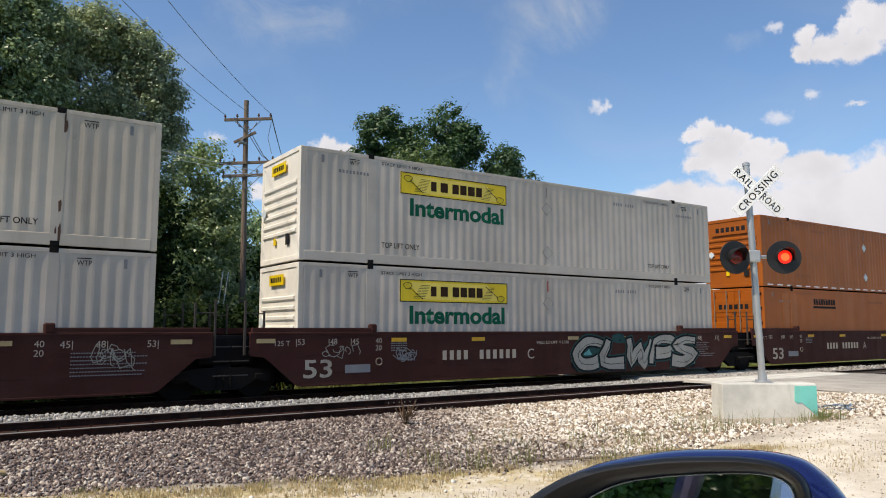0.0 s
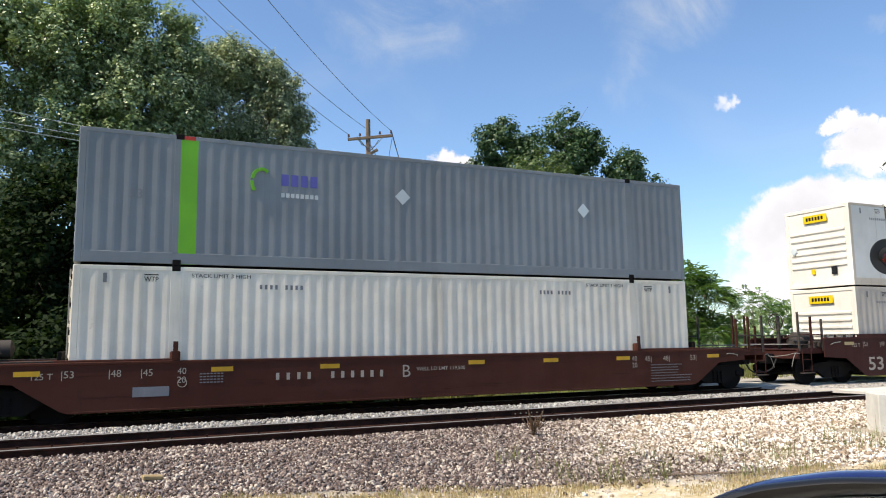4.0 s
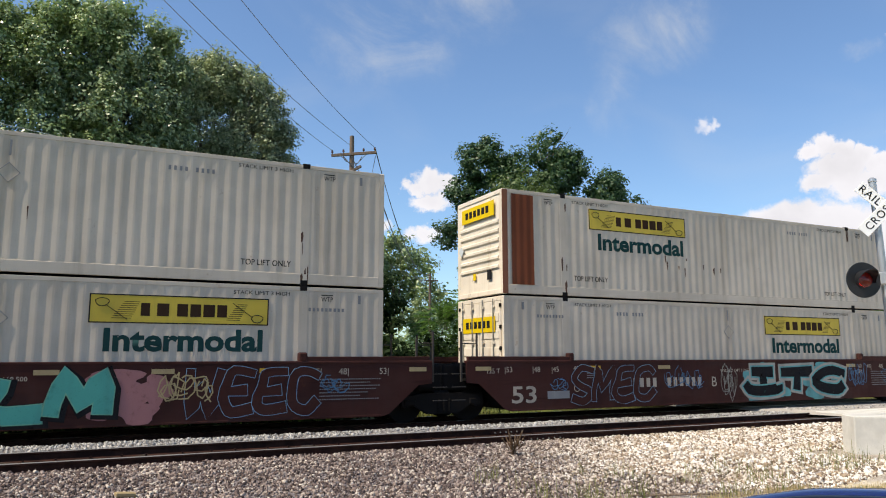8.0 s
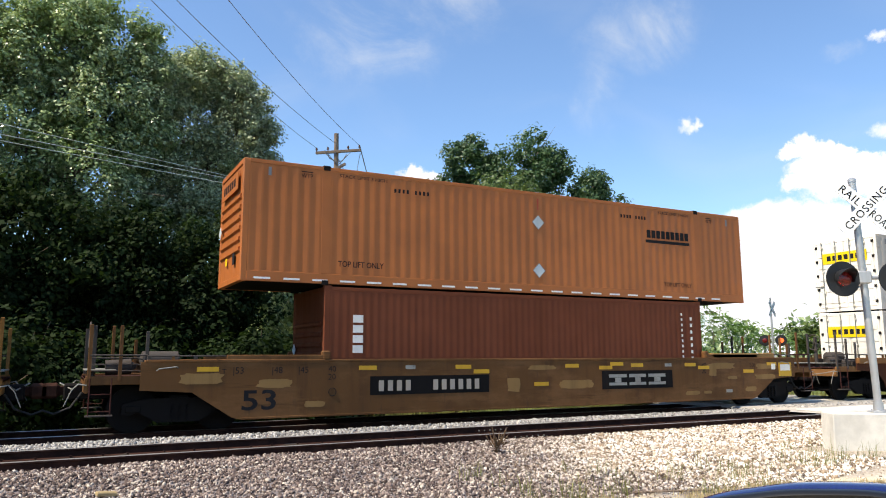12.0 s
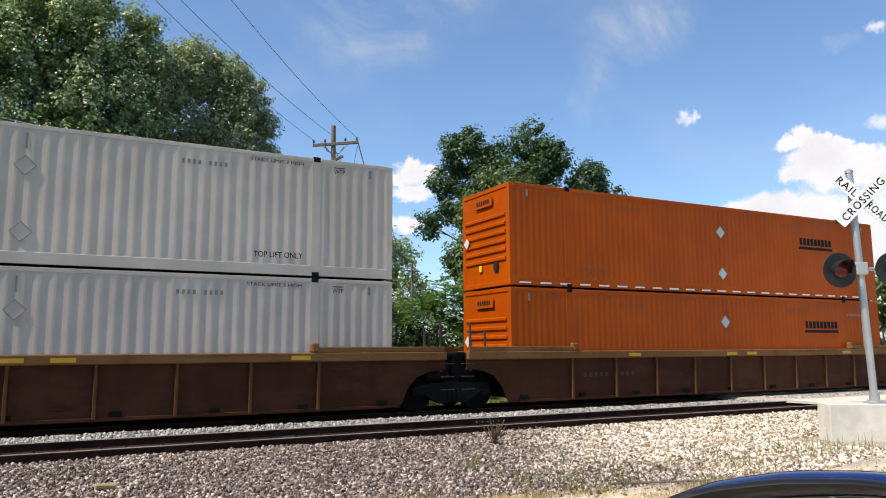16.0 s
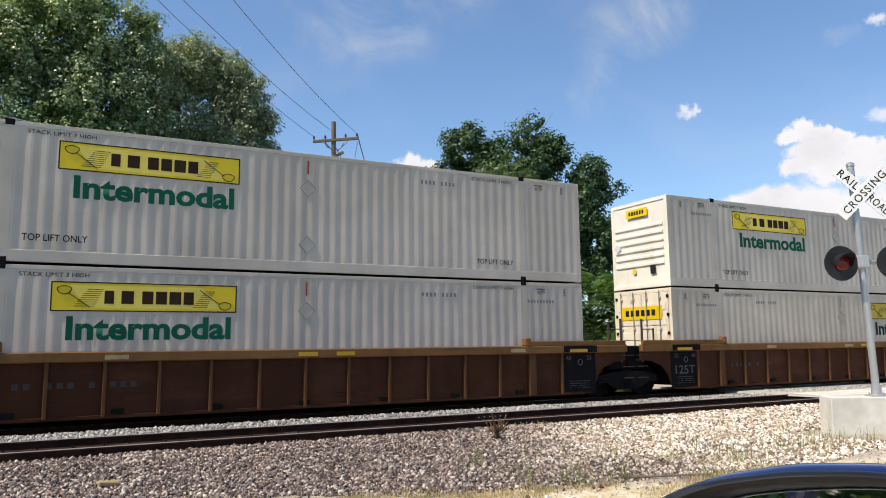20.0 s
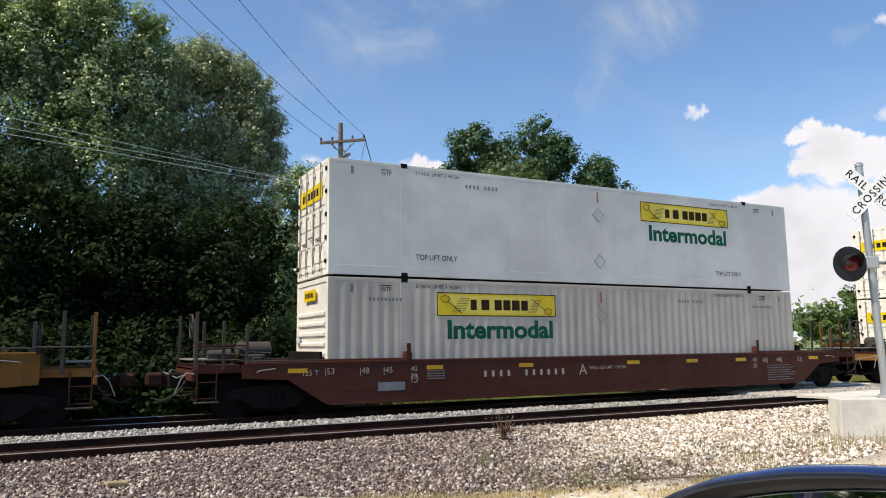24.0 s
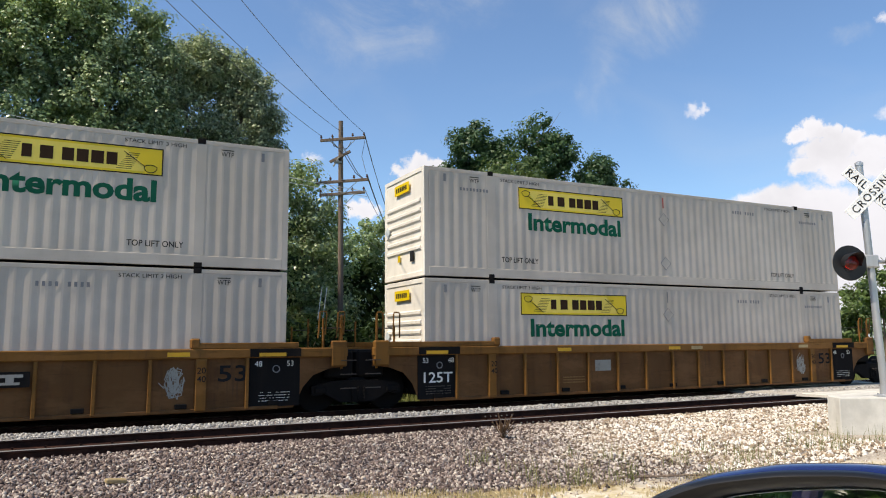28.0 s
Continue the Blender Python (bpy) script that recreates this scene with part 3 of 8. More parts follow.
def thing(name, label, category, group="", kind="", at=None):
    ob = tagged(new(name), label, category, group, kind)
    if at is not None:
        ob.matrix_basis = at
    return ob


TEXTS = {}


def lettering(text, height, material, bold=0.0, shear=0.0, wide=1.0, width=None, align="LEFT", spacing=1.0):
    """Flat letters as a mesh in the x-z plane, facing -y, with the baseline at z = 0."""
    key = (text, height, material, bold, shear, wide, width, align, spacing)
    if key in TEXTS:
        return TEXTS[key]
    cu = bpy.data.curves.new("letters", "FONT")
    cu.body, cu.size, cu.offset, cu.shear, cu.resolution_u, cu.space_character = text, 1.0, bold, shear, 3, spacing
    ob = bpy.data.objects.new("letters", cu)
    me = bpy.data.meshes.new_from_object(ob)
    bpy.data.objects.remove(ob)
    co = np.empty(len(me.vertices) * 3)
    me.vertices.foreach_get("co", co)
    co = co.reshape(-1, 3)
    k = height / 0.70
    sx_ = k * wide if width is None else width / (co[:, 0].max() - co[:, 0].min())
    x0 = co[:, 0].min() if align == "LEFT" else (co[:, 0].min() + co[:, 0].max()) / 2
    out = np.stack([(co[:, 0] - x0) * sx_, np.zeros(len(co)), co[:, 1] * k], 1)
    me.vertices.foreach_set("co", out.ravel())
    me.materials.clear()
    me.materials.append(MATS[material])
    me.update()
    TEXTS[key] = me
    return me


def plate(x0, x1, z0, z1, y, depth=0.004):
    return Geo().box(x0, x1, y, y + depth, z0, z1)


def bars(x0, x1, z0, z1, n, y, gap=0.45, depth=0.003, rng=None, skip=0.0):
    """A row of plain bars in place of writing that is not to be read."""
    g, w = Geo(), (x1 - x0) / n
    for i in range(n):
        if rng and rng.random() < skip:
            continue
        g.box(x0 + i * w, x0 + (i + 1 - gap) * w, y, y + depth, z0, z1)
    return g


def bar_row(name, x0, x1, z0, z1, n, y, material, parent, gap=0.45, rng=None, skip=0.0):
    """The same row with each bar a part of its own."""
    w = (x1 - x0) / n
    me = Geo().box(0, w * (1 - gap), y, y + 0.003, z0, z1).mesh(name, material)
    for i in range(n):
        if not (rng and rng.random() < skip):
            part(name, me, None, parent, at=pose(x0 + i * w, 0, 0))


# ---- ground ----
def smooth01(a, b, v):
    t = min(1.0, max(0.0, (v - a) / (b - a)))
    return t * t * (3 - 2 * t)


def foot_y(x):
    """Where the ballast bank meets the dirt."""
    return 10.0 - 0.365 * min(max(x, -1.0), 9.0)


def ground_z(x, y):
    """Height of the ground: level at the crossing, a low ballast bank along the tracks, a dip beyond."""
    near = -0.28 + 0.28 * smooth01(5.0, 12.0, x) + 0.30 * smooth01(8.0, 1.0, y)
    near = min(near, 0.12)
    bank = -0.135 + 0.045 * smooth01(19.0, 19.6, x)
    k = smooth01(foot_y(x), 12.7, y)
    z = near * (1 - k) + bank * k
    mid = smooth01(14.85, 15.2, y) * (1 - smooth01(16.05, 16.5, y))
    z += 0.07 * mid - 0.085 * smooth01(13.26, 13.34, y) * (1 - smooth01(14.66, 14.74, y)) * (1 - smooth01(18.4, 19.0, x))
    z += (-0.75 - z) * smooth01(19.4, 21.6, y) * (1 - smooth01(17.5, 19.5, x) * (1 - smooth01(27.0, 29.0, x)))
    z += 0.3 * smooth01(24, 40, y)
    return z + 0.018 * noise.noise((x * 1.3, y * 1.3, 0)) * (1 if y < 21 else 3)


def build_ground():
    def axis(lo, hi, step, far):
        a = list(np.arange(lo, hi + 1e-6, step))
        d, v = step, hi
        right = []
        while v < far:
            d *= 1.35
            v += d
            right.append(v)
        d, v, left = step, lo, []
        while v > -far:
            d *= 1.35
            v -= d
            left.append(v)
        return left[::-1] + a + right
    xs, ys = axis(-6, 34, 0.3, 2500), axis(-3, 24, 0.24, 2500)
    vs = [(x, y, ground_z(x, y)) for y in ys for x in xs]
    nx = len(xs)
    fs = [(j * nx + i, j * nx + i + 1, (j + 1) * nx + i + 1, (j + 1) * nx + i) for j in range(len(ys) - 1) for i in range(nx - 1)]
    me = bpy.data.meshes.new("ground")
    me.from_pydata(vs, [], fs)
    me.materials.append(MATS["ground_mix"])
    me.shade_smooth()
    tagged(new("ground", me), "pale limestone dirt and grey ballast with grass beyond the tracks", "ground", kind="structure")


def build_road():
    """The lane over the tracks: asphalt sheet and pale crossing panels between the rails."""
    g = Geo()
    x0, x1 = 19.3, 27.5
    ys = list(np.arange(2.0, 60.0, 0.6))

    def z(y):
        if 12.3 <= y <= 19.6:
            return 0.012
        return max(ground_z(19.8, y), ground_z(27, y), -0.02 - 0.012 * max(0, y - 19.6)) + 0.03
    pts, fs = [], []
    for y in ys:
        wv = 0.12 * noise.noise((y * 0.7, 3, 0))
        sk = -0.12 * (y - 13)
        pts += [(x0 + sk + wv, y, z(y) - 0.06), (x0 + sk + 0.1 + wv, y, z(y)), (x1 + sk - 0.1, y, z(y)), (x1 + sk, y, z(y) - 0.06)]
    for j in range(len(ys) - 1):
        for i in range(3):
            fs.append((j * 4 + i, j * 4 + i + 1, j * 4 + 5 + i, j * 4 + 4 + i))
    g.add(pts, fs)
    ob = tagged(new("road", g.mesh("road", "asphalt", True)), "worn pale grey asphalt lane crossing the tracks", "road", kind="structure")
    me = Geo().box(-1.2, 1.2, -0.22, 0.22, -0.02, 0.02, 0.012).mesh("plank", "concrete")
    for c in (TRACK_NEAR, TRACK_FAR):
        for k in range(3):
            for i in range(3):
                p = part("panel", me, None, ob)
                p.matrix_basis = pose(20.5 + i * 2.42, c - 0.46 + k * 0.46, 0.012)


RAIL = [(-0.075, -0.172), (0.075, -0.172), (0.075, -0.160), (0.012, -0.135), (0.010, -0.045), (0.036, -0.036), (0.036, -0.008), (0.026, 0.0),
        (-0.026, 0.0), (-0.036, -0.008), (-0.036, -0.036), (-0.010, -0.045), (-0.012, -0.135), (-0.075, -0.160)]


def build_track(cy, name, label):
    t = thing(name, label, "railway track", kind="structure")
    rng = random.Random(int(cy))
    for s in (-1, 1):
        for a, b in ((-420, -12), (-12, 18.9), (18.9, 450)):
            g = Geo().prism([(cy + s * 0.7535 + p, q) for p, q in RAIL], 0, a, b)
            n = len(RAIL)
            g.mi = [1 if i in (6, 7, 8) else 0 for i in range(n)] + [0, 0]
            part("rail", g, ["rail_rust", "rail_head" if cy < 16 else "rail_polished"], t, "rusty steel rail with a polished head")
    tie = Geo().box(-0.11, 0.11, -1.3, 1.3, -0.18, 0.0, 0.015).mesh("tie", "tie_wood")
    tplate = Geo().box(-0.09, 0.09, -0.19, 0.19, 0, 0.018, 0.006).mesh("tie_plate", "rail_rust")
    spike = Geo().box(-0.012, 0.012, -0.012, 0.012, -0.02, 0.035).box(-0.02, 0.02, -0.012, 0.03, 0.03, 0.05).mesh("spike", "rail_rust")
    x = -5.0
    while x < 19.0:
        o = part("tie", tie, None, t, at=pose(x, cy + rng.uniform(-.03, .03), -0.187, 0, 0, rng.uniform(-1.5, 1.5)))
        for s in (-1, 1):
            part("tie_plate", tplate, None, o, at=pose(0, s * 0.7535, 0.001))
            for e in (-1, 1):
                part("spike", spike, None, o, at=pose(rng.choice((-0.05, 0.05)), s * 0.7535 + e * 0.10, 0.018, 0, 0, 90 + e * 90))
        x += 0.52
    # rail joint bars with bolts on the near track
    if cy < 16:
        for jx in (8.9, -2.4):
            for s in (-1, 1):
                b = Geo().box(jx - 0.45, jx + 0.45, cy + s * 0.7535 - 0.035, cy + s * 0.7535 - 0.012, -0.135, -0.045, 0.008)
                o = part("joint_bar", b, "rail_rust", t)
                for k in range(6):
                    part("bolt", Geo().lathe([(0, 0.016), (0.022, 0.014)], (jx - 0.36 + k * 0.145, cy + s * 0.7535 - 0.035, -0.09), (0, -1, 0), 6), "grey_steel", o)
    return t


def scatter_stones():
    """Ballast and limestone as loose stones, joined."""
    rs = np.random.RandomState(7)

    def region(n, x0, x1, y0, y1, smin, smax):
        return np.stack([rs.uniform(x0, x1, n), rs.uniform(y0, y1, n), rs.uniform(smin, smax, n)], 1)
    pts = np.concatenate([
        region(40000, -2.5, 9.0, 7.0, 13.15, 0.013, 0.032), region(34000, 8.0, 19.2, 6.6, 13.15, 0.012, 0.032), region(1000, 8.0, 19.2, 6.6, 13.15, 0.034, 0.050),
        region(7500, -2.5, 19.0, 14.82, 16.4, 0.022, 0.042), region(2600, -2.5, 18.0, 13.4, 14.6, 0.018, 0.032),
        region(2500, 6.5, 17.0, 5.6, 7.5, 0.010, 0.026), region(9000, 1.0, 18.0, 3.2, 8.0, 0.004, 0.013), region(500, 1.0, 18.0, 3.5, 8.0, 0.012, 0.024), region(2200, 18, 40, 14.9, 16.5, 0.03, 0.05),
        region(1500, -8, -2.5, 9.7, 16.4, 0.03, 0.05), region(1200, -2.5, 9.0, 8.9, 9.8, 0.018, 0.036)])
    keep = []
    for i, (x, y, s) in enumerate(pts):
        edge = foot_y(x) + 0.45 * noise.noise((x * 0.6, 2.0, 0))
        if y < edge and s > 0.0131 and rs.rand() > 0.06:
            continue
        if 11.3 < x < 13.7 and 6.9 < y < 8.9:
            continue
        keep.append(i)
    pts = pts[keep]
    n = len(pts)
    cube = np.array([(-1, -1, -1), (1, -1, -1), (1, 1, -1), (-1, 1, -1), (-1, -1, 1), (1, -1, 1), (1, 1, 1), (-1, 1, 1)], float)
    v = cube[None] * rs.uniform(0.30, 1.05, (n, 8, 3)) * rs.uniform(0.35, 1.45, (n, 1, 3)) * 0.9
    q = rs.normal(size=(n, 4))
    q /= np.linalg.norm(q, axis=1)[:, None]
    w, x, y, z = q.T
    rot = np.stack([1 - 2 * (y * y + z * z), 2 * (x * y - z * w), 2 * (x * z + y * w), 2 * (x * y + z * w), 1 - 2 * (x * x + z * z), 2 * (y * z - x * w),
                    2 * (x * z - y * w), 2 * (y * z + x * w), 1 - 2 * (x * x + y * y)], 1).reshape(n, 3, 3)
    v = np.einsum("nij,nkj->nki", rot, v) * pts[:, 2][:, None, None]
    base = np.array([(p[0], p[1], ground_z(p[0], p[1]) + p[2] * 0.35) for p in pts])
    v = (v + base[:, None, :]).reshape(-1, 3)
    quads = np.array([(0, 3, 2, 1), (4, 5, 6, 7), (0, 1, 5, 4), (1, 2, 6, 5), (2, 3, 7, 6), (3, 0, 4, 7)])
    f = (quads[None] + (np.arange(n) * 8)[:, None, None]).reshape(-1, 4)
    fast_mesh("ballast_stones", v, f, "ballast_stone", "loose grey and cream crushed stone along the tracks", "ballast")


def fast_mesh(name, v, f, material, label="", category="", parent=None, kind="stuff"):
    """A mesh from arrays: v (n, 3), f (m, k)."""
    me = bpy.data.meshes.new(name)
    k = f.shape[1]
    me.vertices.add(len(v))
    me.vertices.foreach_set("co", np.ascontiguousarray(v, dtype=np.float32).ravel())
    me.loops.add(f.size)
    me.loops.foreach_set("vertex_index", np.ascontiguousarray(f, dtype=np.int32).ravel())
    me.polygons.add(len(f))
    me.polygons.foreach_set("loop_start", np.arange(0, f.size, k, dtype=np.int32))
    me.materials.append(MATS[material])
    me.update(calc_edges=True)
    ob = new(name, me)
    if parent:
        ob.parent = parent
    return tagged(ob, label, category, kind=kind)


def scatter_blades():
    """Dry grass, green weeds and dark seed heads at the foot of the bank."""
    rs = np.random.RandomState(3)

    def tufts(n, xr, yr, h0, h1, per, name, mat, label, spread=0.09, lean=0.35, width=0.004):
        vv, ff, k = [], [], 0
        for _ in range(n):
            cx = rs.uniform(*xr)
            cy = rs.uniform(*yr) + (foot_y(cx) if yr[0] < 0 else 0)
            if noise.noise((cx * 0.8, cy * 1.6, 4.0)) < -0.12:
                continue
            for _ in range(per):
                x, y = cx + rs.normal(0, spread), cy + rs.normal(0, spread)
                if 11.5 < x < 13.4 and 7.1 < y < 8.8:
                    continue
                h = rs.uniform(h0, h1)
                a, l = rs.uniform(0, 6.283), rs.uniform(0, lean) * h
                z = ground_z(x, y) - 0.01
                dx, dy = math.cos(a) * l, math.sin(a) * l
                px, py = -math.sin(a) * width, math.cos(a) * width
                vv += [(x - px, y - py, z), (x + px, y + py, z), (x + dx * .4 + px * .8, y + dy * .4 + py * .8, z + h * .6), (x + dx * .4 - px * .8, y + dy * .4 - py * .8, z + h * .6), (x + dx, y + dy, z + h)]
                ff += [(k, k + 1, k + 2), (k, k + 2, k + 3), (k + 3, k + 2, k + 4)]
                k += 5
        fast_mesh(name, np.array(vv), np.array(ff), mat, label, "grass")

    tufts(900, (-1.5, 9.5), (-1.0, 0.05), 0.03, 0.085, 20, "dry_grass", "blade_dry", "sparse dry yellow grass at the foot of the ballast")
    tufts(260, (1.0, 10.5), (-2.8, -0.8), 0.02, 0.07, 14, "dry_grass", "blade_dry", "thin dry grass on pale dirt")
    tufts(60, (-1.5, 9.0), (-0.8, 0.2), 0.03, 0.10, 12, "green_grass", "blade_green", "thin olive grass at the foot of the ballast")
    tufts(80, (5.2, 11.4), (-0.3, 2.0), 0.08, 0.36, 11, "weeds", "blade_green", "upright green weeds growing in limestone gravel", 0.09, 0.75, 0.004)
    tufts(420, (4.6, 10.5), (0.2, 3.4), 0.08, 0.30, 9, "weeds", "seed_head", "brown weed stems growing in ballast", 0.08, 0.3, 0.004)
    tufts(46, (11.9, 13.3), (6.75, 7.20), 0.06, 0.26, 10, "weeds", "blade_green", "green weeds against the concrete block", 0.08, 0.5, 0.004)
    tufts(520, (9, 42), (20.6, 22.5), 0.3, 0.9, 14, "tall_grass", "blade_green", "tall green grass beyond the tracks", 0.2, 0.4, 0.012)
    # the dark dock plant in the ballast
    g = thing("dock_plant", "dark brown dock plant with dry seed stalks in ballast", "plant", at=pose(7.03, 11.5, ground_z(7.03, 11.5)))
    for k in range(24):
        a = rs.uniform(0, 6.28)
        l = rs.uniform(0.04, 0.26)
        h = rs.uniform(0.18, 0.50)
        s = Geo().tube([(0, 0, -0.02), (math.cos(a) * l * .5, math.sin(a) * l * .5, h * .6), (math.cos(a) * l, math.sin(a) * l, h)], 0.006, 5, 0.003)
        st = part("stalk", s, "seed_head", g)
        prof = [(0.0, 0.002)] + [(h * 0.6 * q / 9, rs.uniform(0.006, 0.020)) for q in range(1, 9)] + [(h * 0.6, 0.002)]
        b = Geo().lathe(prof, (math.cos(a) * l * 0.4, math.sin(a) * l * 0.4, h * 0.42), (math.cos(a) * l, math.sin(a) * l, h), 6)
        part("seed_cluster", b, "seed_head", st)
    # a fallen grey stick and a pale broken brick
    st = Geo().tube([(6.6, 7.85, ground_z(6.6, 7.85) + 0.03), (7.1, 7.5, ground_z(7.1, 7.5) + 0.035), (7.65, 7.15, ground_z(7.65, 7.15) + 0.03)], 0.018, 7, 0.012)
    tagged(new("fallen_stick", st.mesh("fallen_stick", "pole_wood", True)), "grey weathered fallen stick lying on gravel", "stick")
    br = Geo().box(-0.13, 0.13, -0.05, 0.05, 0, 0.055, 0.012)
    tagged(new("wood_scrap", br.mesh("wood_scrap", "spray_tan")), "pale tan scrap of wood lying on the ballast", "debris").matrix_basis = pose(0.63, 10.8, ground_z(0.63, 10.8) + 0.03, 4, 6, 12)

# ---- the train ----
def S(t):
    """Metres that the train has rolled by t seconds, towards -x, slowly gaining speed."""
    k = t / 10
    return 125.4519 * k + 3.6215 * k ** 2 + 0.7299 * k ** 3 - 0.0457 * k ** 4 - 0.0656 * k ** 5 + 0.0136 * k ** 6


# where the left end of each stack stands at the start
STACK_X = (-12.4, 7.04, 26.53, 50.14, 73.73, 93.37, 112.91, 136.68, 160.24, 183.71, 203.29, 222.9, 246.49, 266.16, 285.71, 309.27, 333.24, 356.78, 376.37, 396.01, 415.6)
MOVERS = []          # (thing, x at the start, y, z)
WHEELSETS = [[], []]
NEAR = -BOX_W / 2    # local y of the side towards the road
CACHE = {}


def corrugated(x0, x1, z0, z1, y, out, pitch=0.277, depth=0.010):
    """A side sheet with upright ribs: outer bands, slopes and inner bands."""
    n = max(1, round((x1 - x0) / pitch))
    p = (x1 - x0) / n
    xs = []
    for i in range(n):
        a = x0 + i * p
        xs += [(a, 0), (a + 0.16 * p, 0), (a + 0.50 * p, 1), (a + 0.66 * p, 1)]
    xs.append((x1, 0))
    g = Geo()
    pts = [(x, y + out * depth * k, z) for z in (z0, z1) for x, k in xs]
    m = len(xs)
    g.add(pts, [(i, i + 1, m + i + 1, m + i) for i in range(m - 1)])
    return g


def louvre_end(x, out, z0, z1):
    """A plain end wall; out is -1 for the end that faces -x."""
    g = Geo()
    y0, y1 = -BOX_W / 2 + 0.12, BOX_W / 2 - 0.12
    g.box(min(x, x - out * 0.03), max(x, x - out * 0.03), y0, y1, z0, z1)
    return g


def louvre_rib(x, out, k, z0, z1):
    """One pressed rib of a louvred end."""
    h = (z1 - 0.62 - z0 - 0.55) / 6
    a = z0 + 0.55 + k * h
    prof = [(x, a + 0.03), (x + out * 0.045, a + 0.07), (x + out * 0.045, a + h * 0.55), (x, a + h * 0.68)]
    return Geo().prism(prof, 1, -BOX_W / 2 + 0.2, BOX_W / 2 - 0.2)


# white boxes take the sun-brightened copy on the end towards -x
SUNLIT_END = {"white_box": "white_end", "old_white_box": "old_white_end", "bright_white_box": "white_end"}


def sunlit_faced(me, material):
    """Gives the faces towards -x the end wall's colour, brightened for the sun."""
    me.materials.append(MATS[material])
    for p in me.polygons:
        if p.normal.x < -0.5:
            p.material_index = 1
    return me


def container(style):
    """One container with its parts, standing on its base centre, its length along x.
    style: colour, smooth, end (doors or louvres), sign (left, right or none), word, extras."""
    length, height = style.get("length", BOX_L), style.get("height", BOX_H)
    h = height - 0.03
    half = length / 2
    col, trim = style["colour"], style.get("trim", style["colour"])
    endcol = SUNLIT_END.get(col, col)
    t = thing("shipping_container", style["label"], "shipping container", "containers on the train")
    y = NEAR
    posts = style.get("posts", True) and length > 13
    pin = 6.096           # lifting posts at the forty-foot places
    lo, hi = 0.27, h - 0.09
    key = ("c", length, height, col, trim, style.get("smooth"), posts)
    if key not in CACHE:
        made = []
        for s in (-1, 1):
            yy = s * BOX_W / 2
            if style.get("smooth"):
                g = Geo().box(-half + 0.14, half - 0.14, min(yy, yy - s * 0.03), max(yy, yy - s * 0.03), lo, hi)
                if s < 0:
                    for k in range(1, 13):
                        xk = -half + 0.14 + k * (length - 0.28) / 13
                        made.append(("seam", Geo().box(xk - 0.006, xk + 0.006, yy - 0.003, yy - 0.0005, lo + 0.02, hi - 0.02).mesh("seam", trim)))
            else:
                g = corrugated(-half + 0.14, half - 0.14, lo, hi, yy, -s, style.get("pitch", 0.277), style.get("depth", 0.0115))
            made.append(("side_panel", g.mesh("side_panel", col)))
            made.append(("top_rail", Geo().box(-half + 0.14, half - 0.14, min(yy, yy - s * 0.07) - (0.004 if s < 0 else 0), max(yy, yy - s * 0.07) + (0.004 if s > 0 else 0), hi, h, 0.006).mesh("top_rail", trim)))
            made.append(("bottom_rail", Geo().box(-half + 0.14, half - 0.14, min(yy, yy - s * 0.07) - (0.004 if s < 0 else 0), max(yy, yy - s * 0.07) + (0.004 if s > 0 else 0), 0.03, lo, 0.008).mesh("bottom_rail", trim)))
            if posts:
                for e in (-1, 1):
                    made.append(("lift_post", Geo().box(e * pin - 0.11, e * pin + 0.11, min(yy, yy - s * 0.03) - (0.002 if s < 0 else 0), max(yy, yy - s * 0.03) + (0.002 if s > 0 else 0), lo, hi, 0.004).mesh("lift_post", trim)))
                    for zz in (0.0, height - 0.125):
                        g = Geo().box(e * pin - 0.09, e * pin + 0.09, yy - (0.012 if s < 0 else 0.15), yy + (0.15 if s < 0 else 0.012), zz, zz + 0.125, 0.012)
                        made.append(("corner_casting", g.mesh("corner_casting", "black_patch")))
            for e in (-1, 1):
                xe = e * half
                made.append(("corner_post", Geo().box(min(xe, xe - e * 0.15), max(xe, xe - e * 0.15), min(yy, yy - s * 0.13), max(yy, yy - s * 0.13), 0.02, h, 0.015).mesh("corner_post", trim)))
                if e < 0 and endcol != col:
                    sunlit_faced(made[-1][1], endcol)
                if not posts:
                    for zz in (0.0, height - 0.125):
                        made.append(("corner_casting", Geo().box(min(xe, xe - e * 0.178) - 0.004, max(xe, xe - e * 0.178) + 0.004, min(yy, yy - s * 0.16) - 0.004, max(yy, yy - s * 0.16) + 0.004, zz, zz + 0.125, 0.01).mesh("corner_casting", trim)))
        made.append(("roof_panel", Geo().box(-half + 0.05, half - 0.05, -BOX_W / 2 + 0.06, BOX_W / 2 - 0.06, h - 0.05, h - 0.012).mesh("roof_panel", col)))
        made.append(("floor_frame", Geo().box(-half + 0.05, half - 0.05, -BOX_W / 2 + 0.06, BOX_W / 2 - 0.06, 0.035, 0.16).mesh("floor_frame", "black_patch")))
        CACHE[key] = made
    for nm, me in CACHE[key]:
        part(nm, me, None, t)
    # ends: +x end is plain
    ek = ("e", col, style["end"], length, height)
    if ek not in CACHE:
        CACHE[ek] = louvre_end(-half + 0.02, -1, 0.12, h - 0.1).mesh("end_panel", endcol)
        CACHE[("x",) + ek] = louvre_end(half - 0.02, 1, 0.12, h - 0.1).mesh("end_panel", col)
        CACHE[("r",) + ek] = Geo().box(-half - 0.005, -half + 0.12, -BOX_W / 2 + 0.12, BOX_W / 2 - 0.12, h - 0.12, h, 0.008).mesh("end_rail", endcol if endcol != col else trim)
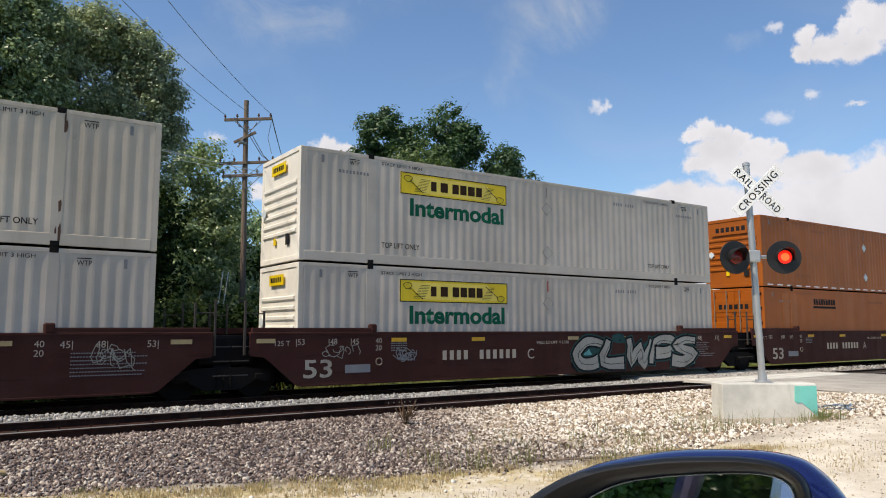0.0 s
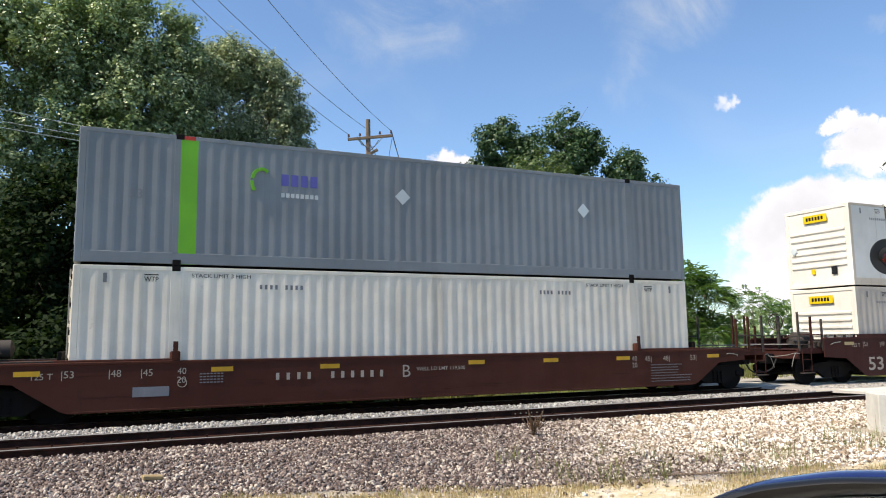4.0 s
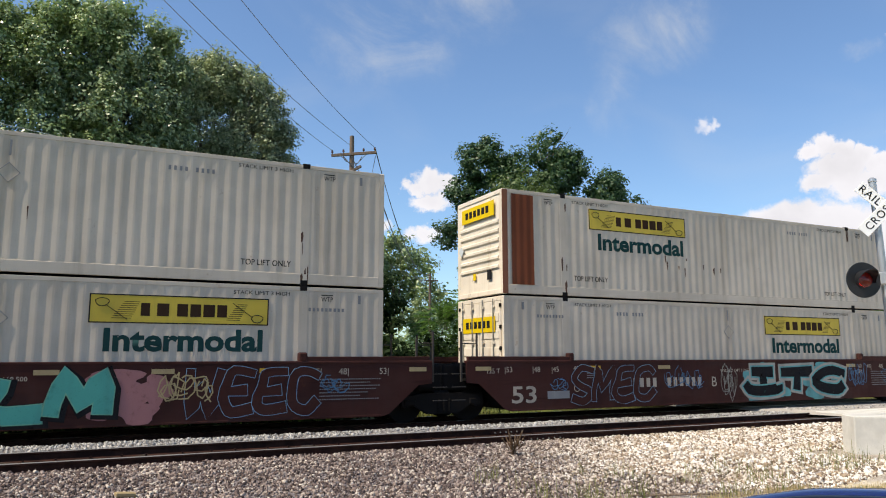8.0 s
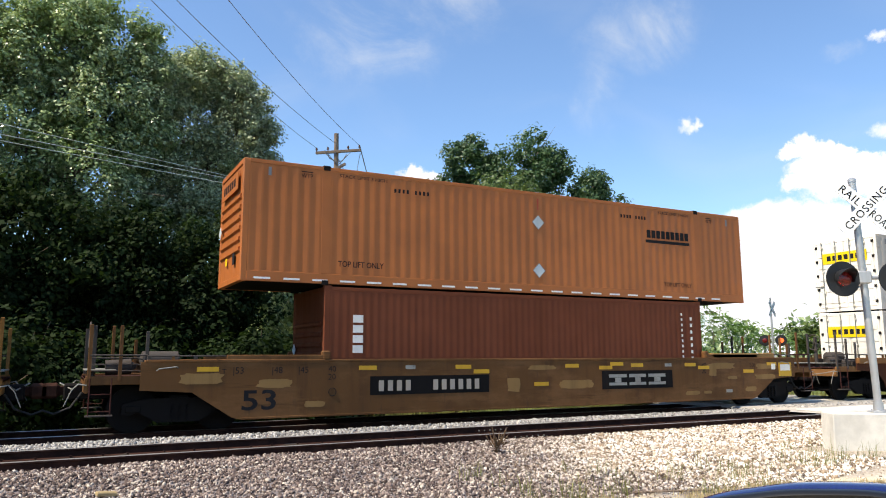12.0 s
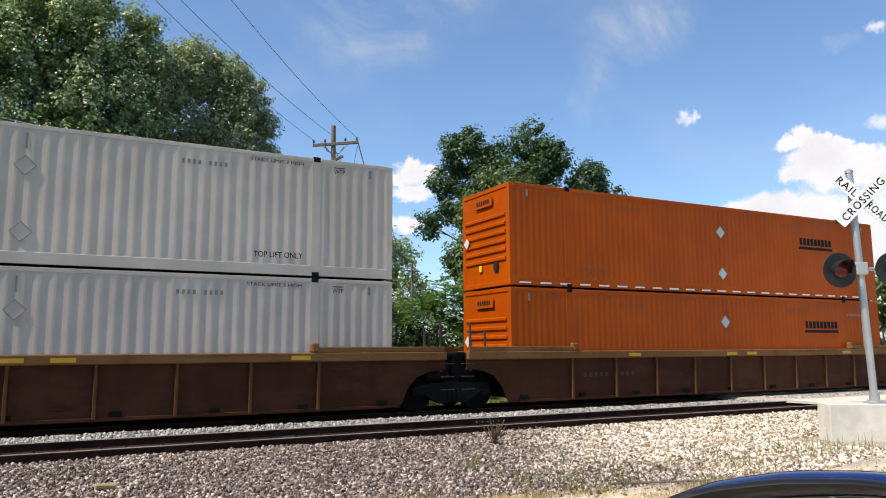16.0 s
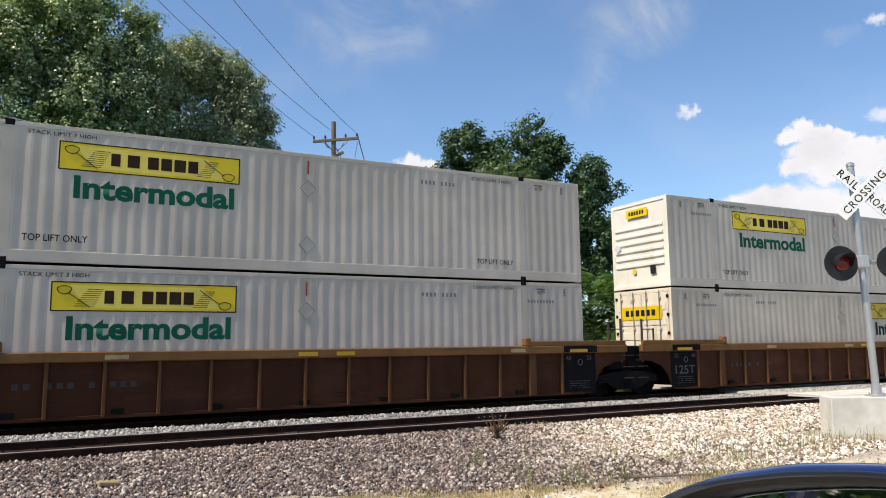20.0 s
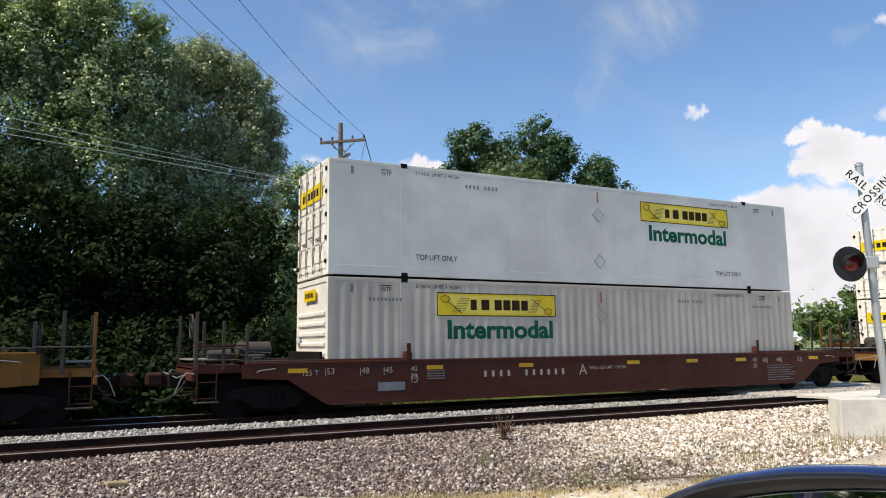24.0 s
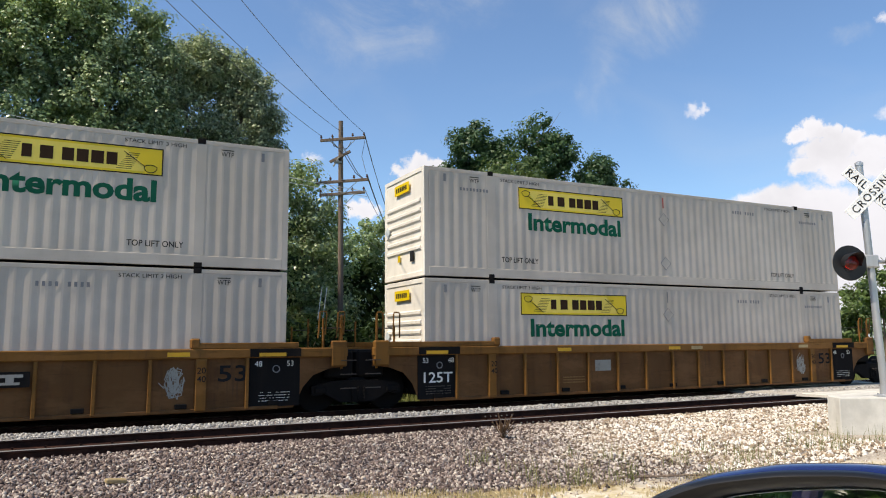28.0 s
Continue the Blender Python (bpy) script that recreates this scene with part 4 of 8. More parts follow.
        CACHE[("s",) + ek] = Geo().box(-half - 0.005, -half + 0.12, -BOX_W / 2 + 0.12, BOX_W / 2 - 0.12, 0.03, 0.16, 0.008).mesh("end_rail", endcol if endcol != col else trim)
    endp = part("end_panel", CACHE[ek], None, t)
    if style["end"] == "louvres":
        for k in range(6):
            if (ek, k) not in CACHE:
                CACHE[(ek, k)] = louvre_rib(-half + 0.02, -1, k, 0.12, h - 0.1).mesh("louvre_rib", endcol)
            part("louvre_rib", CACHE[(ek, k)], None, endp)
    part("end_panel", CACHE[("x",) + ek], None, t)
    part("end_rail", CACHE[("r",) + ek], None, t)
    part("end_rail", CACHE[("s",) + ek], None, t)
    if style["end"] == "doors":
        for s in (-1, 1):
            g = Geo()
            y0, y1 = (0.012, BOX_W / 2 - 0.14) if s > 0 else (-BOX_W / 2 + 0.14, -0.012)
            g.box(-half - 0.012, -half + 0.02, y0, y1, 0.17, h - 0.13, 0.01)
            for k in range(5):
                zz = 0.35 + k * (h - 0.75) / 4.6
                g.box(-half - 0.03, -half - 0.01, y0 + 0.08, y1 - 0.08, zz, zz + 0.24, 0.012)
            dr = part("door", g, endcol, t)
            for r in (0.28, 0.78):
                yb = y0 + r * (y1 - y0)
                part("lock_rod", Geo().tube([(-half - 0.055, yb, 0.10), (-half - 0.055, yb, h - 0.06)], 0.019, 6), "grey_steel", dr, smooth=True)
                part("rod_handle", Geo().box(-half - 0.075, -half - 0.05, yb - 0.02, yb + 0.36, 0.92 + 0.1 * (r > 0.5), 0.96 + 0.1 * (r > 0.5), 0.006), "grey_steel", dr)
                for zz in (0.2, 0.75, 1.6, h - 0.3):
                    part("rod_bracket", Geo().box(-half - 0.065, -half - 0.028, yb - 0.05, yb + 0.05, zz, zz + 0.07, 0.006), endcol, dr)
            ye = y1 if s > 0 else y0
            for k in range(5):
                zz = 0.3 + k * (h - 0.6) / 4
                part("hinge", Geo().box(-half - 0.035, -half + 0.0, ye - 0.05, ye + 0.05, zz, zz + 0.10, 0.01), "black_patch", dr)
    # end sign: yellow board with dark bars standing in for the name
    if style.get("endsign"):
        zs = h - 0.62
        if style["end"] == "doors":
            zs = h - 0.95
        w = 1.85 if style.get("bigendsign") or style["end"] == "doors" else 0.95
        hs = 0.42 if w > 1.2 else 0.27
        if style["end"] != "doors":
            zs = h - 0.25 - hs
        o = part("end_sign", Geo().box(-half - 0.047, -half - 0.036, -w / 2, w / 2, zs, zs + hs), style["endsign"], t)
        for k in range(6):
            a = w / 2 - 0.12 * w - k * 0.128 * w
            part("sign_bar", Geo().box(-half - 0.051, -half - 0.0475, a - 0.088 * w, a, zs + hs * 0.28, zs + hs * 0.74), "ink_black", o)
    if style["end"] == "louvres":
        part("data_plate", Geo().box(-half - 0.03, -half - 0.018, -0.72, -0.50, 0.45, 0.72, 0.004), "ink_black" if style.get("endsign") else "placard", t)
        part("data_plate", Geo().box(-half - 0.03, -half - 0.018, 0.15, 0.30, 0.5, 0.68, 0.004), "sign_yellow" if style.get("endsign") else "ink_rust", t)
        dm = Geo().prism([(0.0 + 0.95, h - 1.62), (0.16 + 0.95, h - 1.46), (0.0 + 0.95, h - 1.30), (-0.16 + 0.95, h - 1.46)], 0, -half - 0.062, -half - 0.055)
        part("placard_holder", dm, "placard", t)
    # writing and boards on the road side; yd is just proud of the ribs
    yd = NEAR - 0.0035
    left = -half
    rng = random.Random(style["seed"])

    def words(text, x, z, hgt, ink="ink_black", bold=0.0, width=None, name="lettering", spacing=1.0):
        o = part(name, lettering(text, hgt, ink, bold, width=width, spacing=spacing), None, t)
        o.matrix_basis = pose(left + x, yd, z)
        return o
    sign = style.get("sign")
    if sign:
        sx0 = 2.87 if sign == "left" else 9.73
        z1 = h - 0.31
        z0 = z1 - 0.60
        o = part("sign_board", Geo().box(left + sx0, left + sx0 + 3.65, yd, yd + 0.006, z0, z1), "faded_yellow" if style.get("word_ink") else "sign_yellow", t, "yellow board with a black border")
        g = Geo()
        for a, b, c, d in ((0, 3.65, z0, z0 + 0.025), (0, 3.65, z1 - 0.025, z1), (0, 0.025, z0, z1), (3.625, 3.65, z0, z1)):
            g.box(left + sx0 + a, left + sx0 + b, yd - 0.003, yd - 0.0005, c, d)
        part("border", g, "ink_black", o)
        sc = [(0.36, z1 - 0.07), (2.92, z1 - 0.07), (3.30, z0 + 0.16), (3.26, z0 + 0.07), (0.74, z0 + 0.07), (0.36, z1 - 0.20)]
        part("scroll_panel", Geo().prism([(left + sx0 + a, b) for a, b in sc], 1, yd - 0.0015, yd + 0.002), "faded_yellow" if style.get("word_ink") else "scroll_yellow", o)
        g = Geo()
        for k in range(9):      # fine lines on the scroll
            zz = z0 + 0.10 + k * 0.043
            g.box(left + sx0 + 0.42 + k * 0.03, left + sx0 + 0.80 + 0.02 * k, yd - 0.002, yd - 0.0004, zz, zz + 0.012)
            g.box(left + sx0 + 2.72 + k * 0.03, left + sx0 + 3.02 + k * 0.02, yd - 0.002, yd - 0.0004, zz, zz + 0.012)
        for cx, cz in ((0.24, z1 - 0.17), (3.40, z0 + 0.14)):
            pts = [(left + sx0 + cx + 0.13 * math.cos(a) * (1 + 0.12 * math.sin(3 * a)), yd - 0.004, cz + 0.085 * math.sin(a)) for a in np.linspace(0, 2 * math.pi, 13)]
            g.tube(pts, 0.009, 4)
        for a0, b0, a1, b1 in ((0.30, z1 - 0.22, 0.72, z0 + 0.08), (2.86, z1 - 0.12, 3.30, z0 + 0.17)):
            g.tube([(left + sx0 + a0, yd - 0.004, b0), (left + sx0 + a1, yd - 0.004, b1)], 0.009, 4)
        part("scroll_drawing", g, "ink_black", o)
        for k, (a, b) in enumerate(((0.98, 1.16), (1.30, 1.54), (1.70, 1.92), (1.97, 2.19), (2.24, 2.48), (2.53, 2.74))):
            # plain bars in place of the name
            part("name_bar", Geo().box(left + sx0 + a, left + sx0 + b, yd - 0.004, yd - 0.0008, z0 + 0.16, z0 + 0.43), "sign_ink", o)
        if style.get("word", True):
            words("Intermodal", sx0 + 0.30, h - 1.47, 0.45, style.get("word_ink", "ink_green"), 0.034, 3.24, "word_lettering")
    if style.get("marks", True):
        if not style.get("no_toplift"):
            words("TOP LIFT ONLY", 2.3, 0.46, 0.14, style.get("ink", "ink_black"), 0.008, 1.18)
            if rng.random() < 0.8:
                words("TOP LIFT ONLY", 12.72, 0.42, 0.13, style.get("ink", "ink_black"), 0.008, 1.14)
        words("STACK LIMIT 3 HIGH", 2.3, h - 0.22, 0.085, style.get("ink", "ink_black"), 0.0, 1.25)
        words("STACK LIMIT 3 HIGH", 12.6, h - 0.22, 0.085, style.get("ink", "ink_black"), 0.0, 1.25)
        for xx in (1.35, 14.6):
            words("WTP", xx, h - 0.33, 0.11, style.get("ink", "ink_black"), 0.0, 0.28)
            part("arrow_mark", Geo().box(left + xx, left + xx + 0.28, yd, yd + 0.004, h - 0.19, h - 0.17), style.get("ink", "ink_black"), t)
            if rng.random() < 0.6:
                part("small_print", bars(left + xx - 0.3, left + xx + 0.6, h - 0.56, h - 0.48, 9, yd), "ink_grey", t)
        nbk = "ink_grey" if "white" in col else style.get("ink", "ink_grey")
        nb = CACHE.setdefault(("number_bar", nbk), Geo().box(0, 0.055, -0.002, 0.002, 0, 0.10).mesh("number_bar", nbk))
        for x0 in (3.75, 11.1):
            if (sign == "left" and x0 < 5) or (sign == "right" and x0 > 9):
                continue
            for k in (0, 1, 2, 3, 5, 6, 7, 8):
                part("number_bar", nb, None, t, at=pose(left + x0 + k * 0.115, yd, h - 0.45))
        for xx in (0.6, length - 0.62):
            g = Geo().box(left + xx - 0.035, left + xx + 0.035, yd, yd + 0.006, h - 0.36, h - 0.16)
            part("slot_mark", g, "ink_grey", t)
    if style.get("diamonds"):
        for zz in ((h - 0.85, h - 2.2) if style["diamonds"] == 2 else (h - 0.85,)):
            g = Geo().prism([(left + 8.12, zz - 0.2), (left + 8.32, zz), (left + 8.12, zz + 0.2), (left + 7.92, zz)], 1, yd, yd + 0.006)
            holder = part("placard_holder", g, style.get("diamond_mat", style["colour"] if "white" in style["colour"] else "placard"), t)
            edge = Geo()
            for a in range(4):
                p, q = [(left + 8.12 + 0.2 * math.cos(b * 1.5708), zz + 0.2 * math.sin(b * 1.5708)) for b in (a, a + 1)]
                edge.tube([(p[0], yd - 0.002, p[1]), (q[0], yd - 0.002, q[1])], 0.009, 4)
            part("holder_edge", edge, "ink_grey", holder)
        part("stripe_mark", Geo().box(left + 8.10, left + 8.14, yd, yd + 0.005, h - 0.50, h - 0.18), "ink_red" if rng.random() < 0.4 else style.get("stripe", "ink_grey"), t)
    if style.get("dashes"):
        me = CACHE.setdefault("dash", Geo().box(0, 0.38, -0.004, 0.0, -0.022, 0.022).mesh("reflector_dash", "reflector"))
        n = int((length - 0.5) / 0.685)
        for k in range(n):
            part("reflector_dash", me, None, t, at=pose(left + 0.3 + k * 0.685, NEAR - 0.006, 0.105))
    if style.get("bar_name"):     # dark plain bars for the carrier's name, with an underline
        x0, z0 = style["bar_name"]
        for k in range(9):
            part("name_bar", Geo().box(left + x0 + k * 0.195, left + x0 + k * 0.195 + 0.15, yd, yd + 0.003, z0, z0 + 0.24), "ink_black", t)
        part("underline", Geo().box(left + x0 - 0.05, left + x0 + 1.75, yd, yd + 0.004, z0 - 0.15, z0 - 0.06), "ink_black", t)
    if style.get("worn"):         # rusty post and dents on tired boxes
        for e in (-1, 1):
            for k in range(7):
                xx, zz = e * pin + rng.uniform(-0.10, 0.08), rng.choice((0.02, 0.05, 0.7, 1.0, h - 0.5))
                ww, hh = rng.uniform(0.012, 0.04), rng.uniform(0.12, 0.5)
                part("rust_stain", Geo().prism([(xx, zz), (xx + ww, zz + 0.04), (xx + ww * 1.4, zz + hh * 0.6), (xx + ww, zz + hh), (xx - ww * 0.3, zz + hh * 0.8)], 1, yd - 0.001 * k * 0.2, yd + 0.006), "dark_rust", t)
        if sign == "left":      # rust runs below the lettering
            for k in range(9):
                xx, zz = left + rng.uniform(5.2, 8.6), rng.uniform(1.0, 1.45)
                ww, hh = rng.uniform(0.010, 0.026), rng.uniform(0.08, 0.30)
                part("rust_stain", Geo().prism([(xx - ww, zz), (xx + ww, zz), (xx + ww * 0.4, zz - hh), (xx - ww * 0.2, zz - hh * 0.9)], 1, yd - 0.0012 - 0.0001 * k, yd + 0.004), "dark_rust", t)
    if style.get("extra"):
        style["extra"](t, left, yd, h)
    return t


def red_panel(t, left, yd, h):
    """A maroon replacement sheet near the end, with a rusty post."""
    part("replacement_panel", corrugated(left + 0.28, left + 0.98, 0.28, h - 0.12, yd - 0.014, 1, 0.27), "maroon_box", t, "maroon replacement panel")
    part("rusty_post", Geo().box(left - 0.006, left + 0.16, yd - 0.004, yd + 0.01, 0.03, h - 0.02), "ink_rust", t)


def lime_stripe(t, left, yd, h):
    part("stripe", Geo().box(left + 2.0, left + 2.36, yd, yd + 0.005, 0.03, h - 0.01), "lime", t, "lime green upright stripe")
    part("red_tab", Geo().box(left + 2.0, left + 2.3, yd - 0.003, yd + 0.002, h - 0.09, h - 0.005), "ink_red", t)
    g = Geo()
    for a, b in ((0.0, 0.9), (1.0, 2.0), (2.2, 3.0)):
        g.tube([(left + 3.75 + 0.22 * math.cos(w), yd, h - 0.9 + 0.30 * math.sin(w)) for w in np.linspace(a + 0.9, b + 0.9, 6)], 0.05, 4)
    part("emblem", g, "lime", t)
    bar_row("name_bar", left + 4.2, left + 5.1, h - 0.95, h - 0.68, 4, yd, "ink_blue", t, 0.25)
    bar_row("name_bar", left + 4.2, left + 5.1, h - 1.22, h - 1.12, 8, yd, "placard", t, 0.3)
    o = part("lettering", lettering("53", 0.2, "ink_grey"), None, t)
    o.matrix_basis = pose(left + 1.0, yd, h - 1.45)
    for xx in (7.2, 12.6):
        g = Geo().prism([(left + xx, h - 1.2), (left + xx + 0.2, h - 1.0), (left + xx, h - 0.8), (left + xx - 0.2, h - 1.0)], 1, yd, yd + 0.005)
        part("placard_holder", g, "placard", t)


def four_letters(t, left, yd, h):
    """Upright owner's mark in plain white blocks, and two bar columns by the far end."""
    for k in range(4):
        part("mark_block", Geo().box(left + 0.72, left + 0.98, yd, yd + 0.004, 2.12 - k * 0.24 - 0.09, 2.12 - k * 0.24 + 0.09), "ink_white", t)
    for k in range(10):
        part("number_bar", Geo().box(left + 11.35, left + 11.41, yd, yd + 0.004, 1.0 + k * 0.16, 1.08 + k * 0.16), "ink_white", t)
    for k in range(7):
        part("number_bar", Geo().box(left + 11.72, left + 11.80, yd, yd + 0.004, 1.1 + k * 0.2, 1.2 + k * 0.2), "ink_white", t)


def side_panels(t, left, yd, h):
    """Smooth orange box: two pale frames by the posts and a patch of bars."""
    for xx in (1.3, 13.0):
        for k in range(2):
            part("frame_strip", Geo().box(left + xx + k * 0.55, left + xx + 0.45 + k * 0.55, yd - 0.006, yd + 0.01, 0.3, h - 0.2, 0.01), "faded_orange_box", t)
    bar_row("number_bar", left + 8.2, left + 9.6, h - 0.48, h - 0.38, 9, yd, "ink_rust", t, 0.5)


BOXES = {
    "white_l": dict(colour="white_box", end="louvres", endsign="sign_yellow", sign="left", diamonds=2, label="white corrugated container with yellow board, green lettering and louvred end"),
    "white_l_big": dict(colour="white_box", end="louvres", endsign="sign_yellow", bigendsign=True, sign="left", diamonds=1, label="white corrugated container with a wide yellow end sign"),
    "white_low": dict(colour="white_box", end="louvres", endsign="sign_yellow", sign="left", diamonds=1, no_toplift=True, label="white corrugated container with yellow board resting in a well car"),
    "white_r_door": dict(colour="white_box", end="doors", endsign="sign_yellow", sign="right", diamonds=1, label="white corrugated container with yellow-signed doors and a yellow board"),
    "white_r_door_low": dict(colour="white_box", end="doors", endsign="sign_yellow", sign="right", diamonds=1, no_toplift=True, label="white corrugated container with doors resting in a well car"),
    "old_plain": dict(colour="old_white_box", end="louvres", endsign="sign_yellow", worn=True, label="tired white corrugated container with rusty posts"),
    "old_l": dict(colour="old_white_box", end="louvres", endsign="sign_yellow", bigendsign=True, sign="left", worn=True, diamonds=1, word_ink="ink_dark_green", label="stained white corrugated container with faded dark lettering"),
    "old_l_red": dict(colour="old_white_box", end="louvres", endsign="sign_yellow", bigendsign=True, sign="left", worn=True, word_ink="ink_dark_green", extra=red_panel, label="stained white container with a maroon replacement panel"),
    "old_r": dict(colour="old_white_box", end="doors", endsign="sign_yellow", sign="right", no_toplift=True, diamonds=1, word_ink="ink_dark_green", label="stained white corrugated container with doors in a well car"),
    "smooth_r": dict(colour="bright_white_box", trim="old_white_box", smooth=True, end="louvres", endsign="sign_yellow", sign="right", word=False, worn=True, label="smooth white plate container with a yellow board and worn posts"),
    "plain_r": dict(colour="white_box", end="louvres", endsign="sign_yellow", sign="right", word=False, no_toplift=True, label="white corrugated container with a yellow board and no lettering"),
    "smooth_door_r": dict(colour="bright_white_box", smooth=True, end="doors", endsign="sign_yellow", sign="right", diamonds=2, label="clean smooth white container with doors and green lettering"),
    "orange_u": dict(colour="orange_box", end="louvres", endsign="orange_box", bigendsign=True, diamonds=2, dashes=True, ink="ink_rust", bar_name=(12.1, 1.88), label="orange corrugated container with white reflector dashes"),
    "orange_smooth": dict(colour="orange_plate", smooth=True, end="doors", endsign="orange_box", no_toplift=True, ink="ink_rust", bar_name=(3.6, 2.25), extra=side_panels, label="smooth orange container with black name bars in a well car"),
    "faded_orange": dict(colour="faded_orange_box", end="louvres", endsign="faded_orange_box", bigendsign=True, diamonds=2, dashes=True, ink="ink_black", bar_name=(12.1, 1.88), label="faded orange corrugated container stacked on a shorter box"),
    "bright_orange": dict(pitch=0.2, depth=0.006, colour="bright_orange_box", end="louvres", endsign="bright_orange_box", diamonds=2, dashes=True, ink="ink_rust", stripe="reflector", bar_name=(12.0, 1.85), label="bright orange corrugated container with pale placards"),
    "bright_orange_low": dict(pitch=0.2, depth=0.006, colour="bright_orange_box", end="louvres", endsign="bright_orange_box", diamonds=1, no_toplift=True, ink="ink_rust", stripe="reflector", bar_name=(12.0, 1.85), label="bright orange corrugated container resting in a well car"),
    "grey": dict(colour="grey_box", end="louvres", marks=False, extra=lime_stripe, label="grey corrugated container with a lime stripe"),
    "cream_door": dict(colour="cream_box", end="doors", no_toplift=True, label="cream corrugated container with rusty doors"),
    "maroon_40": dict(colour="maroon_box", end="louvres", length=12.192, posts=False, marks=False, extra=four_letters, label="dark red forty-foot container with white block letters", pitch=0.2, depth=0.005),
    "plain_low": dict(colour="white_box", end="doors", no_toplift=True, diamonds=1, label="plain white corrugated container in a well car"),
    "plain_up": dict(colour="white_box", end="louvres", diamonds=1, label="plain white corrugated container"),
}
# per stack: lower box, upper box, car style, joint to the car on its left, joint on its right (a: shared truck, c: coupler)
TRAIN = (
    ("plain_low", "old_plain", "brown", "a", "a"),
    ("white_low", "white_l", "brown", "a", "a"),
    ("orange_smooth", "orange_u", "brown", "a", "c"),
    ("cream_door", "grey", "light_brown", "c", "c"),
    ("plain_r", "smooth_r", "brown", "c", "a"),
    ("old_r", "old_l", "brown", "a", "a"),
    ("old_r", "old_l_red", "brown", "a", "c"),
    ("white_r_door_low", "white_r_door", "yellow", "c", "c"),
    ("maroon_40", "faded_orange", "ochre", "c", "c"),
    ("white_r_door_low", "white_r_door", "rust", "c", "a"),
    ("white_low", "white_l", "rust", "a", "a"),
    ("bright_orange_low", "bright_orange", "rust", "a", "c"),
    ("old_r", "old_l", "rust", "c", "a"),
    ("white_low", "white_l", "rust", "a", "a"),
    ("old_r", "white_l", "rust", "a", "c"),
    ("white_low", "white_l_big", "yellow", "c", "c"),
    ("white_low", "smooth_door_r", "light_brown", "c", "c"),
    ("white_r_door_low", "white_r_door", "ribbed_yellow", "c", "a"),
    ("white_low", "white_r_door", "ribbed_yellow", "a", "a"),
    ("white_low", "white_l", "ribbed_yellow", "a", "a"),
)

WELLS = {
    "brown": dict(side="brown_well", chord="brown_well", ribbed=False, label="dark brown steel well car with spray-painted side"),
    "light_brown": dict(side="light_brown_well", chord="light_brown_well", ribbed=False, label="reddish brown steel well car with white stencils"),
    "yellow": dict(side="yellow_well", chord="yellow_well", ribbed=False, label="dirty yellow steel well car with chipped paint"),
    "ochre": dict(side="ochre_well", chord="ochre_well", ribbed=False, label="faded ochre steel well car with black number boards"),
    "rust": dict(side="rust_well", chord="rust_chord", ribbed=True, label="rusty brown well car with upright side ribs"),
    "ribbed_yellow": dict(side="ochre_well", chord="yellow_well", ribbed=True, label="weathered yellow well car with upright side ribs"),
}
SIDE = 1.49            # half width over the side sheets


def wheelset_mesh():
    if "wheelset" not in CACHE:
        g = Geo()
        for s in (-1, 1):
            y = s * 0.735
            prof = [(-0.07, 0.10), (-0.07, 0.40), (-0.068, 0.43), (-0.065, 0.483), (0.03, 0.478), (0.035, 0.505), (0.062, 0.500), (0.065, 0.42), (0.03, 0.38), (0.01, 0.20), (0.06, 0.13), (0.06, 0.10)]
            g.lathe([(-s * h, r) for h, r in prof], (0, y, 0), (0, 1, 0), 28)
            g.lathe([(0, 0.085), (s * 0.22, 0.085), (s * 0.24, 0.07)], (0, y + s * 0.06, 0), (0, 1, 0), 12)
            for k in range(3):      # cap bolts
                a = k * 2.094
                g.lathe([(0, 0.014), (s * 0.02, 0.014)], (0.045 * math.cos(a), y + s * 0.30, 0.045 * math.sin(a)), (0, 1, 0), 6)
        g.lathe([(-0.72, 0.075), (0.72, 0.075)], (0, 0, 0), (0, 1, 0), 12)
        CACHE["wheelset"] = g.mesh("wheelset", "black_steel", True)
    return CACHE["wheelset"]


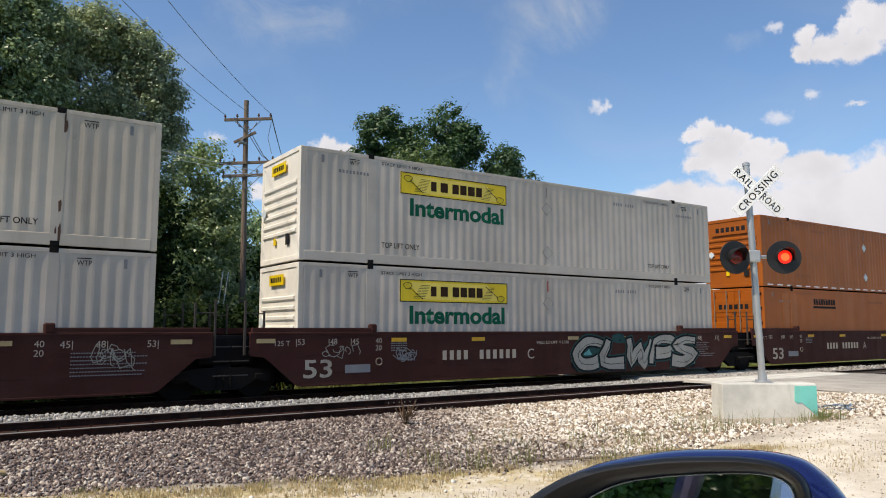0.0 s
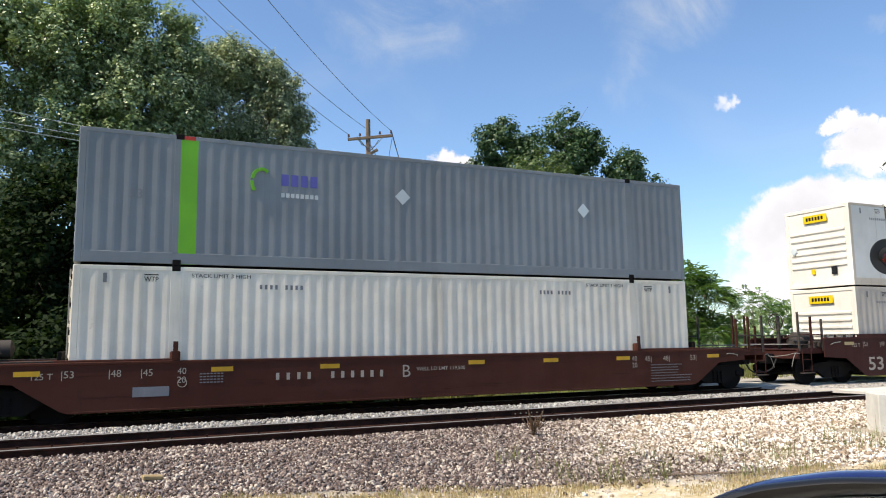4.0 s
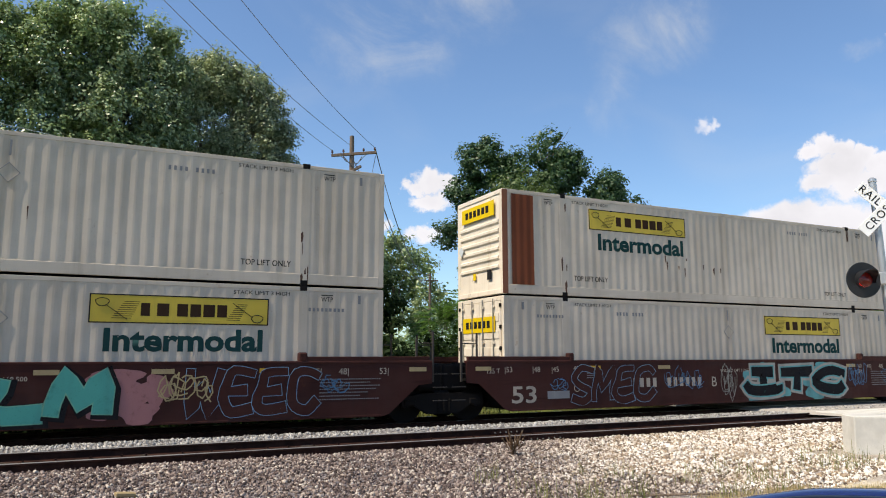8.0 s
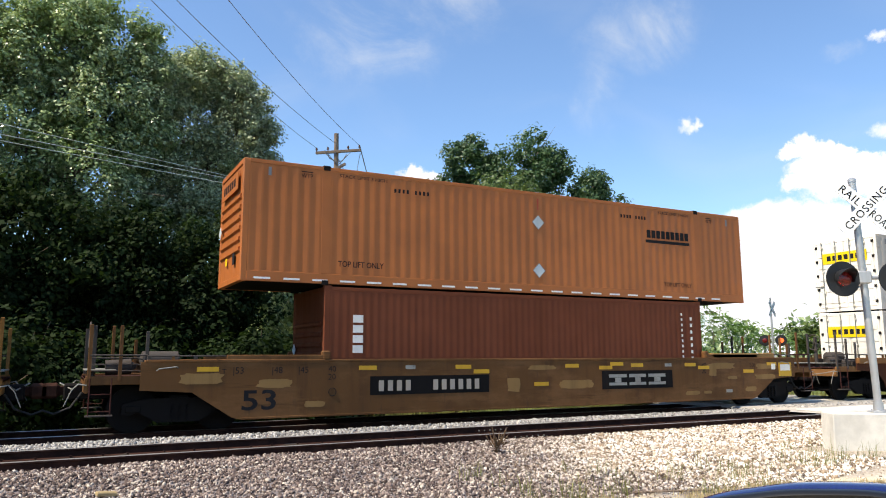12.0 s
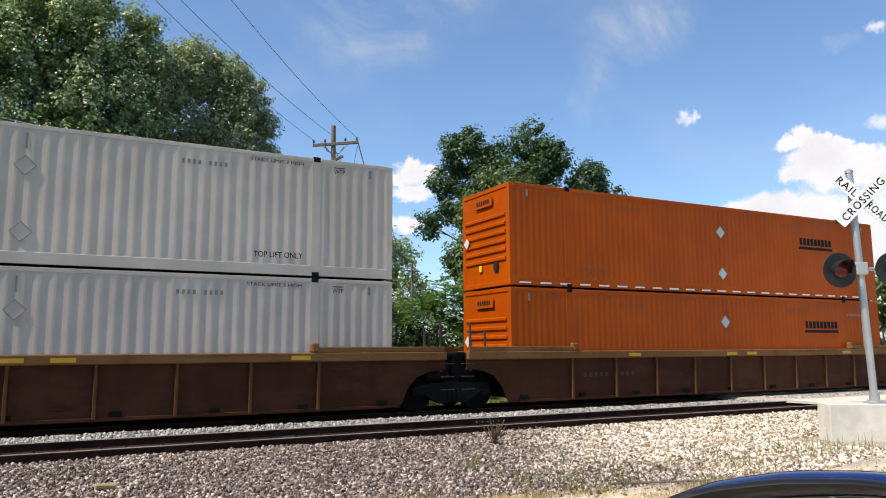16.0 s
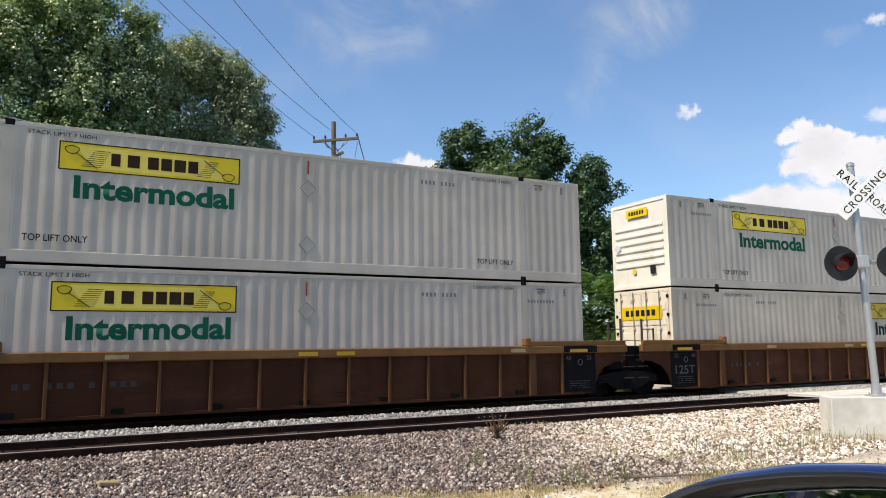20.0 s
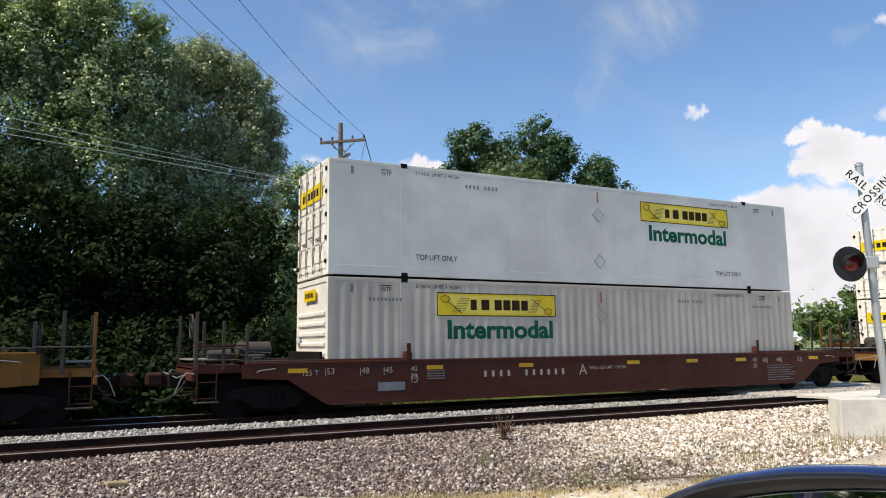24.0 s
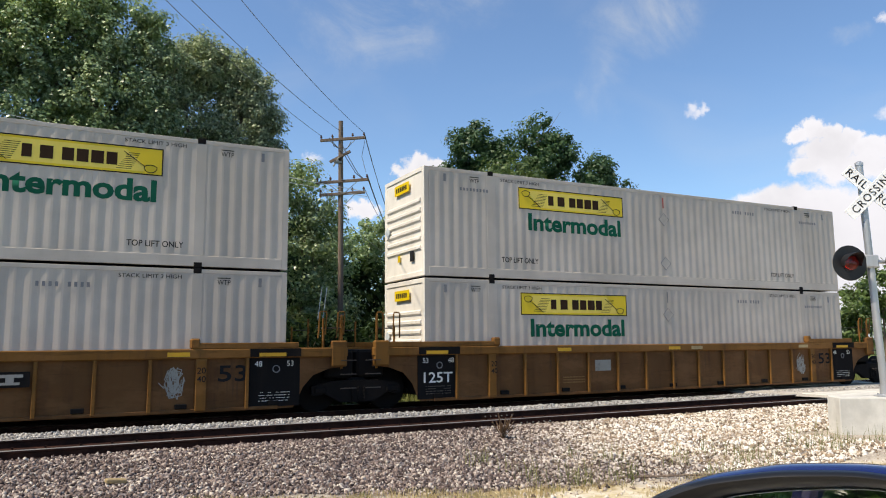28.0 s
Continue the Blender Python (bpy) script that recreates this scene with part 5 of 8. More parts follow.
def truck(car, x):
    """A two-axle truck under a car: side frames with springs, bolster, wheelsets."""
    t = new("truck")
    t.parent = car
    t.matrix_basis = pose(x, 0, 0)
    t["label"] = "black two-axle truck"
    if "frame" not in CACHE:
        for s in (-1, 1):
            g = Geo()
            y0, y1 = s * 1.02, s * 1.16
            top = [(-1.12, 0.60), (-0.95, 0.66), (-0.55, 0.72), (0.55, 0.72), (0.95, 0.66), (1.12, 0.60), (1.12, 0.42), (0.98, 0.38), (0.80, 0.44), (0.42, 0.22), (-0.42, 0.22), (-0.80, 0.44), (-0.98, 0.38), (-1.12, 0.42)]
            g.prism(top, 1, min(y0, y1), max(y0, y1))
            for k in (-0.15, 0.0, 0.15):
                g.tube([(k, y1 + s * 0.02, 0.26 + 0.04 * j) if j % 2 else (k + 0.04, y1 + s * 0.02, 0.26 + 0.04 * j) for j in range(9)], 0.022, 5)
            g.box(-1.05, -0.75, min(y0, y1 + s * 0.03), max(y0, y1 + s * 0.03), 0.44, 0.58, 0.02)
            g.box(0.75, 1.05, min(y0, y1 + s * 0.03), max(y0, y1 + s * 0.03), 0.44, 0.58, 0.02)
            CACHE[("frame", s)] = g.mesh("side_frame", "black_steel")
        CACHE["frame"] = True
        CACHE["bolster"] = Geo().box(-0.22, 0.22, -1.1, 1.1, 0.42, 0.78, 0.03).mesh("bolster", "black_steel")
        CACHE["brake_beam"] = Geo().box(-0.04, 0.04, -0.8, 0.8, 0.35, 0.45, 0.01).mesh("brake_beam", "black_steel")
    for s in (-1, 1):
        part("side_frame", CACHE[("frame", s)], None, t)
    part("bolster", CACHE["bolster"], None, t)
    for dx in (-1.46, 1.46):
        part("brake_beam", CACHE["brake_beam"], None, t, at=pose(dx, 0, 0))
    for i, dx in enumerate((-0.89, 0.89)):
        w = part("wheelset", wheelset_mesh(), None, t, at=pose(dx, 0, 0.483))
        WHEELSETS[i].append(w)
    return t


def side_profile(left, right, ribbed, top=1.48):
    """Outline (x, z) of a car side from the shapes of its two ends."""
    half = BOX_L / 2

    def end(kind):
        if ribbed:
            e = 1.42 if kind == "a" else 1.9
            return [(-e, 1.46), (-e, 1.06), (-1.0, 1.02), (-0.62, 0.88), (-0.38, 0.62), (-0.24, 0.30), (-0.16, 0.18)]
        if kind == "a":
            return [(-1.22, top), (-1.22, 0.98), (-0.86, 0.94), (-0.10, 0.29), (0.05, 0.245)]
        return [(-1.97, top), (-1.97, 0.90), (-0.95, 0.84), (-0.10, 0.29), (0.05, 0.245)]
    a = [(-half + x, z) for x, z in end(left)]
    b = [(half - x, z) for x, z in end(right)]
    return a + b[::-1]


# sprayed letter skeletons in a unit box, as bent strokes
STROKES = {
    "R": [[(0.12, 0), (0.18, 0.5), (0.2, 1), (0.75, 0.98), (0.9, 0.75), (0.7, 0.52), (0.25, 0.48)], [(0.45, 0.48), (0.95, 0.0)]],
    "E": [[(0.95, 0.95), (0.35, 0.98), (0.12, 0.75), (0.1, 0.25), (0.35, 0.03), (0.98, 0.1)], [(0.15, 0.5), (0.75, 0.55)]],
    "B": [[(0.1, 0), (0.15, 1), (0.7, 0.95), (0.8, 0.7), (0.3, 0.52), (0.9, 0.4), (0.85, 0.08), (0.1, 0.02)]],
    "U": [[(0.1, 1), (0.08, 0.35), (0.3, 0.03), (0.7, 0.05), (0.9, 0.35), (0.95, 1)]],
    "L": [[(0.2, 1), (0.1, 0.1), (0.95, 0.05)]],
    "W": [[(0.02, 1), (0.2, 0.05), (0.48, 0.7), (0.75, 0.05), (1, 1)]],
    "P": [[(0.15, 0), (0.12, 0.95), (0.7, 1), (0.95, 0.75), (0.7, 0.48), (0.2, 0.42)]],
    "A": [[(0.02, 0), (0.35, 0.95), (0.62, 0.98), (0.98, 0.0)], [(0.2, 0.36), (0.8, 0.34)]],
    "M": [[(0.02, 0), (0.15, 0.98), (0.5, 0.4), (0.85, 0.98), (1, 0)]],
    "S": [[(0.92, 0.9), (0.4, 1), (0.1, 0.75), (0.45, 0.52), (0.9, 0.3), (0.6, 0.02), (0.05, 0.1)]],
    "N": [[(0.08, 0), (0.15, 0.95), (0.85, 0.1), (0.95, 1)]],
    "O": [[(0.5, 1), (0.1, 0.75), (0.1, 0.25), (0.5, 0.0), (0.9, 0.25), (0.9, 0.75), (0.5, 1)]],
    "I": [[(0.2, 0.93), (0.85, 0.93)], [(0.53, 0.93), (0.5, 0.2)], [(0.0, 0.42), (0.12, 0.16), (0.5, 0.04), (0.88, 0.14), (1.0, 0.36)]],
    "T": [[(0.0, 0.93), (1, 0.93)], [(0.5, 0.93), (0.47, 0.02)]],
    "C": [[(0.98, 0.80), (0.65, 0.97), (0.25, 0.9), (0.06, 0.5), (0.25, 0.12), (0.7, 0.05), (1, 0.3)]],
}


def bend(pts, steps=5):
    """Rounds a bent stroke."""
    if len(pts) < 3:
        return [Vector(p) for p in pts]
    ext = [pts[0]] + list(pts) + [pts[-1]]
    out = []
    for i in range(len(pts) - 1):
        p0, p1, p2, p3 = (Vector(ext[i + k]) for k in range(4))
        for k in range(steps):
            t = k / steps
            out.append(0.5 * ((2 * p1) + (p2 - p0) * t + (2 * p0 - 5 * p1 + 4 * p2 - p3) * t * t + (3 * p1 - p0 - 3 * p2 + p3) * t ** 3))
    return out + [Vector(pts[-1])]


def ribbon(g, pts, w0, w1, y, zlo, zhi, ext=0.0):
    """A flat band along points with mitred corners and square ends; its half width runs from w0 to w1."""
    pts = [p for k, p in enumerate(pts) if k == 0 or (p - pts[k - 1]).length > 1e-4]
    a, b = (pts[0] - pts[1]).normalized() * ext, (pts[-1] - pts[-2]).normalized() * ext
    pts = [pts[0] + a] + pts[1:-1] + [pts[-1] + b]
    row, n = [], len(pts)
    for k, p in enumerate(pts):
        d0 = (p - pts[k - 1]).normalized() if k else (pts[1] - p).normalized()
        d1 = (pts[k + 1] - p).normalized() if k < n - 1 else d0
        m = Vector((-d0.y - d1.y, d0.x + d1.x))
        m = m.normalized() if m.length > 1e-3 else Vector((-d0.y, d0.x))
        w = (w0 + (w1 - w0) * k / (n - 1)) / max(0.72, m.dot(Vector((-d0.y, d0.x))))
        row.append((p + m * w, p - m * w))
    for k in range(n - 1):
        q = (row[k][0], row[k + 1][0], row[k + 1][1], row[k][1])
        g.add([(c.x, y - 0.00015 * k, min(max(c.y, zlo), zhi)) for c in q], [(0, 1, 2, 3)])


def wild_letters(car, text, x0, x1, z0, z1, layers, y, w=0.11, accent=None, seed=1, overlap=1.12, lean=0.12, flare=1.25, lines=None, shadow=0.0):
    """Fat sprayed letters, each in layers of (extra half width, paint) from the outline inwards; accents behind, inner lines on top."""
    rng = random.Random(seed)
    n = len(text)
    step = (x1 - x0) / n
    out = layers[0][0]
    if accent:
        for i in range(n * 3):
            cx, cz = rng.uniform(x0, x1), rng.uniform(z0 + 0.15, z1 - 0.12)
            pts = []
            for j in range(9):
                a = j / 9 * 6.283
                r = rng.uniform(0.5, 1.3)
                pts.append((min(max(cx + 0.34 * r * math.cos(a), x0 - 0.1), x1 + 0.1), y + 0.004 - 0.0003 * i, min(max(cz + 0.22 * r * math.sin(a), z0), z1)))
            part("graffiti_cloud", Geo().add(pts, [tuple(range(9))]), accent[i % len(accent)], car)
    for i, ch in enumerate(text):
        ww = step * overlap - 2 * w
        hh = z1 - z0 - 2 * (w + out)
        cx, ph = x0 + i * step + w * 0.7, rng.uniform(-0.08, 0.08)
        o = None
        for k, (extra, mat) in enumerate(layers):
            g = Geo()
            for q, sk in enumerate(STROKES[ch]):
                jit = random.Random(seed * 50 + i * 7 + q)
                pts = [Vector((cx + p.x * ww + lean * (p.y - 0.5) + 0.03 * math.sin(9 * p.y + i), z0 + w + out + (p.y + ph * (p.x - 0.5)) * hh)) for p in bend([(a + jit.uniform(-0.05, 0.05), b + jit.uniform(-0.04, 0.04)) for a, b in sk], 3)]
                if shadow and k == 0:
                    pts = [p + Vector((shadow, -0.04)) for p in pts]
                ribbon(g, pts, w * 0.85 + extra, w * flare + extra, y - 0.004 * i - 0.0009 * k - 0.0003 * q, z0, z1, extra * 0.9)
            b = part("graffiti_rim" if k < len(layers) - 1 else "graffiti_fill", g, mat, o or car)
            o = o or b
        if lines:
            g = Geo()
            for sk in STROKES[ch]:
                pts = [Vector((cx + p.x * ww + lean * (p.y - 0.5), z0 + w + out + p.y * hh)) for p in bend(sk, 3)]
                for f in (0.0, 0.45):
                    off = Vector((w * rng.uniform(0.2, 0.6), -w * rng.uniform(0.1, 0.5)))
                    m = pts[int(len(pts) * f):int(len(pts) * (f + 0.42)) + 2]
                    if len(m) > 2:
                        ribbon(g, [p + off for p in m], 0.012, 0.006, y - 0.004 * i - 0.0036, z0, z1)
            if g.f:
                part("graffiti_stroke", g, lines, o)


def scribble(car, x0, x1, z0, z1, colour, seed, y, n=9, r=0.018, name="graffiti_scribble"):
    """A looping sprayed line that spells nothing."""
    rng = random.Random(seed)
    g = Geo()
    mid, tall = (z0 + z1) / 2, (z1 - z0) / 2
    for k in range(n):
        w, hh = rng.uniform(0.07, 0.20), rng.uniform(0.45, 0.95) * tall
        cx, cz = x0 + 0.25 + (x1 - x0 - 0.5) * (k + rng.uniform(0.1, 0.9)) / n, mid + rng.uniform(-1, 1) * (tall - hh)
        a0, turns, tilt = rng.uniform(0, 6), rng.uniform(0.6, 1.35), rng.uniform(-0.2, 0.2)
        pts = []
        for j in range(8):
            a = a0 + j / 7 * turns * 6.283
            f = rng.uniform(0.6, 1.15)
            pts.append((cx + w * f * math.cos(a) + tilt * hh * math.sin(a) + 0.10 * j / 7, cz + hh * f * math.sin(a)))
        for j, ((ax, az_), (bx, bz)) in enumerate(zip(pts, pts[1:])):
            yy = y - 0.0006 * (k % 8) - 0.0001 * (j % 5)
            d = Vector((bx - ax, bz - az_))
            if d.length < 1e-4:
                continue
            q = Vector((-d.y, d.x)).normalized() * r
            e = d.normalized() * r * 0.6
            g.add([(ax - e.x + q.x, yy, az_ - e.y + q.y), (bx + e.x + q.x, yy, bz + e.y + q.y), (bx + e.x - q.x, yy, bz + e.y - q.y), (ax - e.x - q.x, yy, az_ - e.y - q.y)], [(0, 1, 2, 3)])
    part(name, g, colour, car)


def blobs(car, x0, x1, z0, z1, colour, seed, y, n=7):
    """Soft overlapping sprayed patches."""
    rng = random.Random(seed)
    for i in range(n):
        cx, cz = rng.uniform(x0 + 0.2, x1 - 0.2), rng.uniform(z0 + 0.15, z1 - 0.15)
        w, hh = rng.uniform(0.22, 0.5), rng.uniform(0.15, 0.34)
        k = 18
        pts = []
        for j in range(k):
            a = j / k * 6.283
            f = 1 + 0.16 * math.sin(3 * a + i) + 0.08 * math.sin(5 * a + 2 * i)
            pts.append((min(max(cx + w * f * math.cos(a), x0), x1), y - 0.0005 * i, min(max(cz + hh * f * math.sin(a), z0), z1)))
        part("graffiti_patch", Geo().add(pts, [tuple(range(k))]), colour, car)


def well_car(i, style, left, right):
    """One well of a stack train, standing on the rails, origin under its middle."""
    w = WELLS[style]
    car = thing("well_car", w["label"], "rail car", "cars of the train")
    half = BOX_L / 2
    rng = random.Random(100 + i)
    drop = 0.28 if style == "light_brown" else 0.0      # some cars have lower sides
    prof = side_profile(left, right, w["ribbed"], 1.48 - drop)
    e0 = half + (1.42 if w["ribbed"] and left == "a" else 1.22 if left == "a" else 1.9)
    e1 = half + (1.42 if w["ribbed"] and right == "a" else 1.22 if right == "a" else 1.9)
    ys = -SIDE - 0.004
    for s in (-1, 1):
        yo = s * SIDE
        if w["ribbed"]:
            sk = ("rside", style, left, right, s)
            if sk not in CACHE:
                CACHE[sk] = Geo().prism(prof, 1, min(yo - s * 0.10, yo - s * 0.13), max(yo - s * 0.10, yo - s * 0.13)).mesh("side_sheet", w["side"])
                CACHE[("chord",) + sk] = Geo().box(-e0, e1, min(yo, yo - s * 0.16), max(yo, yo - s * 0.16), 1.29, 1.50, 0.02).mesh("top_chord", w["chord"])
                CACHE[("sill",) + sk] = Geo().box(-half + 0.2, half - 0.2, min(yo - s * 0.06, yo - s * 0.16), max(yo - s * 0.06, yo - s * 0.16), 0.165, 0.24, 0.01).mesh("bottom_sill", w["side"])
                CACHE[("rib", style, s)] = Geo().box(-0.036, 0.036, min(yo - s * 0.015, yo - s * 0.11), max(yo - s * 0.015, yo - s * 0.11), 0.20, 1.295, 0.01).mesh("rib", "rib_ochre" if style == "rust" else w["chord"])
            part("side_sheet", CACHE[sk], None, car)
            part("top_chord", CACHE[("chord",) + sk], None, car)
            part("bottom_sill", CACHE[("sill",) + sk], None, car)
            step, reach = (1.545, 4) if style == "rust" and i < 12 else (1.04, 5)
            for k in range(-reach, reach + 1):
                part("rib", CACHE[("rib", style, s)], None, car, at=pose(k * step, 0, 0))
            if reach == 5:
                for e in (-1, 1):
                    rk = ("broad_rib", style, s, e)
                    if rk not in CACHE:
                        CACHE[rk] = Geo().box(e * 6.22 - 0.11, e * 6.22 + 0.11, min(yo - s * 0.012, yo - s * 0.11), max(yo - s * 0.012, yo - s * 0.11), 0.20, 1.295, 0.01).mesh("rib", "rib_ochre" if style == "rust" else w["chord"])
                    part("rib", CACHE[rk], None, car)
                    part("rib", CACHE[("rib", style, s)], None, car, at=pose(e * 7.25 if e < 0 else e * 7.19, 0, 0))
        else:
            sk = ("sside", style, left, right, s)
            if sk not in CACHE:
                CACHE[sk] = Geo().prism(prof, 1, min(yo, yo - s * 0.03), max(yo, yo - s * 0.03)).mesh("side_sheet", w["side"])
                CACHE[("chord",) + sk] = Geo().box(-e0, e1, min(yo + s * 0.01, yo - s * 0.13), max(yo + s * 0.01, yo - s * 0.13), 1.46 - drop, 1.525 - drop, 0.012).mesh("top_chord", w["chord"])
                CACHE[("sill",) + sk] = Geo().box(-half + 0.1, half - 0.1, min(yo + s * 0.006, yo - s * 0.10), max(yo + s * 0.006, yo - s * 0.10), 0.235, 0.285, 0.008).mesh("bottom_sill", w["side"])
            part("side_sheet", CACHE[sk], None, car)
            part("top_chord", CACHE[("chord",) + sk], None, car)
            part("bottom_sill", CACHE[("sill",) + sk], None, car)
        for e, ee in ((-1, e0), (1, e1)):       # raised end guides and the bracket where they stop
            kind = left if e < 0 else right
            a, b = sorted((e * (ee - 0.05 if kind == "a" else half + 0.25), e * (half - 2.05)))
            gk = ("guide", w["chord"], round(a, 2), s, drop)
            if gk not in CACHE:
                CACHE[gk] = Geo().box(a, b, min(yo - s * 0.01, yo - s * 0.10), max(yo - s * 0.01, yo - s * 0.10), 1.50 - drop * 1.2, 1.625 - drop * 1.2, 0.012).mesh("end_guide", w["chord"])
                bx = e * (half - 2.0)
                CACHE[("brk",) + gk] = Geo().box(bx - 0.10, bx + 0.10, min(yo, yo - s * 0.16), max(yo, yo - s * 0.16), 1.50 - drop, 1.72 - drop, 0.03).box(bx - 0.05, bx + 0.05, min(yo + s * 0.02, yo), max(yo + s * 0.02, yo), 1.54 - drop, 1.64).mesh("guide_bracket", w["chord"])
            part("end_guide", CACHE[gk], None, car)
            part("guide_bracket", CACHE[("brk",) + gk], None, car)
            if kind == "c":      # open framework that carries the guide on to the end
                fk = ("open", w["chord"], e, s, drop)
                if fk not in CACHE:
                    y0, y1 = sorted((yo - s * 0.03, yo - s * 0.09))
                    zt = 1.62 - drop * 1.2
                    CACHE[fk] = [("frame_bar", Geo().box(*sorted((e * (half + 0.25), e * (half + 1.85))), y0, y1, zt - 0.035, zt, 0.008).mesh("frame_bar", "dark_steel"))]
                    for k in range(4):
                        xx = e * (half + 0.42 + 0.46 * k)
                        CACHE[fk].append(("frame_post", Geo().box(xx - 0.03 - 0.02 * (k % 2), xx + 0.03, y0, y1, 1.47 - drop, zt - 0.02, 0.006).mesh("frame_post", "dark_steel" if k % 2 else w["chord"])))
                    CACHE[fk].append(("grab_iron", Geo().tube([(e * (half + 1.25), yo + s * 0.01, 1.36 - drop), (e * (half + 1.28), yo + s * 0.07, 1.38 - drop), (e * (half + 1.62), yo + s * 0.07, 1.34 - drop), (e * (half + 1.66), yo + s * 0.01, 1.30 - drop)], 0.013, 6).mesh("grab_iron", "grey_steel", True)))
                for nm, me in CACHE[fk]:
                    part(nm, me, None, car)
    if "floor" not in CACHE:
        CACHE["floor"] = Geo().box(-0.12, 0.12, -SIDE + 0.05, SIDE - 0.05, 0.255, 0.352, 0.01).mesh("floor_beam", "black_steel")
    for k in range(9):
        part("floor_beam", CACHE["floor"], None, car, at=pose(-half + 0.3 + k * (BOX_L - 0.6) / 8, 0, 0))
    for e, kind, ee in ((-1, left, e0), (1, right, e1)):
        x = e * (half + 0.12)
        bk = ("bulk", e, kind, w["ribbed"])
        if bk not in CACHE:
            g = Geo().box(min(x, x + e * 0.08), max(x, x + e * 0.08), -SIDE + 0.14, SIDE - 0.14, 0.35, 1.46, 0.01)
            CACHE[bk] = g.mesh("end_bulkhead", "black_steel")
            g = Geo()
            tip = half + (1.62 if kind == "a" else 3.35)
            a, b = sorted((x, e * tip))
            g.box(a, b, -0.42, 0.42, 0.70, 1.02, 0.03)
            g.box(*sorted((x, e * (ee - 0.1))), -SIDE + 0.16, SIDE - 0.16, 1.02, 1.08)
            CACHE[("sill",) + bk] = g.mesh("end_sill", "black_steel")
        part("end_bulkhead", CACHE[bk], None, car)
        part("end_sill", CACHE[("sill",) + bk], None, car)
        frame_mat = "dark_steel" if rng.random() < 0.8 else "brown_well"
        if kind == "c":
            # coupler, platform, railings, brake gear
            xo = half + 3.0
            part("platform", Geo().box(*sorted((e * (half + 1.6), e * xo)), -1.30, 1.30, 1.10, 1.16, 0.008), "brown_well", car)
            g = Geo().box(*sorted((e * (half + 2.6), e * (half + 3.48))), -0.10, 0.10, 0.78, 0.98, 0.02)
            g.box(*sorted((e * (half + 3.42), e * (half + 3.80))), -0.17, 0.17, 0.72, 1.04, 0.06)
            part("coupler", g, "rail_rust", car)
            part("end_beam", Geo().box(*sorted((e * (xo - 0.08), e * xo)), -1.35, 1.35, 0.86, 1.16, 0.015), w["chord"], car)
            for s in (-1, 1):
                for xx, top in ((half + 1.85, 2.05), (half + 2.35, 2.25), (half + 2.92, 2.30)):
                    part("rail_post", Geo().box(e * xx - 0.034, e * xx + 0.034, s * 1.34 - 0.028, s * 1.34 + 0.028, 1.1, top + rng.uniform(-0.1, 0.1), 0.006), w["chord"] if rng.random() < .4 else "dark_steel", car)
                part("hand_rail", Geo().tube([(e * (half + 1.85), s * 1.36, 1.62), (e * (half + 2.92), s * 1.36, 1.62)], 0.018, 6), frame_mat, car, smooth=True)
                lad = part("ladder", Geo().tube([(e * (half + 2.5), s * 1.42, 0.42), (e * (half + 2.5), s * 1.42, 1.16)], 0.014, 6).tube([(e * (half + 2.9), s * 1.42, 0.42), (e * (half + 2.9), s * 1.42, 1.16)], 0.014, 6), "brown_well", car, smooth=True)
                for k in range(2):
                    part("rung", Geo().tube([(e * (half + 2.5), s * 1.42, 0.5 + 0.34 * k), (e * (half + 2.9), s * 1.42, 0.5 + 0.34 * k)], 0.012, 6), "brown_well", lad, smooth=True)
            for s in (-1, 1):
                part("cut_lever", Geo().tube([(e * (half + 2.95), s * 1.36, 1.02), (e * (half + 3.10), s * 1.34, 1.05), (e * (half + 3.16), s * 1.05, 0.98), (e * (half + 3.20), s * 0.55, 0.92), (e * (half + 3.42), s * 0.12, 1.04)], 0.014, 6), "grey_steel", car, smooth=True)
                part("lever_handle", Geo().tube([(e * (half + 3.10), s * 1.34, 1.05), (e * (half + 3.22), s * 1.36, 0.92), (e * (half + 3.34), s * 1.36, 0.62)], 0.011, 6), "grey_steel", car, smooth=True)
                part("step_plate", Geo().box(*sorted((e * (half + 2.45), e * (half + 2.95))), *sorted((s * 1.30, s * 1.48)), 0.40, 0.43, 0.006), "dark_steel", car)
                part("platform_edge", Geo().box(*sorted((e * (half + 1.62), e * (half + 2.98))), *sorted((s * 1.30, s * 1.345)), 1.02, 1.20, 0.01), w["chord"], car)
            part("tread_plate", Geo().box(*sorted((e * (half + 2.4), e * (half + 2.98))), -0.95, 0.95, 1.30, 1.33, 0.006), "grey_steel", car)
            part("air_hose", Geo().tube([(e * (half + 3.0), -0.5, 0.85), (e * (half + 3.2), -0.5, 0.55), (e * (half + 3.5), -0.45, 0.42), (e * (half + 3.72), -0.4, 0.5)], 0.025, 7), "rubber", car, smooth=True)
            if e < 0:      # brake stand, cylinder, valve and reservoir crowd this end
                part("brake_cylinder", Geo().lathe([(0, 0.02), (0, 0.16), (0.5, 0.16), (0.52, 0.10), (0.6, 0.03)], (-half - 2.6, -0.75, 1.36), (1, 0, 0.05), 14), "dark_steel", car, smooth=True)
                part("air_reservoir", Geo().lathe([(0, 0.05), (0.06, 0.19), (0.8, 0.19), (0.86, 0.05)], (-half - 1.9, -0.25, 1.52), (1, 0, 0), 16), "dark_steel", car, smooth=True)
                part("control_valve", Geo().box(-half - 1.75, -half - 1.35, -1.0, -0.7, 1.16, 1.42, 0.03).box(-half - 1.65, -half - 1.45, -1.06, -0.98, 1.2, 1.36, 0.02), "dark_steel", car)
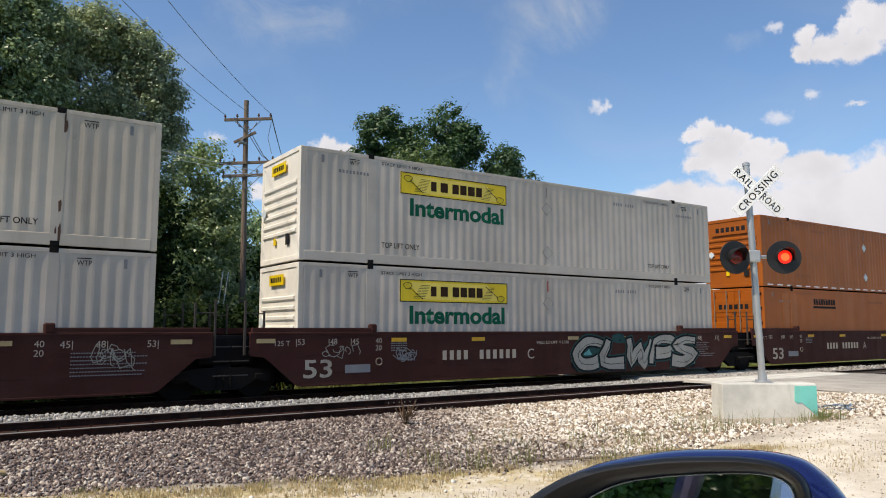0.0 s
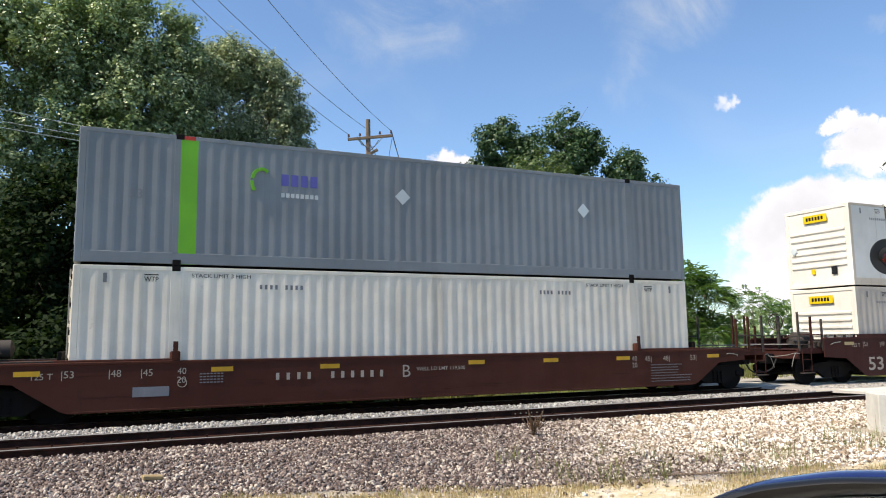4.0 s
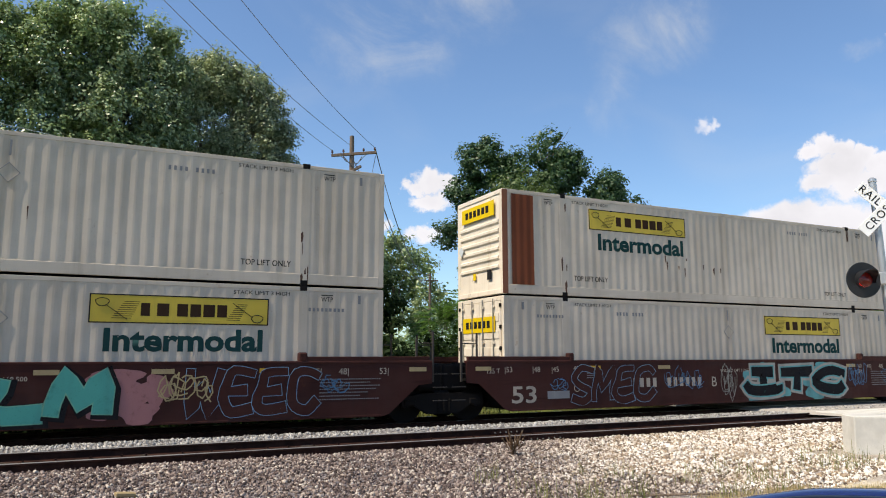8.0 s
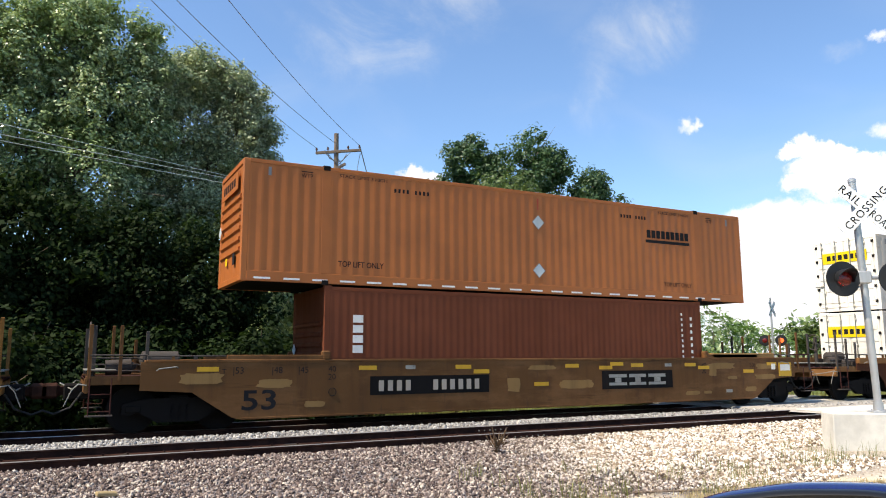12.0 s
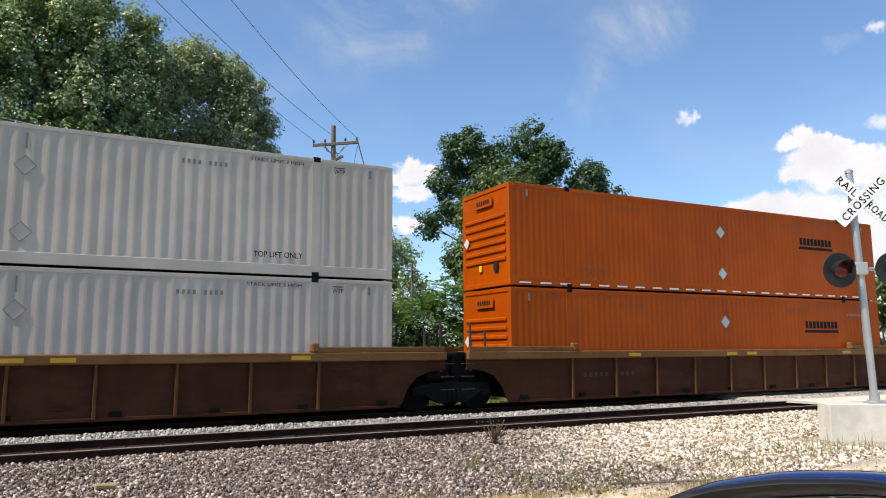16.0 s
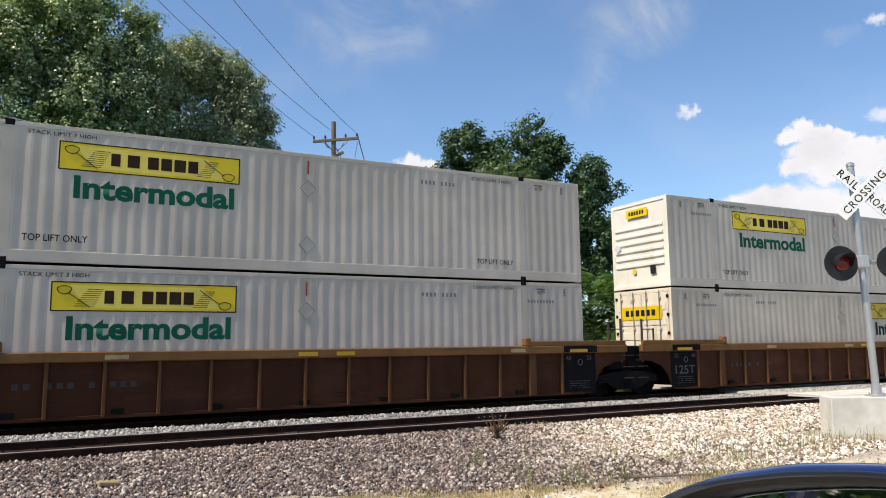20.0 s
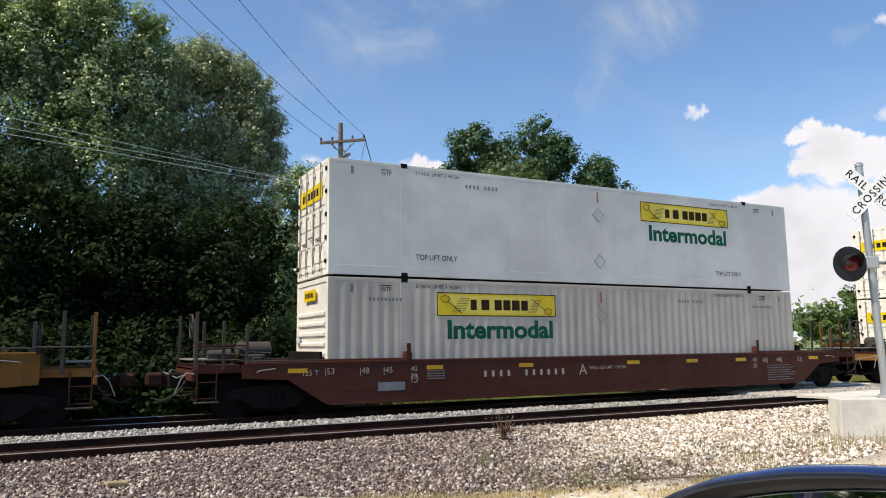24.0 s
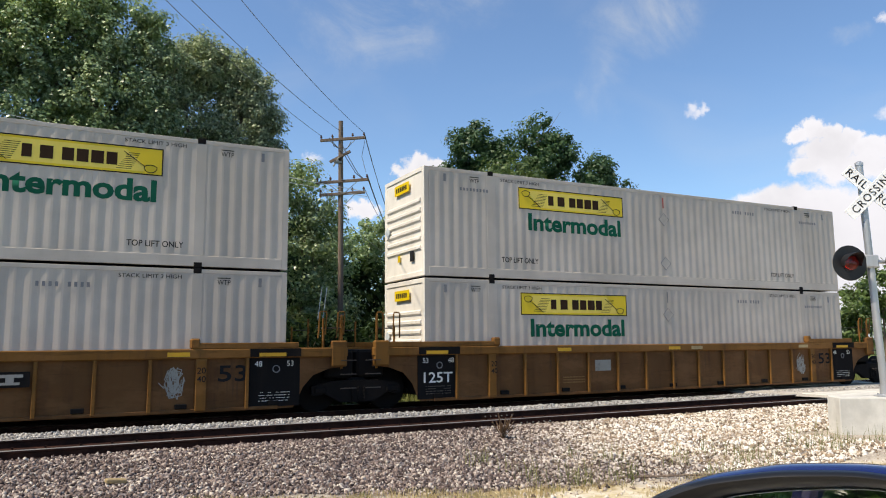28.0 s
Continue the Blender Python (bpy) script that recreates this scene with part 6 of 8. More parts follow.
                part("brake_stand", Geo().box(-half - 2.86, -half - 2.78, -0.55, -0.45, 1.1, 2.25, 0.01), "dark_steel", car)
                bw = Geo()
                bw.tube([(-half - 2.92, -0.5 + 0.27 * math.cos(a), 2.05 + 0.27 * math.sin(a)) for a in np.linspace(0, 6.283, 21)], 0.018, 6)
                for a in (0.3, 1.87, 3.44, 5.0):
                    bw.tube([(-half - 2.92, -0.5, 2.05), (-half - 2.92, -0.5 + 0.27 * math.cos(a), 2.05 + 0.27 * math.sin(a))], 0.012, 5)
                part("brake_wheel", bw, "dark_steel", car, smooth=True)
                for k in range(3):
                    zz = 1.30 + 0.13 * k
                    part("pipe", Geo().tube([(-half - 2.9, -1.1 + 0.1 * k, zz), (-half - 2.0, -1.12 + 0.1 * k, zz), (-half - 1.6, -1.05 + 0.1 * k, zz - 0.1), (-half - 1.2, -1.1 + .1 * k, zz - 0.12)], 0.016, 6), "dark_steel", car, smooth=True)
        else:
            # shared-truck joint: ladder, grab irons, dark casting
            post_mat = w["chord"] if style == "ribbed_yellow" else "dark_steel"
            if style == "ribbed_yellow":
                lk = ("grab_loop", e)
                if lk not in CACHE:
                    CACHE[lk] = [Geo().tube([(e * (half + xx), -1.40, 1.72), (e * (half + xx + 0.02), -1.46, 2.30), (e * (half + xx + 0.05), -1.46, 2.33), (e * (half + xx + 0.16), -1.46, 2.33), (e * (half + xx + 0.18), -1.46, 2.28), (e * (half + xx + 0.17), -1.40, 1.80)], 0.019, 6).mesh("grab_loop", "yellow_well", True) for xx in (0.72, 1.16)]
                    CACHE[("stand",) + lk] = Geo().box(*sorted((e * (half + 1.02), e * (half + 1.40))), -SIDE - 0.012, -SIDE + 0.14, 1.06, 1.66, 0.03).mesh("guide_stand", "yellow_well")
                for me in CACHE[lk]:
                    part("grab_loop", me, None, car)
                part("guide_stand", CACHE[("stand",) + lk], None, car)
            for s in (-1, 1):
                part("rail_post", Geo().box(e * (half + 1.30) - 0.025, e * (half + 1.30) + 0.025, s * 1.36 - 0.025, s * 1.36 + 0.025, 1.0, 2.25, 0.005), post_mat, car)
                part("rail_post", Geo().box(e * (half + 0.85) - 0.022, e * (half + 0.85) + 0.022, s * 1.36 - 0.022, s * 1.36 + 0.022, 1.45, 2.1 + rng.uniform(-0.15, 0.15), 0.005), post_mat, car)
                part("hand_rail", Geo().tube([(e * (half + 0.85), s * 1.36, 1.95), (e * (half + 1.30), s * 1.36, 1.95)], 0.014, 6), "dark_steel", car, smooth=True)
                for k in range(3):
                    part("step", Geo().box(*sorted((e * (half + 1.25), e * (half + 1.62))), s * SIDE - 0.03, s * SIDE + 0.03, 0.55 + 0.32 * k, 0.57 + 0.32 * k), "dark_steel", car)
            part("joint_casting", Geo().box(*sorted((e * (half + 1.0), e * (half + 1.70))), -1.1, 1.1, 0.78, 1.44, 0.06), "black_steel", car)
    # trucks
    truck(car, -half - 1.715 if left == "a" else -half - 1.15)
    if right == "c":
        truck(car, half + 1.15)
    elif i == len(TRAIN) - 1:
        truck(car, half + 1.715)
    # chips of yellow, stencils, number bars
    yd = ys - (0 if not w["ribbed"] else -0.09)

    def words(text, x, z, hgt, ink="ink_white", bold=0.0, width=None, y=None):
        o = part("stencil", lettering(text, hgt, ink, bold, width=width), None, car)
        o.matrix_basis = pose(-half + x, yd if y is None else y, z - drop if z > 1.0 else z)

    def chip(x, z0, wd=0.42, hh=0.10, m="chip_yellow"):
        z = z0 - drop
        part("reflector_chip", Geo().box(-half + x, -half + x + wd, yd - 0.002, yd + 0.004, z, z + hh), m, car)
    if not w["ribbed"]:
        for xx in (-0.95, 2.6, 5.2, 8.9, 11.0, 13.2, 16.6):
            chip(xx + rng.uniform(-0.2, 0.2), 1.27, 0.45, 0.10, "spray_tan" if style == "brown" and rng.random() < 0.4 else "chip_yellow")
        ink = "stencil_tan" if "brown" in style else "ink_black"
        if style != "light_brown":
            words("53", 0.1, 0.44, 0.42, ink, 0.015, 0.75)
        for xx, tx in ((-0.1, "|53"), (0.75, "|48"), (1.35, "|45"), (14.35, "45|"), (15.0, "48|"), (16.0, "53|")):
            words(tx, xx, 1.22, 0.14, ink)
        for xx in (2.05, 13.9):
            words("40", xx, 1.24, 0.13, ink)
            words("20", xx, 1.06, 0.13, ink)
        words("125 T", -0.62, 1.20, 0.12, ink)
        ring = Geo().tube([(-half + 2.15 + 0.09 * math.cos(a), yd - 0.002, 0.78 + 0.09 * math.sin(a)) for a in np.linspace(0, 6.283, 17)], 0.008, 4)
        part("stencil_ring", ring, ink, car)
        for x0, n in ((4.1, 4), (5.35, 6)):
            if style in ("yellow", "ochre"):
                x0 = {4.1: 1.45, 5.35: 2.5}[x0] if style == "yellow" else {4.1: 3.3, 5.35: 4.75}[x0]
            bk = CACHE.setdefault(("car_number_bar", drop), Geo().box(0, 0.13 - drop * 0.2, -0.002, 0.002, 0, 0.25 - drop * 0.35).mesh("number_bar", "stencil_tan"))
            for k in range(n):
                part("number_bar", bk, None, car, at=pose(-half + x0 + k * 0.235 * (0.8 if style == "yellow" else 1), yd - 0.004, 0.77))
        if style in ("yellow", "ochre"):
            a, b = (1.3, 3.5) if style == "yellow" else (3.08, 6.35)
            part("number_board", Geo().box(-half + a, -half + b, yd - 0.001, yd + 0.006, 0.68, 1.12), "black_patch", car)
        if style == "ochre":
            part("number_board", Geo().box(-half + 10.03, -half + 12.68, yd - 0.001, yd + 0.006, 0.66, 1.17), "black_patch", car)
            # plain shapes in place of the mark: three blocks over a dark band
            for x0, x1 in ((10.28, 10.92), (11.02, 11.64), (11.74, 12.40)):
                part("mark_block", Geo().box(-half + x0, -half + x1, yd - 0.006, yd - 0.002, 0.76, 0.84), "spray_silver", car)
                part("mark_block", Geo().box(-half + x0 + 0.22, -half + x1 - 0.20, yd - 0.006, yd - 0.002, 0.845, 0.975), "spray_silver", car)
                part("mark_block", Geo().box(-half + x0, -half + x1, yd - 0.006, yd - 0.002, 0.98, 1.07), "spray_silver", car)
            # tan touch-up patches with uneven edges
            for k, (xx, z0, wd, hh) in enumerate(((8.55, 0.70, 1.15, 0.24), (7.55, 1.22, 0.9, 0.12), (6.9, 0.66, 0.42, 0.38), (14.15, 1.17, 1.15, 0.20), (14.2, 0.95, 0.32, 0.36),
                                                  (15.0, 0.86, 0.4, 0.10), (16.3, 1.16, 0.95, 0.18), (16.2, 0.84, 1.0, 0.16), (13.2, 0.42, 0.55, 0.12), (13.95, 0.44, 0.32, 0.09), (15.75, 0.46, 0.5, 0.16),
                                                  (0.4, 0.9, 0.8, 0.2), (-1.2, 1.0, 0.9, 0.25), (1.5, 0.45, 0.5, 0.14))):
                n = 18
                pts = []
                for j in range(n):
                    a = j / n * 6.283
                    c, q = math.cos(a), math.sin(a)
                    r = rng.uniform(0.84, 1.08)
                    pts.append((-half + xx + wd / 2 + r * wd / 2 * math.copysign(abs(c) ** 0.45, c), z0 + hh / 2 + r * hh / 2 * math.copysign(abs(q) ** 0.45, q)))
                part("touch_up", Geo().prism(pts, 1, yd + 0.0003 * (k % 3) - 0.0012, yd + 0.004), "tan_patch", car)
            part("label_plate", Geo().box(-half + 17.35, -half + 17.95, yd - 0.004, yd + 0.004, 0.92, 1.36), "chip_yellow", car)
            part("label_plate", Geo().box(-half + 17.42, -half + 17.88, yd - 0.007, yd - 0.003, 1.10, 1.30), "ink_white", car)
            part("label_plate", Geo().box(-half + 17.0, -half + 17.18, yd - 0.004, yd + 0.004, 1.14, 1.32), "ink_white", car)
            for xx, z0 in ((14.9, 0.46), (12.4, 1.27), (4.0, 1.28)):
                part("label_plate", Geo().box(-half + xx, -half + xx + 0.26, yd - 0.004, yd + 0.004, z0, z0 + 0.09), "spray_silver", car)
            for xx, z0 in ((7.75, 0.80), (9.95, 1.21), (10.35, 1.31), (13.75, 1.18), (15.7, 1.05), (5.9, 1.15)):
                part("reflector_chip", Geo().box(-half + xx, -half + xx + 0.46, yd - 0.004, yd + 0.004, z0, z0 + 0.10), "chip_yellow", car)
            part("side_cap", Geo().box(-half + 14.4, -half + 17.2, -SIDE + 0.01, -SIDE + 0.4, 1.49, 1.66, 0.02), "tan_patch", car)
        if "brown" in style:
            for k in range(7):
                zz = 1.10 - drop - k * 0.075
                if i == 2:
                    break
                part("small_print", bars(-half + 14.55, -half + 14.55 + rng.uniform(0.8, 1.5), zz, zz + 0.022, 26, yd, 0.35), "ink_grey", car)
            for k in range(4):
                part("small_print", bars(-half + 2.5, -half + 3.0, 1.22 - drop - k * 0.06, 1.245 - drop - k * 0.06, 7, yd, 0.3), "ink_grey", car)
            words("BCABACB"[i % 7], 7.1, 0.74, 0.29, "stencil_tan")
            part("notice", Geo().box(-half + 1.2, -half + 1.9, yd, yd + 0.004, 0.52, 0.72), "ink_grey", car)
        # sprayed pictures
        yg = yd - 0.006
        if "brown" in style:
            words("WELL LD LMT 119,700" if i == 1 else "WELL LD LMT 119,500", 7.45, 1.16, 0.085, "stencil_tan", 0.004, 1.30, yg)
        if i == 1:
            scribble(car, -half + 0.3, -half + 1.7, 0.88, 1.22, "spray_silver", 4, yg, 6, 0.008)
            scribble(car, -half + 2.4, -half + 3.4, 0.75, 1.1, "ink_grey", 5, yg, 9, 0.010)
            wild_letters(car, "CLWPS", -half + 8.95, -half + 14.7, 0.26, 1.45, ((0.10, "deep_teal"), (0.06, "spray_black"), (0.0, "spray_silver")), yg, 0.125, ("spray_black", "faded_teal", "deep_teal"), 31, 1.24, 0.26, 1.6, "spray_black")
        elif i == 2:
            wild_letters(car, "AEBUB", -half + 11.55, -half + 14.2, 0.42, 1.24, ((0.045, "ink_white"), (0.018, "spray_black"), (0.0, "spray_silver")), yg, 0.08, None, 37, 1.15, 0.08, 1.2, "spray_black")
            words("NO CUT", 14.62, 0.90, 0.20, "ink_grey", 0.0, 1.0, yg)
            words("BACKS!!", 14.62, 0.62, 0.20, "ink_grey", 0.0, 1.05, yg)
            scribble(car, -half + 9.3, -half + 10.2, 0.75, 1.1, "ink_grey", 6, yg, 9, 0.010)
        elif i == 0:
            scribble(car, -half + 14.7, -half + 15.9, 0.72, 1.3, "spray_silver", 9, yg, 8, 0.008)
        elif i == 4:
            wild_letters(car, "REBEUL", -half + 8.5, -half + 14.3, 0.26, 1.45, ((0.085, "spray_black"), (0.014, "spray_silver"), (0.0, "slate_blue")), yg, 0.10, ("spray_black", "faded_green", "spray_black", "dark_blue"), 32, 1.34, 0.22, 1.7, "pale_blue")
            wild_letters(car, "LUSES", -half + 8.9, -half + 14.0, 0.30, 0.98, ((0.012, "spray_silver"), (0.0, "dark_blue")), yg - 0.030, 0.05, None, 43, 1.2, -0.12, 1.3)
            for x0, x1 in ((7.7, 8.5), (14.9, 14.1)):
                for k in range(5):
                    zz = 0.3 + 0.19 * k
                    part("graffiti_patch", Geo().prism([(-half + x0 + (x1 - x0) * 0.12 * k, zz + 0.16), (-half + x1, zz - 0.05), (-half + x1, zz + 0.17)], 1, yg + 0.0005 * k, yg + 0.004), "faded_green", car)
            scribble(car, -half + 1.8, -half + 3.6, 0.42, 0.62, "ink_white", 14, yg, 14, 0.009)
            scribble(car, -half + 4.0, -half + 6.4, 0.42, 0.66, "ink_white", 24, yg, 18, 0.009)
        elif i == 5:
            blobs(car, -half + 4.9, -half + 6.6, 0.18, 1.0, "spray_pink", 15, yg + 0.004, 9)
            blobs(car, -half + 9.6, -half + 11.5, 0.25, 1.42, "spray_pink", 25, yg + 0.004, 9)
            wild_letters(car, "PALM", -half + 5.85, -half + 10.2, 0.26, 1.45, ((0.075, "spray_black"), (0.022, "faded_green"), (0.0, "spray_teal")), yg, 0.155, None, 38, 1.2, 0.16, 1.15, None, 0.05)
            wild_letters(car, "WEEC", -half + 11.6, -half + 14.5, 0.30, 1.44, ((0.013, "pale_blue"), (0.0, "brown_well")), yg, 0.10, None, 16, 1.25, 0.10, 1.2)
            scribble(car, -half + 14.4, -half + 15.4, 0.8, 1.2, "spray_blue", 26, yg - 0.005, 6, 0.008)
            scribble(car, -half + 10.8, -half + 12.4, 0.7, 1.3, "spray_tan", 17, yg - 0.010, 9, 0.014)
            scribble(car, -half + 5.0, -half + 6.0, 1.0, 1.4, "spray_tan", 27, yg, 8, 0.012)
        elif i == 6:
            blobs(car, -half + 8.4, -half + 13.2, 0.25, 1.44, "faded_teal", 39, yg + 0.006, 12)
            wild_letters(car, "ITC", -half + 8.35, -half + 13.1, 0.24, 1.46, ((0.12, "spray_silver"), (0.045, "faded_teal"), (0.0, "spray_black")), yg, 0.165, None, 39, 1.16, 0.04, 1.05)
            scribble(car, -half + 1.1, -half + 2.0, 0.7, 1.1, "spray_blue", 18, yg, 4, 0.008)
            wild_letters(car, "SMEC", -half + 1.9, -half + 4.8, 0.32, 1.42, ((0.013, "pale_blue"), (0.0, "brown_well")), yg, 0.09, None, 17, 1.25, 0.12, 1.2)
            scribble(car, -half + 5.0, -half + 6.9, 0.6, 1.35, "spray_blue", 19, yg, 8, 0.008)
            scribble(car, -half + 7.3, -half + 8.2, 0.3, 1.40, "spray_silver", 20, yg, 9, 0.008)
            scribble(car, -half + 13.1, -half + 14.4, 0.6, 1.42, "spray_blue", 21, yg, 9, 0.008)
            scribble(car, -half + 15.0, -half + 15.9, 0.6, 1.2, "spray_blue", 22, yg, 6, 0.008)
        elif i == 7:
            wild_letters(car, "SERNO", -half + 4.1, -half + 9.5, 0.25, 1.44, ((0.035, "spray_black"), (0.0, "dull_grey")), yg, 0.17, ("dull_grey",), 33, 1.3, 0.10, 1.35, "spray_black")
            wild_letters(car, "SUE", -half + 11.6, -half + 15.2, 0.25, 1.42, ((0.028, "spray_black"), (0.0, "dull_grey")), yg, 0.19, ("dull_grey",), 34, 1.25, 0.05, 1.3, "spray_black")
    else:
        yp = -SIDE + 0.085
        for e in (-1, 1):
            if style == "ribbed_yellow" or i in (12, 13, 14):
                x0 = -half - 0.24 if e < 0 else half - 0.84
                part("data_panel", Geo().box(x0, x0 + 1.14, yp - 0.002, yp + 0.012, 0.22, 1.29), "black_patch", car, "black stencilled panel")
                part("data_panel", Geo().box(x0, x0 + 1.14, -SIDE - 0.006, -SIDE + 0.01, 1.31, 1.49), "black_patch", car)
                part("reflector_chip", Geo().box(x0 + 0.2, x0 + 0.80, -SIDE - 0.009, -SIDE - 0.005, 1.32, 1.40), "chip_yellow", car)
                for tx, dx in (("53", 0.14), ("48", 0.84)) if e < 0 else (("48", 0.12), ("53", 0.84)):
                    o = part("stencil", lettering(tx, 0.12, "ink_white" if style == "ribbed_yellow" else "stencil_dim"), None, car)
                    o.matrix_basis = pose(x0 + dx, yp - 0.006, 1.10)
                if e < 0:
                    o = part("stencil", lettering("125T", 0.25, "ink_white" if style == "ribbed_yellow" else "stencil_dim", 0.012, width=0.80), None, car)
                    o.matrix_basis = pose(x0 + 0.16, yp - 0.006, 0.62)
                ring = Geo().tube([(x0 + 0.60 + 0.075 * math.cos(a), yp - 0.004, 1.04 + 0.075 * math.sin(a)) for a in np.linspace(0, 6.283, 17)], 0.014, 4)
                part("stencil_ring", ring, "ink_grey" if style == "ribbed_yellow" else "stencil_dim", car)
                for k in range(4):
                    part("small_print", bars(x0 + 0.22, x0 + 0.92, 0.52 - 0.06 * k, 0.534 - 0.06 * k, 20, yp - 0.006, 0.3, rng=rng, skip=0.2), "ink_white" if e > 0 and style == "ribbed_yellow" else "stencil_dim", car)
        if style == "ribbed_yellow":
            o = part("stencil", lettering("53", 0.34, "ink_black", 0.012, width=0.62), None, car)
            o.matrix_basis = pose(half - 1.50, yp + 0.002, 0.80)
            if i == 17:
                part("number_board", Geo().box(-half + 2.2, -half + 3.94, yp - 0.08, yp - 0.072, 0.66, 0.94), "black_patch", car)
                bar_row("number_bar", -half + 2.32, -half + 2.86, 0.72, 0.88, 4, yp - 0.084, "spray_silver", car, 0.35)
                bar_row("number_bar", -half + 3.06, -half + 3.80, 0.72, 0.88, 6, yp - 0.084, "spray_silver", car, 0.35)
                scribble(car, -half + 9.42, -half + 9.98, 0.55, 1.1, "black_patch", 61, yp - 0.001, 9, 0.012)
                scribble(car, -half + 11.45, -half + 12.15, 0.55, 1.1, "black_patch", 62, yp - 0.001, 12, 0.014)
            if i == 18:
                part("number_board", Geo().box(-half + 9.40, -half + 11.12, yp - 0.08, yp - 0.072, 0.80, 1.10), "black_patch", car)
                for x0 in (9.52, 10.04, 10.56):
                    for x1, x2, z1, z2 in ((x0, x0 + 0.44, 0.99, 1.05), (x0 + 0.15, x0 + 0.29, 0.90, 0.99), (x0 + 0.05, x0 + 0.39, 0.85, 0.90)):
                        part("mark_block", Geo().box(-half + x1, -half + x2, yp - 0.084, yp - 0.0805, z1, z2), "spray_silver", car)
                scribble(car, -half + 6.2, -half + 7.25, 0.62, 1.15, "black_patch", 63, yp - 0.001, 16, 0.016)
            xw = 10.45 if i == 17 else 5.22
            part("white_panel", Geo().box(-half + xw, -half + xw + 0.55, yp, yp + 0.008, 0.78, 1.08), "spray_silver", car)
            for xx in (1.9, 14.3):
                for tx, zz in (("20", 0.98), ("40", 0.80)):
                    o = part("stencil", lettering(tx, 0.13, "ink_black", 0.006), None, car)
                    o.matrix_basis = pose(-half + xx - 0.09, -SIDE + 0.006, zz)
            for k in range(3):
                part("small_print", bars(-half + 4.12, -half + 4.85, 0.62 - 0.07 * k, 0.65 - 0.07 * k, 14, yp, 0.3), "tan_patch", car)
            if i in (18, 19):
                scribble(car, half - 2.75, half - 2.15, 0.45, 1.15, "spray_silver", i, yp - 0.001, 16, 0.008)
        else:
            bar_row("number_bar", -half + 2.3, -half + 4.6, 0.78, 0.90, 12, yp, "dark_steel", car, 0.4, rng, 0.3)
        for xx in (3.9, 7.9, 8.8, 13.6):
            part("reflector_chip", Geo().box(-half + xx, -half + xx + 0.45, -SIDE - 0.004, -SIDE + 0.002, 1.34, 1.43), "chip_yellow" if rng.random() < 0.6 else "spray_tan", car)
    return car


def build_train():
    for i, (low, up, style, left, right) in enumerate(TRAIN):
        x = STACK_X[i] + BOX_L / 2
        MOVERS.append((well_car(i, style, left, right), x, TRACK_FAR, 0.0))
        for nm, z in ((low, 0.358), (up, 0.358 + BOX_H)):
            st = dict(BOXES[nm])
            st["seed"] = i * 2 + (z > 1)
            ob = container(st)
            MOVERS.append((ob, x, TRACK_FAR, z))
    for ob, x, y, z in MOVERS:
        ob.matrix_basis = pose(x, y, z)

# ---- crossing signal on its concrete block ----
LAMPS = []
FACE = -36.0          # turn of the signs about the mast


